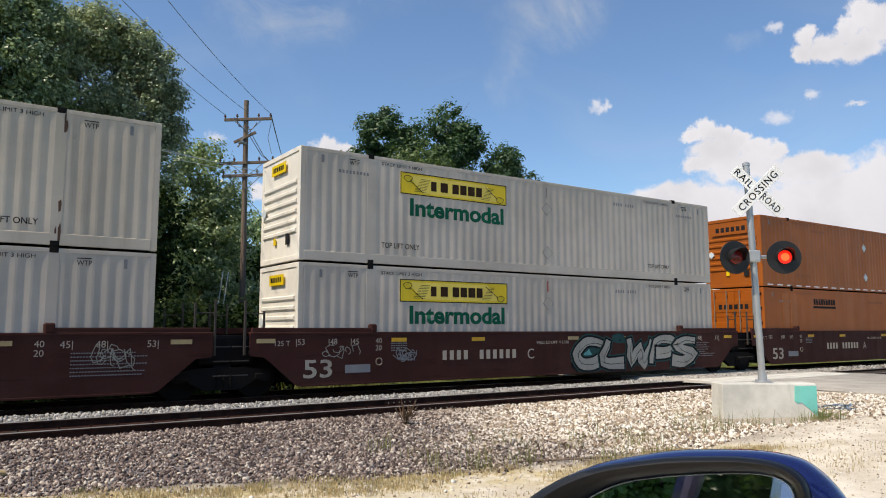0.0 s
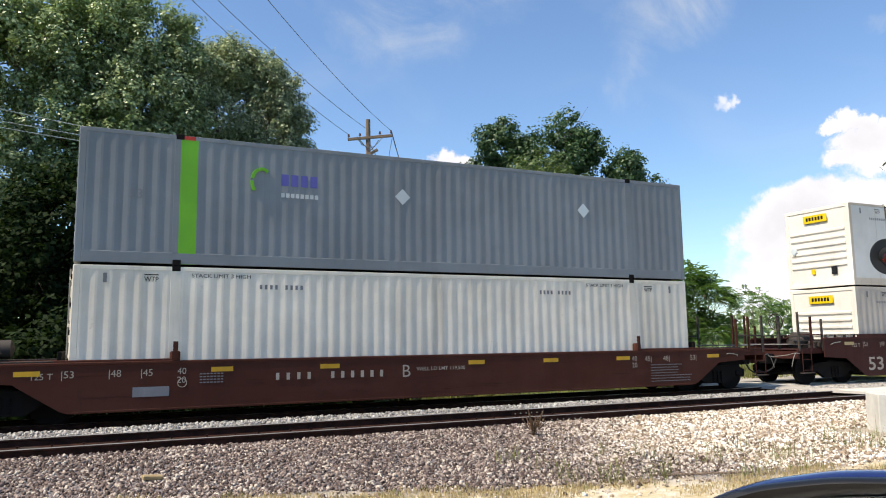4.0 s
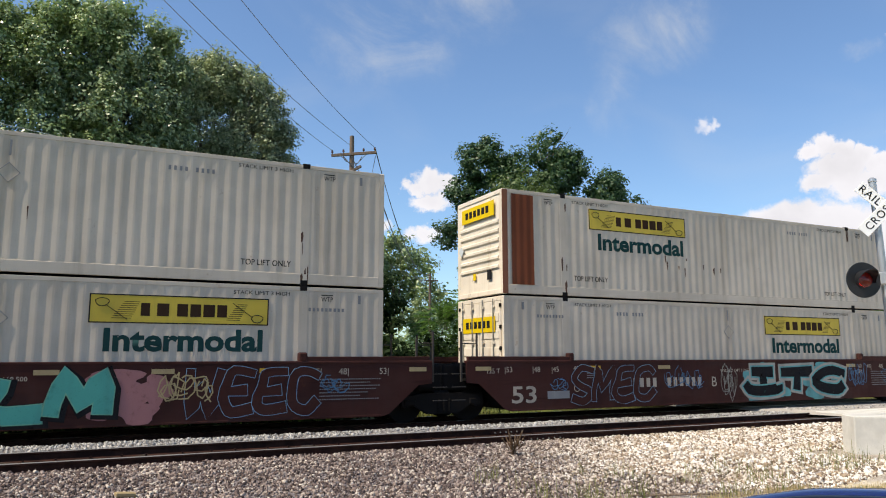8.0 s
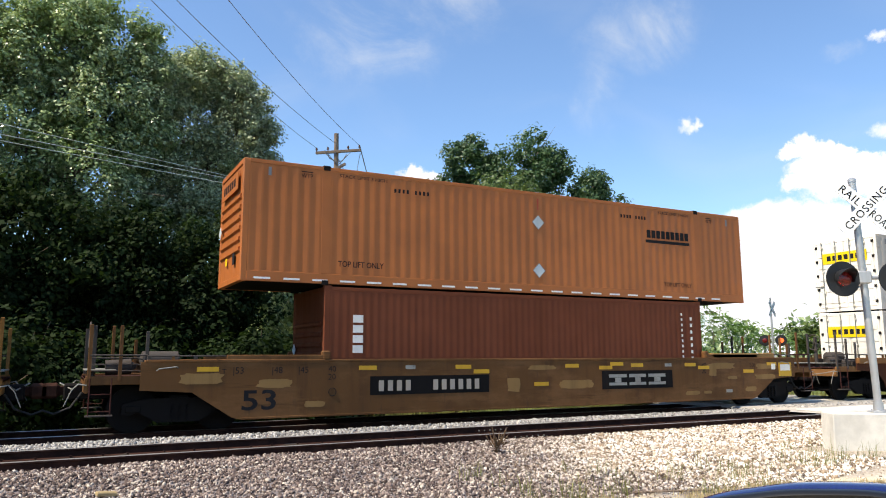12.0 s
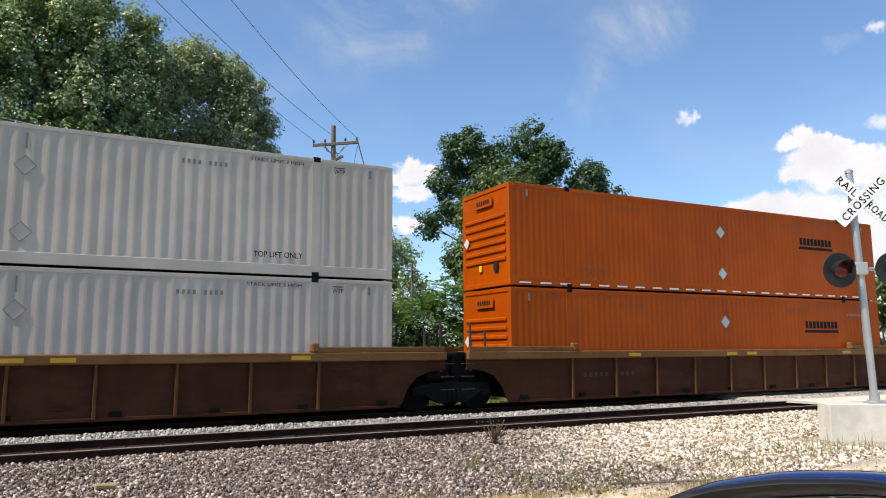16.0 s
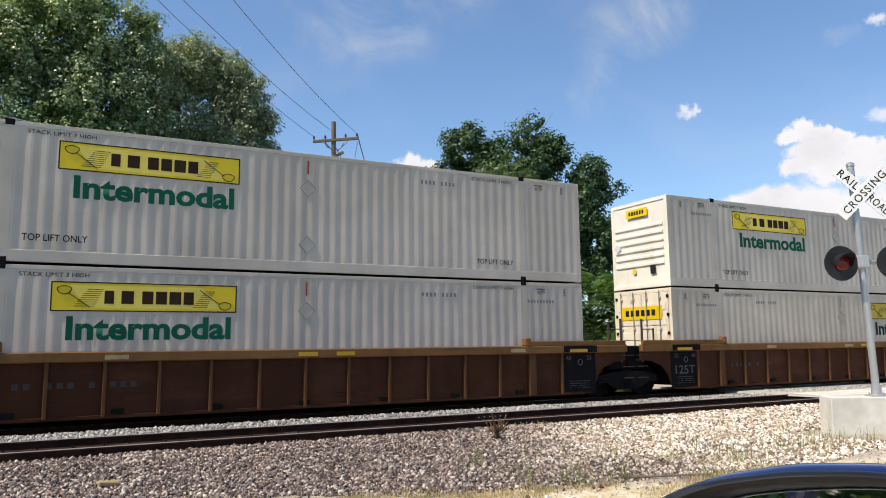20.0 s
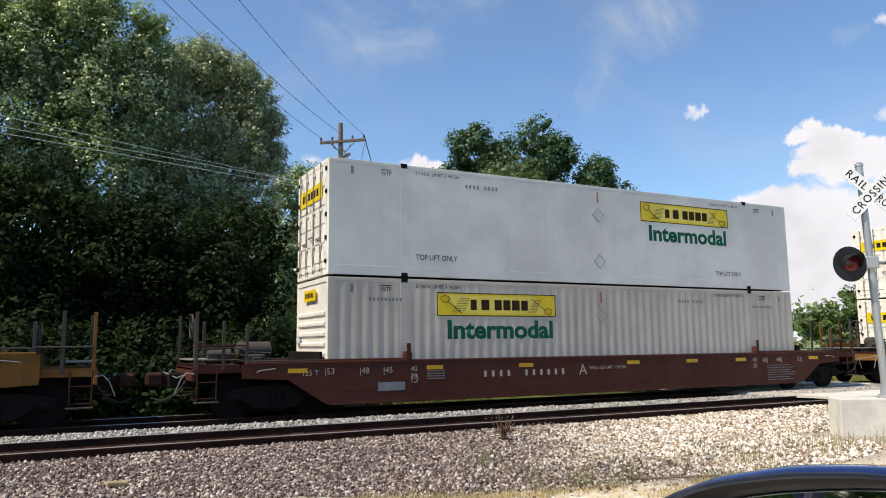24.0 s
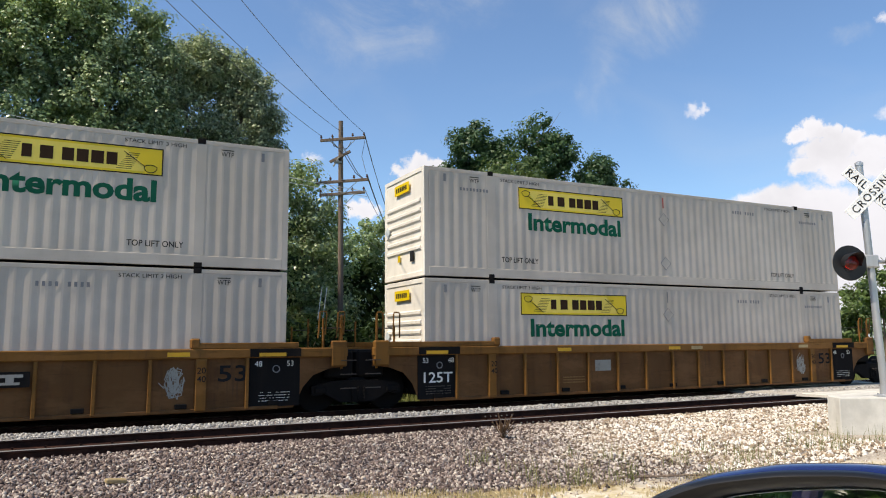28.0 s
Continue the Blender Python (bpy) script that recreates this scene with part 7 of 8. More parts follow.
def build_signal():
    ux, uy = 0.82, -0.57                       # along the block's front
    blk = bmesh.new()
    bmesh.ops.create_cube(blk, size=1.0)
    for v in blk.verts:
        v.co = Vector((v.co.x * 1.74, v.co.y * 0.56, v.co.z * 0.66))
        if v.co.z > 0:
            v.co.x *= 0.985
            v.co.y *= 0.97
    bmesh.ops.bevel(blk, geom=blk.edges[:], offset=0.016, segments=1, affect="EDGES")
    bmesh.ops.subdivide_edges(blk, edges=[e for e in blk.edges if e.calc_length() > 0.3], cuts=5, use_grid_fill=True)
    for v in blk.verts:
        v.co += Vector((noise.noise(v.co * 4), noise.noise(v.co * 4 + Vector((9, 0, 0))), noise.noise(v.co * 4 + Vector((0, 9, 0))))) * 0.004
    me = bpy.data.meshes.new("concrete_block")
    blk.to_mesh(me)
    blk.free()
    me.materials.append(MATS["concrete"])
    b = tagged(new("concrete_block", me), "weathered concrete foundation block with a mint paint patch", "concrete block")
    ang = math.degrees(math.atan2(uy, ux))
    b.matrix_basis = pose(12.62, 7.97, 0.27, 0, 0, ang)
    part("paint_patch", Geo().prism([(0.44, 0.02), (0.50, -0.03), (0.56, 0.0), (0.62, -0.05), (0.70, -0.12), (0.78, -0.20), (0.845, -0.24), (0.848, 0.29), (0.66, 0.285), (0.455, 0.29), (0.448, 0.12)], 1, -0.286, -0.276), "mint", b, "mint green paint patch")
    part("anchor_plate", Geo().box(-0.14, 0.14, -0.14, 0.14, 0.328, 0.345, 0.004), "galvanised", b)
    s = thing("crossing_signal", "galvanised crossing signal mast with crossbuck and red flashers", "crossing signal", at=pose(12.62, 7.97, 0.612, 0, 0, 0))
    top = Vector((-0.20, 0.0, 4.05))           # the mast leans a little
    mast = part("mast", Geo().tube([(0, 0, 0), tuple(top)], 0.062, 16), "galvanised", s, smooth=True)
    part("mast_cap", Geo().lathe([(0, 0.07), (0.05, 0.07), (0.08, 0.03)], top, (0, 0, 1), 16), "galvanised", mast, smooth=True)
    part("base_collar", Geo().lathe([(0, 0.13), (0.02, 0.13), (0.03, 0.085), (0.16, 0.08)], (0, 0, 0), (0, 0, 1), 16), "galvanised", mast, smooth=True)
    for k in range(4):
        a = 0.785 + k * 1.571
        part("anchor_bolt", Geo().lathe([(0, 0.015), (0.05, 0.015)], (0.11 * math.cos(a), 0.11 * math.sin(a), 0.0), (0, 0, 1), 6), "galvanised", mast)
    # signs and lamps face the road: local frame turned so that -y is the face
    xc = Vector((-0.20, 0, 4.05)) * 0.878
    for sgn, text in ((1, "CROSSING"), (-1, "RAIL  ROAD")):
        m = pose(xc.x, xc.y, xc.z, 0, 0, FACE) @ pose(0.14, -0.09 - 0.014 * (sgn > 0), 0, 0, sgn * -45, 0)
        bl = part("crossbuck_blade", Geo().box(-0.59, 0.59, -0.006, 0.006, -0.115, 0.115, 0.004), "sign_white", s, "white crossbuck blade with black letters", at=m)
        if sgn > 0:
            o = part("letters", lettering("CROSSING", 0.135, "ink_black", 0.006, width=0.98, align="MID", spacing=1.15), None, bl)
            o.matrix_basis = pose(0, -0.009, -0.066)
        else:
            for tx, x in (("RAIL", -0.34), ("ROAD", 0.33)):
                o = part("letters", lettering(tx, 0.135, "ink_black", 0.006, width=0.42, align="MID", spacing=1.15), None, bl)
                o.matrix_basis = pose(x, -0.009, -0.066)
        part("blade_bolt", Geo().lathe([(0, 0.016), (0.012, 0.014)], (0.0, -0.006, 0.0), (0, -1, 0), 8), "galvanised", bl)
    zl = 2.32
    base = pose(-0.20 * zl / 4.05, 0, zl, 0, 0, FACE)
    arm = part("cross_arm", Geo().tube([(-0.40, 0, 0), (0.50, 0, 0)], 0.034, 12), "galvanised", s, at=base, smooth=True)
    part("junction_box", Geo().box(-0.11, 0.11, -0.10, 0.10, -0.10, 0.12, 0.02), "galvanised", arm)
    for k, (x, yawl) in enumerate(((-0.40, 12), (0.52, -6))):
        lm = part("flasher", Geo().lathe([(-0.10, 0.05), (-0.10, 0.13), (0.08, 0.15), (0.09, 0.15)], (0, 0, 0), (0, -1, 0), 20), "lamp_black", s, "black flasher lamp with red roundel", smooth=True,
                  at=base @ pose(x, -0.08, -0.02, 0, 0, yawl))
        part("background_disc", Geo().lathe([(0.055, 0.155), (0.055, 0.305), (0.062, 0.312), (0.075, 0.305), (0.075, 0.155)], (0, 0, 0), (0, -1, 0), 32), "lamp_black", lm, smooth=True)
        hood = Geo()
        n = 20
        pts, fs = [], []
        for j in range(n + 1):
            a = radians(-20 + 220 * j / n)
            l = 0.30 * (0.35 + 0.65 * max(0, math.sin(a)))
            pts += [(0.165 * math.cos(a), -0.07, 0.165 * math.sin(a)), (0.165 * math.cos(a), -0.07 - l, 0.165 * math.sin(a)), (0.155 * math.cos(a), -0.07 - l, 0.155 * math.sin(a)), (0.155 * math.cos(a), -0.07, 0.155 * math.sin(a))]
        for j in range(n):
            for q in range(4):
                fs.append((j * 4 + q, j * 4 + (q + 1) % 4, j * 4 + 4 + (q + 1) % 4, j * 4 + 4 + q))
        hood.add(pts, fs)
        part("hood", hood, "lamp_black", lm)
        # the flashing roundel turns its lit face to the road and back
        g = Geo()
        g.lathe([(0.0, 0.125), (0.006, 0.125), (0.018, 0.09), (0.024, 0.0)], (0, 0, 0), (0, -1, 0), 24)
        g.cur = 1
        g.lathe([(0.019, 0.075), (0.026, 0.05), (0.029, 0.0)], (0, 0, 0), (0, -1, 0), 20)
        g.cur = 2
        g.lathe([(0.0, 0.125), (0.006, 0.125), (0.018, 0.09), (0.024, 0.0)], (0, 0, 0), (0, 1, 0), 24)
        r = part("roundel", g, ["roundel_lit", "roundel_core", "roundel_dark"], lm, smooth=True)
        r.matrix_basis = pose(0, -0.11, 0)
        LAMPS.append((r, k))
    part("conduit", Geo().tube([(0.06, 0.02, 0.1), (-0.06, 0.06, 1.0), (-0.10, 0.05, 2.3)], 0.016, 8), "galvanised", s, smooth=True)


def build_far_signal():
    """The same kind of signal on the other side of the tracks, facing the road."""
    fx, fy = 34.6, 27.4
    gz = ground_z(fx, fy)
    s = thing("crossing_signal", "distant grey crossing signal mast with lit red flasher", "crossing signal", at=pose(fx, fy, gz, 0, 0, -52))
    h = 4.75 - gz
    part("mast", Geo().tube([(0, 0, -0.2), (0, 0, h)], 0.055, 12), "galvanised", s, smooth=True)
    for a in (-45, 45):
        part("crossbuck_blade", Geo().box(-0.55, 0.55, -0.006, 0.006, -0.11, 0.11, 0.004), "galvanised", s, at=pose(0, 0, h - 0.62, 0, 0, 68) @ pose(0, -0.07 - 0.014 * (a > 0), 0, 0, a, 0))
    part("cross_arm", Geo().tube([(-0.42, 0, 2.42 - gz), (0.42, 0, 2.42 - gz)], 0.03, 10), "galvanised", s, smooth=True)
    part("cabinet", Geo().box(-0.3, 0.3, -0.2, 0.2, -0.1, 1.5 - gz, 0.02), "galvanised", s)
    for x in (-0.40, 0.42):
        lm = part("flasher", Geo().lathe([(-0.10, 0.05), (-0.10, 0.13), (0.06, 0.15), (0.065, 0.30), (0.08, 0.30), (0.09, 0.15)], (x, -0.05, 2.40 - gz), (0, -1, 0), 20), "lamp_black", s, "black flasher lamp with red roundel", smooth=True)
        part("roundel", Geo().lathe([(0.0, 0.13), (0.02, 0.09), (0.026, 0.0)], (x, -0.145, 2.40 - gz), (0, -1, 0), 18), "roundel_core" if x > 0 else "roundel_dark", lm, smooth=True)


# ---- poles and wires ----
def wire(a, b, sag, r, mat="wire", label="thin dark overhead wire between poles"):
    a, b = Vector(a), Vector(b)
    pts = []
    for i in range(25):
        t = i / 24
        p = a.lerp(b, t)
        p.z -= sag * 4 * t * (1 - t)
        pts.append(p)
    tagged(new("overhead_wire", Geo().tube(pts, r, 5).mesh("overhead_wire", mat, True)), label, "wire", "overhead wires")


LINE_Z = (10.03, 8.86, 8.69)


def build_poles():
    px, py = 10.3, 30.0
    gz = ground_z(px, py)
    p = thing("utility_pole", "tall weathered wooden utility pole with two crossarms", "utility pole", at=pose(px, py, gz))
    h = 11.4 - gz
    part("pole", Geo().tube([(0.05, 0, -0.5), (0.0, 0, h * 0.5), (-0.05, 0, h)], 0.14, 12, 0.10), "pole_wood", p, smooth=True)
    ends = []
    for z, half, yaw in ((h - 0.85, 1.0, -28), (h - 2.75, 1.15, -28), (h - 3.3, 1.0, -28)):
        m = pose(0, -0.14, z, 0, -3.5, yaw)
        arm = part("crossarm", Geo().box(-half, half, -0.05, 0.05, -0.06, 0.06, 0.008), "pole_wood", p, at=m)
        for s in (-1, 1):
            part("brace", Geo().tube([(s * half * 0.6, -0.06, -0.04), (0, -0.06, -0.6)], 0.014, 5), "grey_steel", arm)
            for x in (0.95, 0.45):
                ins = part("insulator", Geo().lathe([(0, 0.02), (0.05, 0.02), (0.06, 0.05), (0.10, 0.055), (0.13, 0.035), (0.17, 0.04), (0.19, 0.0)], (s * half * x, 0, 0.06), (0, 0, 1), 10), "glass_brown", arm, smooth=True)
            ends.append((Vector((px, py, gz)) + (m @ Vector((s * half * 0.95, 0, 0.22)))))
    part("cutout", Geo().box(-0.42, -0.08, -0.3, -0.2, h - 2.0, h - 1.9, 0.01).tube([(-0.45, -0.25, h - 2.15), (-0.2, -0.25, h - 1.7)], 0.035, 8), "grey_steel", p)
    part("slant_arm", Geo().box(-0.62, 0.42, -0.05, 0.05, -0.055, 0.055, 0.008), "pole_wood", p, at=pose(-0.05, -0.2, h - 1.62, 0, -24, -40))
    part("arm_loop", Geo().tube([(-0.62, -0.45, h - 1.05), (-0.5, -0.45, h - 1.3), (-0.1, -0.35, h - 1.38), (0.15, -0.3, h - 1.28), (0.3, -0.4, h - 1.0)], 0.018, 6), "wire", p, smooth=True)
    for dx, dz in ((-0.7, 0.0), (-0.25, 0.1)):
        part("drop_cable", Geo().tube([(dx, -0.4, h - 0.95), (dx * 0.3 + 0.25, -0.4, h - 1.7), (0.5 + dz, -0.45, h - 2.4), (0.95, -0.5, h - 2.72)], 0.016, 6), "wire", p, smooth=True)
    part("jumper", Geo().tube([(0.9, -0.5, h - 0.9), (0.8, -0.4, h - 1.6), (0.95, -0.5, h - 2.3)], 0.012, 5), "wire", p)
    for dx in (0.0, 0.22):
        part("guy_wire_guard", Geo().tube([(-1.55 + dx, -0.6, 0.1), (-0.95 + dx, -0.4, 4.6)], 0.022, 6), "pale_wire", p)
    # spans that pass overhead towards the road, and the lower line along the tracks
    for a, q in ((ends[0], (1.67, 19.1, 10.5)), (Vector((px, py - 0.2, gz + h - 0.6)), (2.25, 18.8, 10.5)), (ends[1], (3.4, 18.2, 10.5))):
        wire(a, a.lerp(Vector(q), 3.2) + Vector((0, 0, 5.0)), 1.82, 0.010)
    for k, e in enumerate((ends[2] - Vector((0, 0, 0.22)), ends[3] - Vector((0, 0, 0.77)), ends[3] - Vector((0, 0, 0.98)))):
        wire(e, (-27.5, 18.0, LINE_Z[k]), 0.05, 0.013, "pale_wire", "pale overhead cable along the tracks")
    # second pole, further along, with a slack cable
    qx, qy = 24.0, 51.0
    q = thing("utility_pole", "short brown utility pole among trees", "utility pole", at=pose(qx, qy, -0.5))
    part("pole", Geo().tube([(0, 0, -0.3), (0, 0, 8.6)], 0.13, 10, 0.10), "pole_wood", q, smooth=True)
    part("crossarm", Geo().box(-0.6, 0.6, -0.2, -0.1, 8.0, 8.1, 0.008), "pole_wood", q)
    for k in range(2):
        wire(ends[4 + k], (qx, qy, 7.6 + 0.3 * k), 0.9, 0.012)
    for k in range(2):
        wire(ends[1] + Vector((0.05 * k, 0, -0.1 * k)), (qx, qy, 7.9 + 0.15 * k), 1.6 + 0.15 * k, 0.016)
        wire(ends[3] + Vector((0.03 * k, 0, -0.05)), (qx, qy, 7.3 + 0.2 * k), 1.25 + 0.12 * k, 0.020)
    r = thing("utility_pole", "grey utility pole with crossarm standing among shrubs", "utility pole", at=pose(31.4, 38.9, -0.5))
    part("pole", Geo().tube([(0, 0, -0.3), (0, 0, 8.4)], 0.13, 10, 0.10), "pole_wood", r, smooth=True)
    part("crossarm", Geo().box(-1.2, 1.2, -0.2, -0.1, 7.9, 8.02, 0.008), "pole_wood", r, at=pose(0, 0, 0, 0, 0, -40))
    part("lamp_arm", Geo().tube([(0, 0, 6.9), (-0.6, -0.4, 7.1), (-0.9, -0.6, 7.05)], 0.03, 6), "grey_steel", r, smooth=True)


# ---- trees ----
def leaf_cloud(rs, lobes, count, size, clump=0.45, per=70):
    """Leaves in clumps on and inside the lobes; returns arrays and the clump centres."""
    lob = np.array(lobes, float)
    wgt = lob[:, 3] ** 2
    wgt /= wgt.sum()
    nc = max(1, count // per)
    which = rs.choice(len(lob), nc, p=wgt)
    d = rs.normal(size=(nc, 3))
    d /= np.linalg.norm(d, axis=1)[:, None]
    rad = rs.uniform(0.35, 1.0, nc) ** 0.5
    c = lob[which, :3] + d * (rad * lob[which, 3])[:, None] * np.array([1, 1, 0.95])
    n = nc * per
    q = rs.normal(size=(n, 3))
    q /= np.linalg.norm(q, axis=1)[:, None]
    grow = d * np.array([1, 1, 0.6]) + np.array([0, 0, 0.7])
    grow = np.repeat(grow / np.linalg.norm(grow, axis=1)[:, None], per, 0)
    q = q + grow * (q * grow).sum(1)[:, None] * 0.8
    rc = (clump * rs.uniform(0.6, 1.6, nc)).repeat(per)
    p = np.repeat(c, per, 0) + q * (rc * rs.uniform(0.25, 1.0, n) ** 0.5)[:, None] * np.array([1, 1, 0.75])
    nrm = q * 0.9 + rs.normal(size=(n, 3)) * 0.5 + np.array([0, 0, 0.35])
    nrm /= np.linalg.norm(nrm, axis=1)[:, None]
    t = np.cross(nrm, rs.normal(size=(n, 3)))
    t /= np.linalg.norm(t, axis=1)[:, None]
    b = np.cross(nrm, t)
    s = size * rs.uniform(0.6, 1.25, n)[:, None]
    v = np.stack([p - t * s, p + b * s * 0.66 + nrm * s * 0.12, p + t * s * 1.0, p - b * s * 0.66 + nrm * s * 0.12], 1).reshape(-1, 3)
    f = np.arange(n * 4).reshape(n, 4)
    return v, f, c


def frond_cloud(rs, lobes, count, size):
    """Drooping fronds of paired leaflets for sumac-like shrubs."""
    lob = np.array(lobes, float)
    wgt = lob[:, 3] ** 2
    nf = count // 14
    which = rs.choice(len(lob), nf, p=wgt / wgt.sum())
    d = rs.normal(size=(nf, 3))
    d[:, 2] = np.abs(d[:, 2]) * 0.8 - 0.15
    d /= np.linalg.norm(d, axis=1)[:, None]
    base = lob[which, :3] + d * (lob[which, 3] * rs.uniform(0.6, 1.0, nf))[:, None]
    out = d * np.array([1, 1, 0.4]) + rs.normal(size=(nf, 3)) * 0.35
    out /= np.linalg.norm(out, axis=1)[:, None]
    side = np.cross(out, np.array([0, 0, 1.0]))
    side /= np.linalg.norm(side, axis=1)[:, None] + 1e-9
    vs = []
    ln = rs.uniform(0.35, 0.65, nf)
    for k in range(7):
        u = (k + 0.5) / 7
        c = base + out * (ln * u)[:, None] - np.array([0, 0, 1.0]) * (ln * 0.45 * u * u)[:, None]
        for s in (-1, 1):
            tip = side * s + out * 0.45 - np.array([0, 0, 0.35])
            tip /= np.linalg.norm(tip, axis=1)[:, None]
            l = size * (1.15 - 0.5 * abs(u - 0.45)) * rs.uniform(0.8, 1.2, nf)[:, None]
            w = out * l * 0.22
            vs.append(np.stack([c - w * 0.6, c + tip * l * 0.5 - w, c + tip * l, c + tip * l * 0.5 + w], 1))
    v = np.concatenate(vs).reshape(-1, 3)
    return v, np.arange(len(v)).reshape(-1, 4), base


def tree(name, label, foot, lobes, count, size, leaf, seed, trunk=0.22, fronds=False, clump=0.45, category="tree", per=70):
    """Tapered trunk, limbs towards the lobes, twigs towards clumps, and a crown of single leaves."""
    rs = np.random.RandomState(seed)
    t = thing(name, label, category, at=pose(*foot))
    o = Vector(foot)
    lob = [(x - o.x, y - o.y, z - o.z, r) for x, y, z, r in lobes]
    topz = max(l[2] for l in lob)
    cx = sum(l[0] for l in lob) / len(lob)
    cy = sum(l[1] for l in lob) / len(lob)
    g = Geo()
    fork = Vector((cx * 0.3, cy * 0.3, topz * 0.35))
    if trunk > 0.06:
        g.tube([(0, 0, -0.3), fork * 0.5 + Vector((0.05, 0, 0)), fork, Vector((cx * 0.8, cy * 0.8, topz * 0.8))], trunk, 9, trunk * 0.35)
        part("trunk", g, "pole_wood", t, smooth=True)
    for x, y, z, r in lob:
        limbs = Geo()
        e = Vector((x, y, z))
        s = fork.lerp(Vector((cx * 0.7, cy * 0.7, topz * 0.7)), rs.uniform(0, 0.7)) if trunk > 0.06 else Vector((x * 0.5, y * 0.5, 0))
        mid = s.lerp(e, 0.5) + Vector(rs.normal(0, 0.15 * r, 3).tolist())
        limbs.tube([s, mid, e], max(0.02, trunk * 0.4), 6, max(0.01, trunk * 0.1))
        for _ in range(5):
            q = e + Vector(rs.normal(0, 0.55 * r, 3).tolist())
            limbs.tube([mid.lerp(e, rs.uniform(0.2, 1)), q], 0.025, 4, 0.006)
        part("limb", limbs, "pole_wood", t)
    v, f, c = frond_cloud(rs, lob, count, size) if fronds else leaf_cloud(rs, lob, count, size, clump, per)
    ob = fast_mesh("crown", v, f, leaf, parent=t, kind="")
    return t


def build_trees():
    A = [(-4.0, 29.7, 11.8, 2.2), (-2.1, 29.9, 12.4, 2.0), (-0.7, 30.0, 13.4, 1.9), (0.1, 30.0, 14.3, 1.3), (0.5, 30.0, 11.1, 2.4), (-1.7, 30.0, 9.3, 2.5), (-4.0, 29.7, 7.5, 2.7), (0.2, 30.0, 8.2, 2.6), (2.55, 29.9, 14.5, 0.45), (2.5, 29.9, 13.6, 0.8), (2.5, 29.9, 12.5, 1.1), (2.2, 29.9, 11.2, 1.4), (2.0, 29.9, 9.8, 1.6), (1.2, 29.9, 12.6, 1.5), (-0.4, 29.8, 11.2, 1.8), (-2.8, 29.8, 13.2, 1.5), (-1.2, 29.9, 14.2, 1.4), (0.5, 30.0, 14.9, 1.0), (2.05, 29.9, 14.4, 0.75), (2.1, 29.9, 13.4, 0.85), (-4.2, 29.8, 13.6, 1.6)]
    tree("cottonwood_tree", "tall cottonwood tree with dense grey-green leaves", (-1.5, 30.5, -0.6), [(x, y, z, max(0.3, r - 0.2)) for x, y, z, r in A], 160000, 0.074, "leaf_poplar", 1, 0.32, clump=0.36, per=110)
    B = [(3.6, 31.8, 13.4, 1.1), (3.2, 31.6, 12.2, 1.3), (4.5, 31.7, 13.4, 1.5), (5.8, 31.5, 13.0, 1.4), (3.8, 31.8, 11.0, 2.1), (6.2, 31.4, 10.9, 1.5), (4.5, 31.7, 8.6, 2.4), (3.3, 31.8, 6.5, 2.6), (6.1, 31.4, 8.2, 1.8), (7.0, 31.2, 11.3, 0.9), (7.1, 31.2, 9.6, 1.1), (4.4, 31.7, 13.75, 1.25), (5.6, 31.5, 13.35, 1.2), (6.5, 31.3, 12.5, 1.15), (7.05, 31.2, 11.4, 0.9), (7.2, 31.2, 9.9, 0.9)]
    tree("poplar_tree", "rounded poplar tree with pale grey-green leaves", (4.6, 32.2, -0.6), [(x, y, z, max(0.3, r - 0.12)) for x, y, z, r in B], 125000, 0.066, "leaf_grey_green", 2, 0.26, clump=0.32, per=90)
    G = [(-3.0, 27.8, 4.4, 2.6), (-1.0, 28.0, 5.1, 2.7), (1.3, 28.0, 4.6, 2.6), (3.5, 27.8, 4.3, 2.5), (5.5, 27.5, 5.0, 1.9), (-0.3, 28.0, 2.2, 2.1), (2.5, 27.9, 2.1, 2.2), (5.2, 27.5, 2.5, 2.1)]
    tree("young_elm_tree", "understorey tree with dense leaves, coloured near black for shade", (1.5, 28.3, -0.6), G, 56000, 0.10, "leaf_shaded", 3, 0.16)
    C = [(9.8, 35.7, 9.4, 1.3), (10.9, 35.4, 7.9, 1.2), (9.3, 35.8, 7.3, 1.7), (11.1, 35.3, 5.9, 1.5), (9.8, 35.7, 3.9, 2.0), (11.4, 35.2, 3.3, 1.4)]
    tree("young_poplar_tree", "slim young poplar tree behind the utility pole", (10.2, 35.9, -0.5), C, 26000, 0.095, "leaf_poplar", 4, 0.14)
    D = [(22.1, 61.1, 9.7, 3.0), (24.2, 60.3, 10.5, 2.4), (25.8, 59.7, 9.5, 2.3), (23.0, 60.8, 6.2, 3.0), (26.7, 59.2, 6.7, 2.5), (27.9, 58.7, 4.7, 2.0)]
    tree("far_poplar_tree", "distant poplar tree with an even crown", (24.5, 61.0, -0.5), D, 15000, 0.17, "leaf_poplar", 5, 0.25, clump=0.6)
    D2 = [(x - 6.5, y + 3, z - 1.0, r) for x, y, z, r in D]
    tree("far_poplar_tree", "distant poplar tree with an even crown", (18.0, 64.0, -0.5), D2, 13000, 0.17, "leaf_poplar", 6, 0.25, clump=0.6)
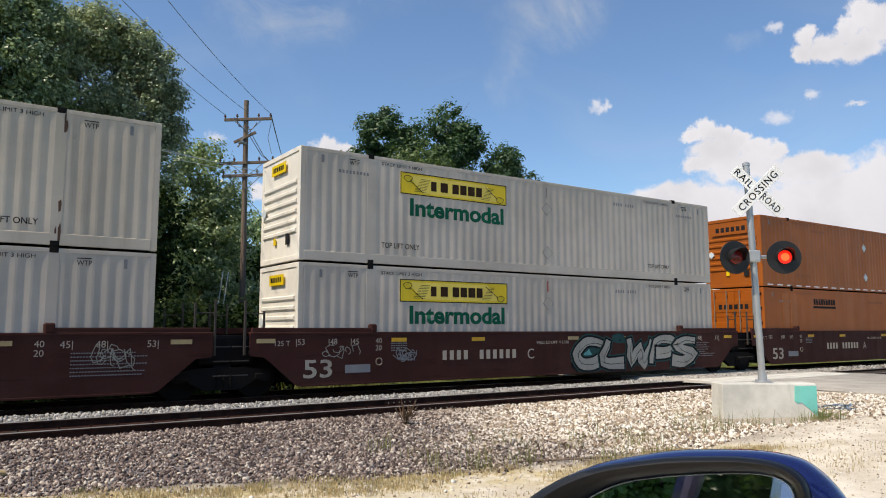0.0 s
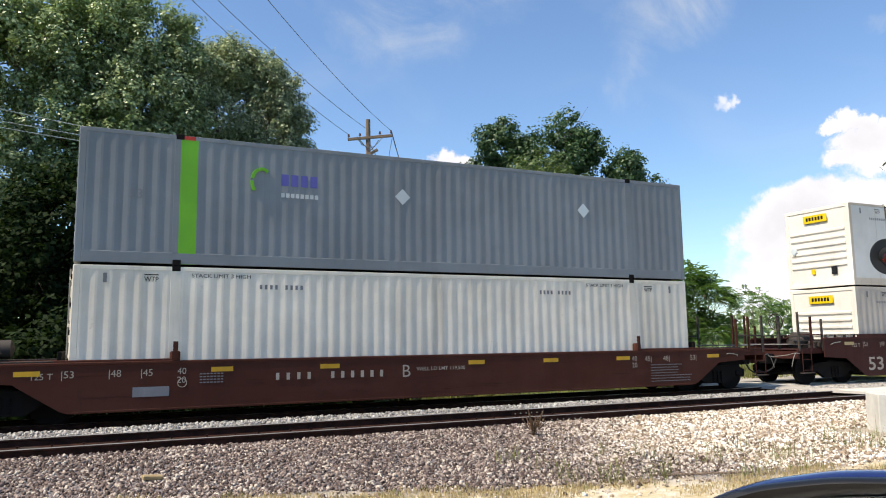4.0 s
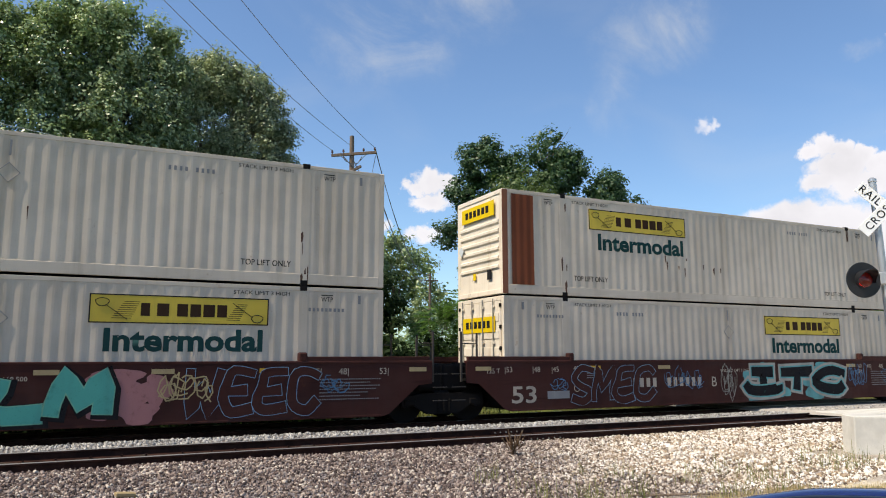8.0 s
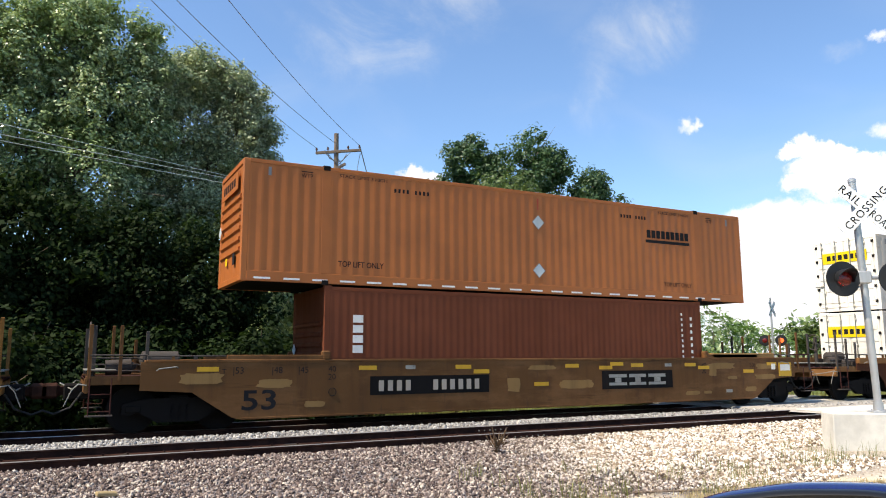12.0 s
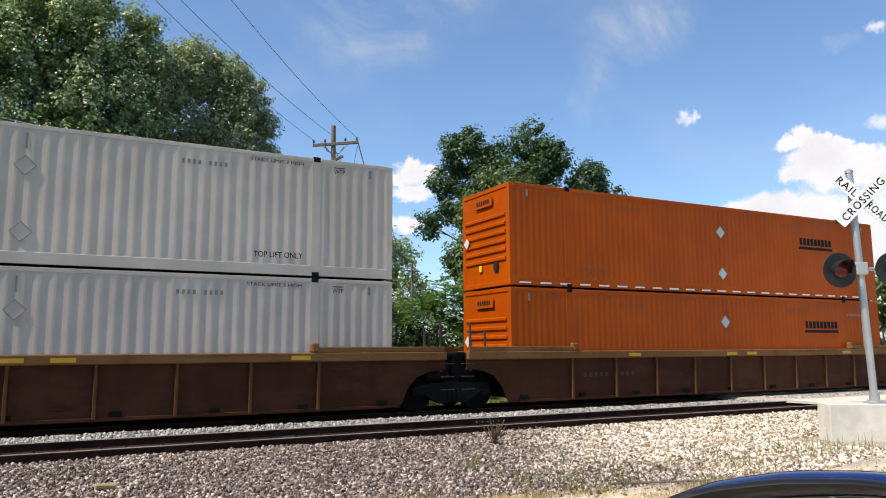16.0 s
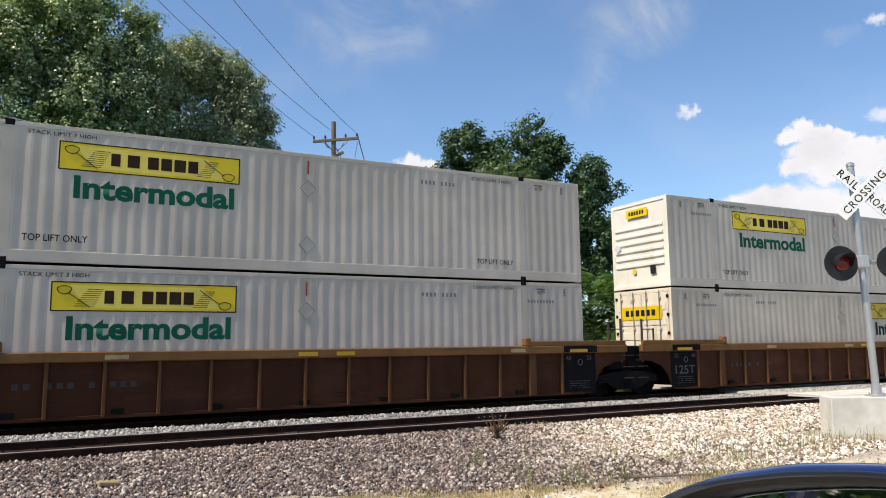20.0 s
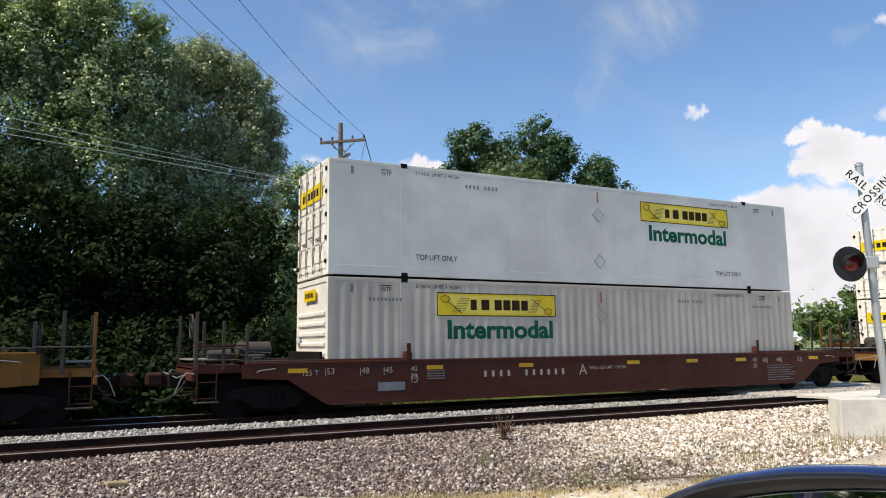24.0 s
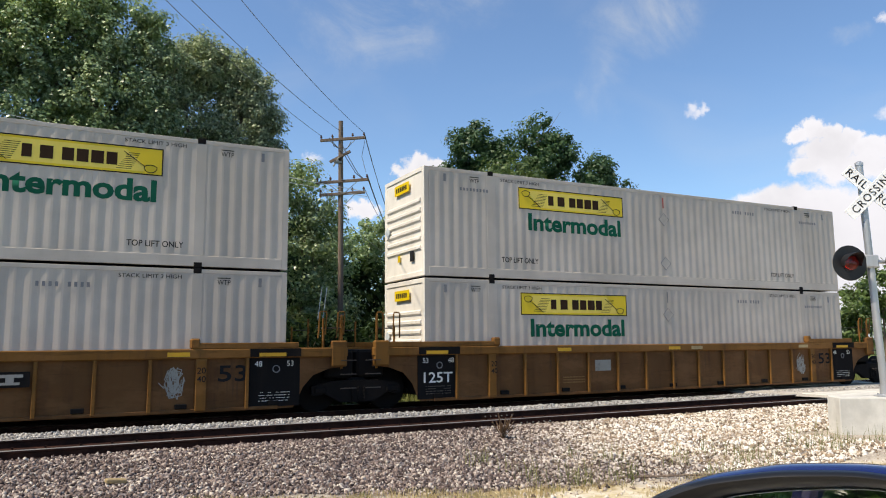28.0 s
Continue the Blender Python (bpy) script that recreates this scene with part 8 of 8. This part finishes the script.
    E = [(22.6, 40.0, 14.0, 1.6), (24.2, 39.1, 13.4, 1.4), (21.3, 40.7, 12.3, 0.9), (26.2, 37.8, 14.8, 1.25), (27.3, 37.0, 13.6, 1.05), (26.5, 37.6, 12.6, 1.5), (29.0, 35.7, 12.2, 1.1), (29.9, 35.0, 11.2, 0.9), (28.8, 35.9, 10.5, 1.3), (22.5, 40.1, 10.7, 1.5), (20.7, 41.1, 9.4, 0.9), (27.8, 36.6, 9.2, 2.0), (29.3, 35.5, 8.1, 1.6), (29.9, 35.0, 6.1, 1.4), (25.8, 38.1, 9.1, 2.4), (27.5, 36.9, 6.6, 2.0)]
    tree("locust_tree", "tall dark green locust tree with separate rounded crowns", (25.5, 38.6, -0.5), E, 75000, 0.105, "leaf_locust", 7, 0.30, clump=0.38)
    F = [(21.1, 35.1, 8.7, 1.8), (22.1, 34.5, 10.6, 1.5), (23.4, 33.7, 9.4, 1.3), (20.8, 35.3, 6.4, 1.8), (22.5, 34.3, 7.0, 1.8), (23.5, 33.6, 5.1, 1.6), (21.9, 34.7, 4.5, 1.6)]
    tree("boxelder_tree", "yellowish green boxelder tree in front of a darker locust", (22.0, 35.2, -0.5), F, 38000, 0.11, "leaf_olive", 8, 0.18)
    H = [(14.9, 30.5, 2.8, 1.3), (16.2, 29.9, 3.5, 1.4), (17.7, 29.0, 3.8, 1.5), (19.0, 28.2, 4.5, 1.4), (20.3, 27.3, 4.1, 1.3), (21.5, 26.4, 3.2, 1.3), (22.4, 25.6, 3.7, 1.2), (23.2, 24.9, 3.9, 1.1), (23.8, 24.2, 3.2, 1.1)]
    for k in range(3):
        hl = H[k * 3:k * 3 + 3]
        low = [(x, y, max(0.4, z - 1.7), r * 1.05) for x, y, z, r in hl]
        tree("sumac_shrub", "bright green sumac shrub with drooping fronds", (hl[1][0], hl[1][1], -0.7), hl + low, 26000, 0.17, "leaf_sumac", 10 + k, 0.05, True, category="shrub")
    I = [(36.2, 37.3, 4.3, 1.6), (38.4, 35.0, 3.5, 1.3), (39.6, 33.7, 2.7, 1.0), (40.8, 32.2, 2.4, 0.9), (37.0, 36.0, 1.5, 1.6), (33.5, 38.5, 2.5, 1.6)]
    tree("roadside_shrub", "light green roadside shrub", (38.0, 35.5, -0.6), I, 16000, 0.16, "leaf_sumac", 14, 0.05, True, category="shrub")
    J = [(56.3, 41.6, 3.1, 1.4), (58.1, 39.1, 4.6, 2.0), (59.5, 36.9, 5.5, 2.2), (60.8, 34.6, 5.4, 2.4), (62.0, 32.4, 4.4, 2.2), (58.0, 39.5, 2.0, 2.0), (61.0, 35.5, 2.0, 2.4)]
    tree("roadside_tree", "low green roadside tree beyond the crossing", (59.5, 37.2, -0.6), J, 16000, 0.17, "leaf_olive", 15, 0.14, clump=0.5)
    # tall neighbours added out of view along the row to shade the lower growth
    for k, (x0, y0, h0) in enumerate(((-10.5, 29.0, 9.0), (-17.0, 28.0, 10.0), (-24.0, 29.0, 11.0))):
        N = [(x0 + dx, y0 + dy, z * h0 / 12, r) for dx, dy, z, r in ((0, 0, 10.5, 2.6), (1.8, 0.6, 8.5, 2.6), (-2.0, -0.5, 8.0, 2.8), (0.5, -1.2, 5.5, 2.8), (-1.2, 1.0, 4.0, 2.6), (1.6, 0, 3.2, 2.6))]
        tree("cottonwood_tree", "unseen cottonwood tree added along the row for its shade", (x0, y0, -0.6), N, 22000, 0.17, "leaf_poplar", 50 + k, 0.3, clump=0.6)
    # low shrubs along the foot of the tree row, shade put into their colour
    for k, (x0, y0) in enumerate(((-5.0, 24.5), (-1.5, 24.0), (2.0, 24.5), (5.5, 24.0), (9.0, 25.0), (12.5, 26.0))):
        Q = [(x0, y0, 0.6, 1.3), (x0 + 1.6, y0 + 0.5, 0.5, 1.2), (x0 - 1.5, y0 + 0.3, 0.7, 1.3), (x0 + 0.5, y0 + 0.9, 1.5, 1.1)]
        tree("shade_shrub", "shrub under tall trees with shade put into its leaf colour", (x0, y0, -0.8), Q, 9000, 0.11, "leaf_shaded", 70 + k, 0.05, category="shrub")
    # thicket that closes the view under the tall trees, shade in its leaf colour
    for k, (x0, y0) in enumerate(((-9.0, 36.0), (-2.0, 38.0), (5.0, 41.0), (13.0, 44.0), (-16.0, 34.0))):
        L = [(x0 + dx, y0 + dy, z, r) for dx, dy, z, r in ((0, 0, 2.0, 2.6), (3.2, 0.5, 2.4, 2.6), (-2.8, 0.3, 2.6, 2.6), (1.2, 0.2, 5.2, 2.5), (-1.8, 0.6, 5.6, 2.2), (3.6, 0.8, 5.0, 2.0))]
        tree("thicket_tree", "leafy thicket tree with deep shade put into its colour", (x0, y0, -0.5), L, 15000, 0.19, "leaf_shaded", 30 + k, 0.12, clump=0.6)
    # trees behind the car, which its mirror shows
    for k, (x, y, s) in enumerate(((-17.0, 2.5, 1.0), (-19.0, 6.0, 1.2), (-22.0, 10.0, 1.4), (-18.5, -1.5, 1.2), (-26.0, 3.0, 2.0))):
        K = [(x, y, 2.0 * s, 1.7 * s), (x + 1.2 * s, y + 0.8, 3.3 * s, 1.4 * s), (x - 0.9 * s, y - 0.6, 3.8 * s, 1.5 * s), (x + 0.3, y - 1.4 * s, 2.2 * s, 1.3 * s), (x - .2, y + 1.5 * s, 1.6 * s, 1.3 * s), (x + 0.5, y + 0.5, 0.6, 1.5 * s), (x + 0.3, y - 1.6, 0.6, 1.4 * s)]
        tree("willow_shrub", "grey-green willow shrub behind the car", (x, y, -0.2), K, 20000, 0.10, "leaf_sumac", 20 + k, 0.09, category="shrub")
    # far woods along the horizon
    rs = np.random.RandomState(40)
    lob = []
    for k in range(150):
        a = radians(rs.uniform(-75, 105))
        d = rs.uniform(110, 190)
        r = rs.uniform(3, 5.5)
        if 58 < math.degrees(a) < 76:
            r *= 0.6
        lob.append((d * math.sin(a), d * math.cos(a), r * 0.7, r))
    v, f, _ = leaf_cloud(rs, lob, 42000, 0.55, 1.2, 14)
    fast_mesh("far_woods", v, f, "leaf_poplar", "distant green woods along the horizon", "woods")


# ---- the parked car with its door mirror ----
def build_car():
    c = thing("car", "parked blue car with an open window and door mirror", "car")
    gz = 0.10
    yb = 0.10                                # outer face of the door
    # lower body as a loft of cross sections along x
    secs = []
    for x, top, w in ((-3.25, 0.95, 0.75), (-3.1, 1.15, 0.86), (-2.2, 1.20, 0.9), (-0.5, 1.19, 0.9), (0.8, 1.17, 0.9), (1.1, 1.12, 0.88), (1.9, 1.02, 0.86), (2.25, 0.85, 0.76)):
        cy = yb - 0.9
        prof = [(-w * 0.92, 0.35), (-w, 0.6), (-w * 0.985, 0.9), (-w * 0.93, top), (w * 0.93, top), (w * 0.985, 0.9), (w, 0.6), (w * 0.92, 0.35)]
        secs.append([(x, cy + p, q) for p, q in prof])
    g = Geo()
    n = len(secs[0])
    fs = []
    for i in range(len(secs) - 1):
        for k in range(n):
            if k == 3 and -1.9 < secs[i][0][0] < 0.9:
                continue
            fs.append((i * n + k, i * n + (k + 1) % n, (i + 1) * n + (k + 1) % n, (i + 1) * n + k))
    fs += [tuple(range(n - 1, -1, -1)), tuple(range((len(secs) - 1) * n, len(secs) * n))]
    g.add([p for s in secs for p in s], fs)
    part("body", g, "car_blue", c, smooth=True)
    part("roof", Geo().box(-2.1, 0.15, -1.45, -0.12, 1.88, 1.93, 0.02), "car_blue", c)
    for s in (0, 1):
        def P(x, y, z):
            return (x, y if s == 0 else 2 * (yb - 0.9) - y, z)
        part("window_pillar", Geo().tube([P(1.0, 0.03, 1.16), P(0.55, -0.05, 1.6), P(0.15, -0.12, 1.9)], 0.035, 8), "car_blue", c, smooth=True)
        part("window_pillar", Geo().tube([P(-0.75, 0.03, 1.17), P(-0.82, -0.12, 1.9)], 0.045, 8), "chrome", c, smooth=True)
        part("window_pillar", Geo().tube([P(-2.5, 0.0, 1.2), P(-2.1, -0.12, 1.9)], 0.07, 8), "car_blue", c, smooth=True)
        part("window_trim", Geo().tube([P(-2.45, 0.05, 1.215), P(0.95, 0.05, 1.19)], 0.014, 6), "chrome", c, smooth=True)
        part("rear_window", Geo().add([P(-0.80, 0.03, 1.2), P(-2.42, 0.02, 1.22), P(-2.08, -0.11, 1.88), P(-0.86, -0.11, 1.88)], [(0, 1, 2, 3)]), "tinted_glass", c)
        hd = Geo().box(-1.06, -0.86, *sorted((P(0, yb + 0.012, 0)[1], P(0, yb + 0.035, 0)[1])), 0.93, 0.965, 0.012)
        part("door_handle", hd, "car_blue", c)
        for xw in (-2.35, 1.35):
            y = P(0, yb - 0.12, 0)[1]
            wh = part("wheel", Geo().lathe([(-0.11, 0.20), (-0.11, 0.30), (-0.08, 0.335), (0.08, 0.335), (0.11, 0.30), (0.11, 0.20)], (xw, y, gz + 0.335), (0, 1, 0), 24), "rubber", c, smooth=True)
            part("rim", Geo().lathe([(-0.10, 0.0), (-0.115, 0.06), (-0.10, 0.205), (0.10, 0.205), (0.115, 0.06), (0.10, 0.0)], (xw, y, gz + 0.335), (0, 1, 0), 20), "chrome", wh, smooth=True)
    part("cabin_floor", Geo().box(-2.4, 0.95, -1.55, -0.02, 0.45, 0.5), "cabin_black", c)
    for yy in (-0.45, -1.25):
        part("seat", Geo().box(-0.75, -0.1, yy - 0.24, yy + 0.24, 0.5, 0.82, 0.06).box(-0.95, -0.72, yy - 0.24, yy + 0.24, 0.7, 1.4, 0.06), "cabin_black", c)
    # door mirror: n faces the driver, u runs towards the car, v is up
    cen = Vector((0.4600, 0.3860, 1.4120))
    nn = Vector((-0.92, -0.385, 0.10)).normalized()
    uu = Vector((0.385, -0.92, 0.0)).normalized()
    vv = nn.cross(uu) * -1
    if vv.z < 0:
        vv = -vv
    rim_o = [(-0.139, -0.010), (-0.134, 0.006), (-0.122, 0.021), (-0.107, 0.034), (-0.083, 0.048), (-0.055, 0.060), (-0.029, 0.067), (0.0, 0.0735), (0.03, 0.077), (0.057, 0.079), (0.077, 0.0785), (0.093, 0.0755),
             (0.103, 0.070), (0.112, 0.062), (0.122, 0.049), (0.130, 0.033), (0.135, 0.015), (0.137, -0.02), (0.128, -0.065), (0.09, -0.092), (0.0, -0.097), (-0.075, -0.082), (-0.12, -0.048)]
    rim_m = [(-0.138, -0.010), (-0.133, 0.0055), (-0.1215, 0.020), (-0.1065, 0.0325), (-0.083, 0.0455), (-0.055, 0.0565), (-0.029, 0.063), (0, 0.069), (0.028, 0.0722), (0.052, 0.0742), (0.071, 0.0738), (0.084, 0.0715),
             (0.093, 0.067), (0.099, 0.060), (0.1015, 0.049), (0.101, 0.035), (0.099, 0.018), (0.098, -0.02), (0.094, -0.06), (0.07, -0.082), (0, -0.09), (-0.07, -0.078), (-0.115, -0.047)]
    rim_i = [(-0.0955, -0.012), (-0.094, 0.0), (-0.089, 0.009), (-0.075, 0.024), (-0.054, 0.038), (-0.033, 0.047), (-0.008, 0.053), (0.008, 0.056), (0.030, 0.0595), (0.050, 0.062), (0.065, 0.063), (0.078, 0.062),
             (0.086, 0.058), (0.0895, 0.052), (0.0905, 0.044), (0.089, 0.033), (0.086, 0.019), (0.084, -0.02), (0.080, -0.055), (0.055, -0.072), (0.0, -0.077), (-0.055, -0.066), (-0.085, -0.04)]

    def curve(raw):
        m, out = len(raw), []
        for i in range(m):
            p0, p1, p2, p3 = (Vector(raw[(i + k - 1) % m]) for k in range(4))
            for k in range(4):
                t = k / 4
                out.append(0.5 * ((2 * p1) + (p2 - p0) * t + (2 * p0 - 5 * p1 + 4 * p2 - p3) * t * t + (3 * p1 - p0 - 3 * p2 + p3) * t ** 3))
        return out
    CO, CM, CI = curve(rim_o), curve(rim_m), curve(rim_i)

    def ring(a, b, f, depth, scale=1.0):
        """A loop between two outlines, at a depth in front of the mirror's plane."""
        return [cen + uu * (p.lerp(q, f).x * scale) + vv * (p.lerp(q, f).y * scale) + nn * depth for p, q in zip(a, b)]

    def loft(rings, cap=True):
        gg = Geo()
        k = len(rings[0])
        ff = []
        for i in range(len(rings) - 1):
            ff += [(i * k + j, i * k + (j + 1) % k, (i + 1) * k + (j + 1) % k, (i + 1) * k + j) for j in range(k)]
        if cap:
            ff.append(tuple(range((len(rings) - 1) * k, len(rings) * k)))
        return gg.add([p for r in rings for p in r], ff)
    hs = part("mirror_housing", loft([ring(CM, CM, 0, 0.0), ring(CM, CO, 0.5, -0.004), ring(CM, CO, 0.85, -0.011), ring(CO, CO, 0, -0.020), ring(CO, CO, 0, -0.034, 0.99), ring(CO, CO, 0, -0.06, 0.94), ring(CO, CO, 0, -0.10, 0.80),
                                      ring(CO, CO, 0, -0.125, 0.5), ring(CO, CO, 0, -0.132, 0.1)]), "car_blue", c, "glossy blue mirror housing", smooth=True)
    part("bezel", loft([ring(CM, CI, 0.0, -0.002), ring(CM, CI, 0.02, 0.004), ring(CM, CI, 0.12, 0.009), ring(CM, CI, 0.30, 0.011), ring(CM, CI, 0.55, 0.009), ring(CM, CI, 0.8, 0.003), ring(CM, CI, 0.97, -0.005), ring(CM, CI, 1.0, -0.014)], False), "bezel_black", hs, smooth=True)
    part("mirror_rim", loft([ring(CI, CI, 0, -0.007, 1.0), ring(CI, CI, 0, -0.0045, 0.99), ring(CI, CI, 0, -0.007, 0.98)], False), "placard", hs, smooth=True)
    part("mirror_glass", loft([ring(CI, CI, 0, -0.012), ring(CI, CI, 0, -0.0075)]), "mirror_glass", hs, "mirror glass")
    part("mirror_arm", Geo().tube([cen + uu * 0.09 - nn * 0.05 - vv * 0.05, cen + uu * 0.2 - nn * 0.06 - vv * 0.08, Vector((0.66, 0.06, 1.19))], 0.045, 10, 0.04), "bezel_black", hs, smooth=True)


build_ground()
build_road()
build_track(TRACK_NEAR, "track_1", "empty rusty railway track on grey ballast")
build_track(TRACK_FAR, "track_2", "railway track that carries the train")
scatter_stones()
scatter_blades()
build_trees()
build_poles()
build_signal()
build_far_signal()
build_car()
build_train()


def motions():
    """The train rolls past, its wheels turn, and the two roundels flash in turn."""
    times = [k * 1.0 for k in range(29)]
    for ob, x, y, z in MOVERS:
        walk(ob, [(t, pose(x - S(t), y, z)) for t in times])
    for i, dx in enumerate((-0.89, 0.89)):
        first = WHEELSETS[i][0]
        walk(first, [(k / 30, pose(dx, 0, 0.483, 0, -math.degrees(S(k / 30) / 0.483), 0)) for k in range(841)])
        for w in WHEELSETS[i][1:]:
            w.rotation_mode = "QUATERNION"
            keys = w.animation_data_create()
            keys.action = first.animation_data.action
            keys.action_slot = first.animation_data.action_slot
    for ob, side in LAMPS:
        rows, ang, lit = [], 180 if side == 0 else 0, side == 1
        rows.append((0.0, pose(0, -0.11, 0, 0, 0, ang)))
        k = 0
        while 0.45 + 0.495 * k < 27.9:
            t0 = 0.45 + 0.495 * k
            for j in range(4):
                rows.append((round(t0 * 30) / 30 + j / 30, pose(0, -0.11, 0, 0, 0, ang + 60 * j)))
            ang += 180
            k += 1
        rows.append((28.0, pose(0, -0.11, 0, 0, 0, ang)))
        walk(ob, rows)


motions()
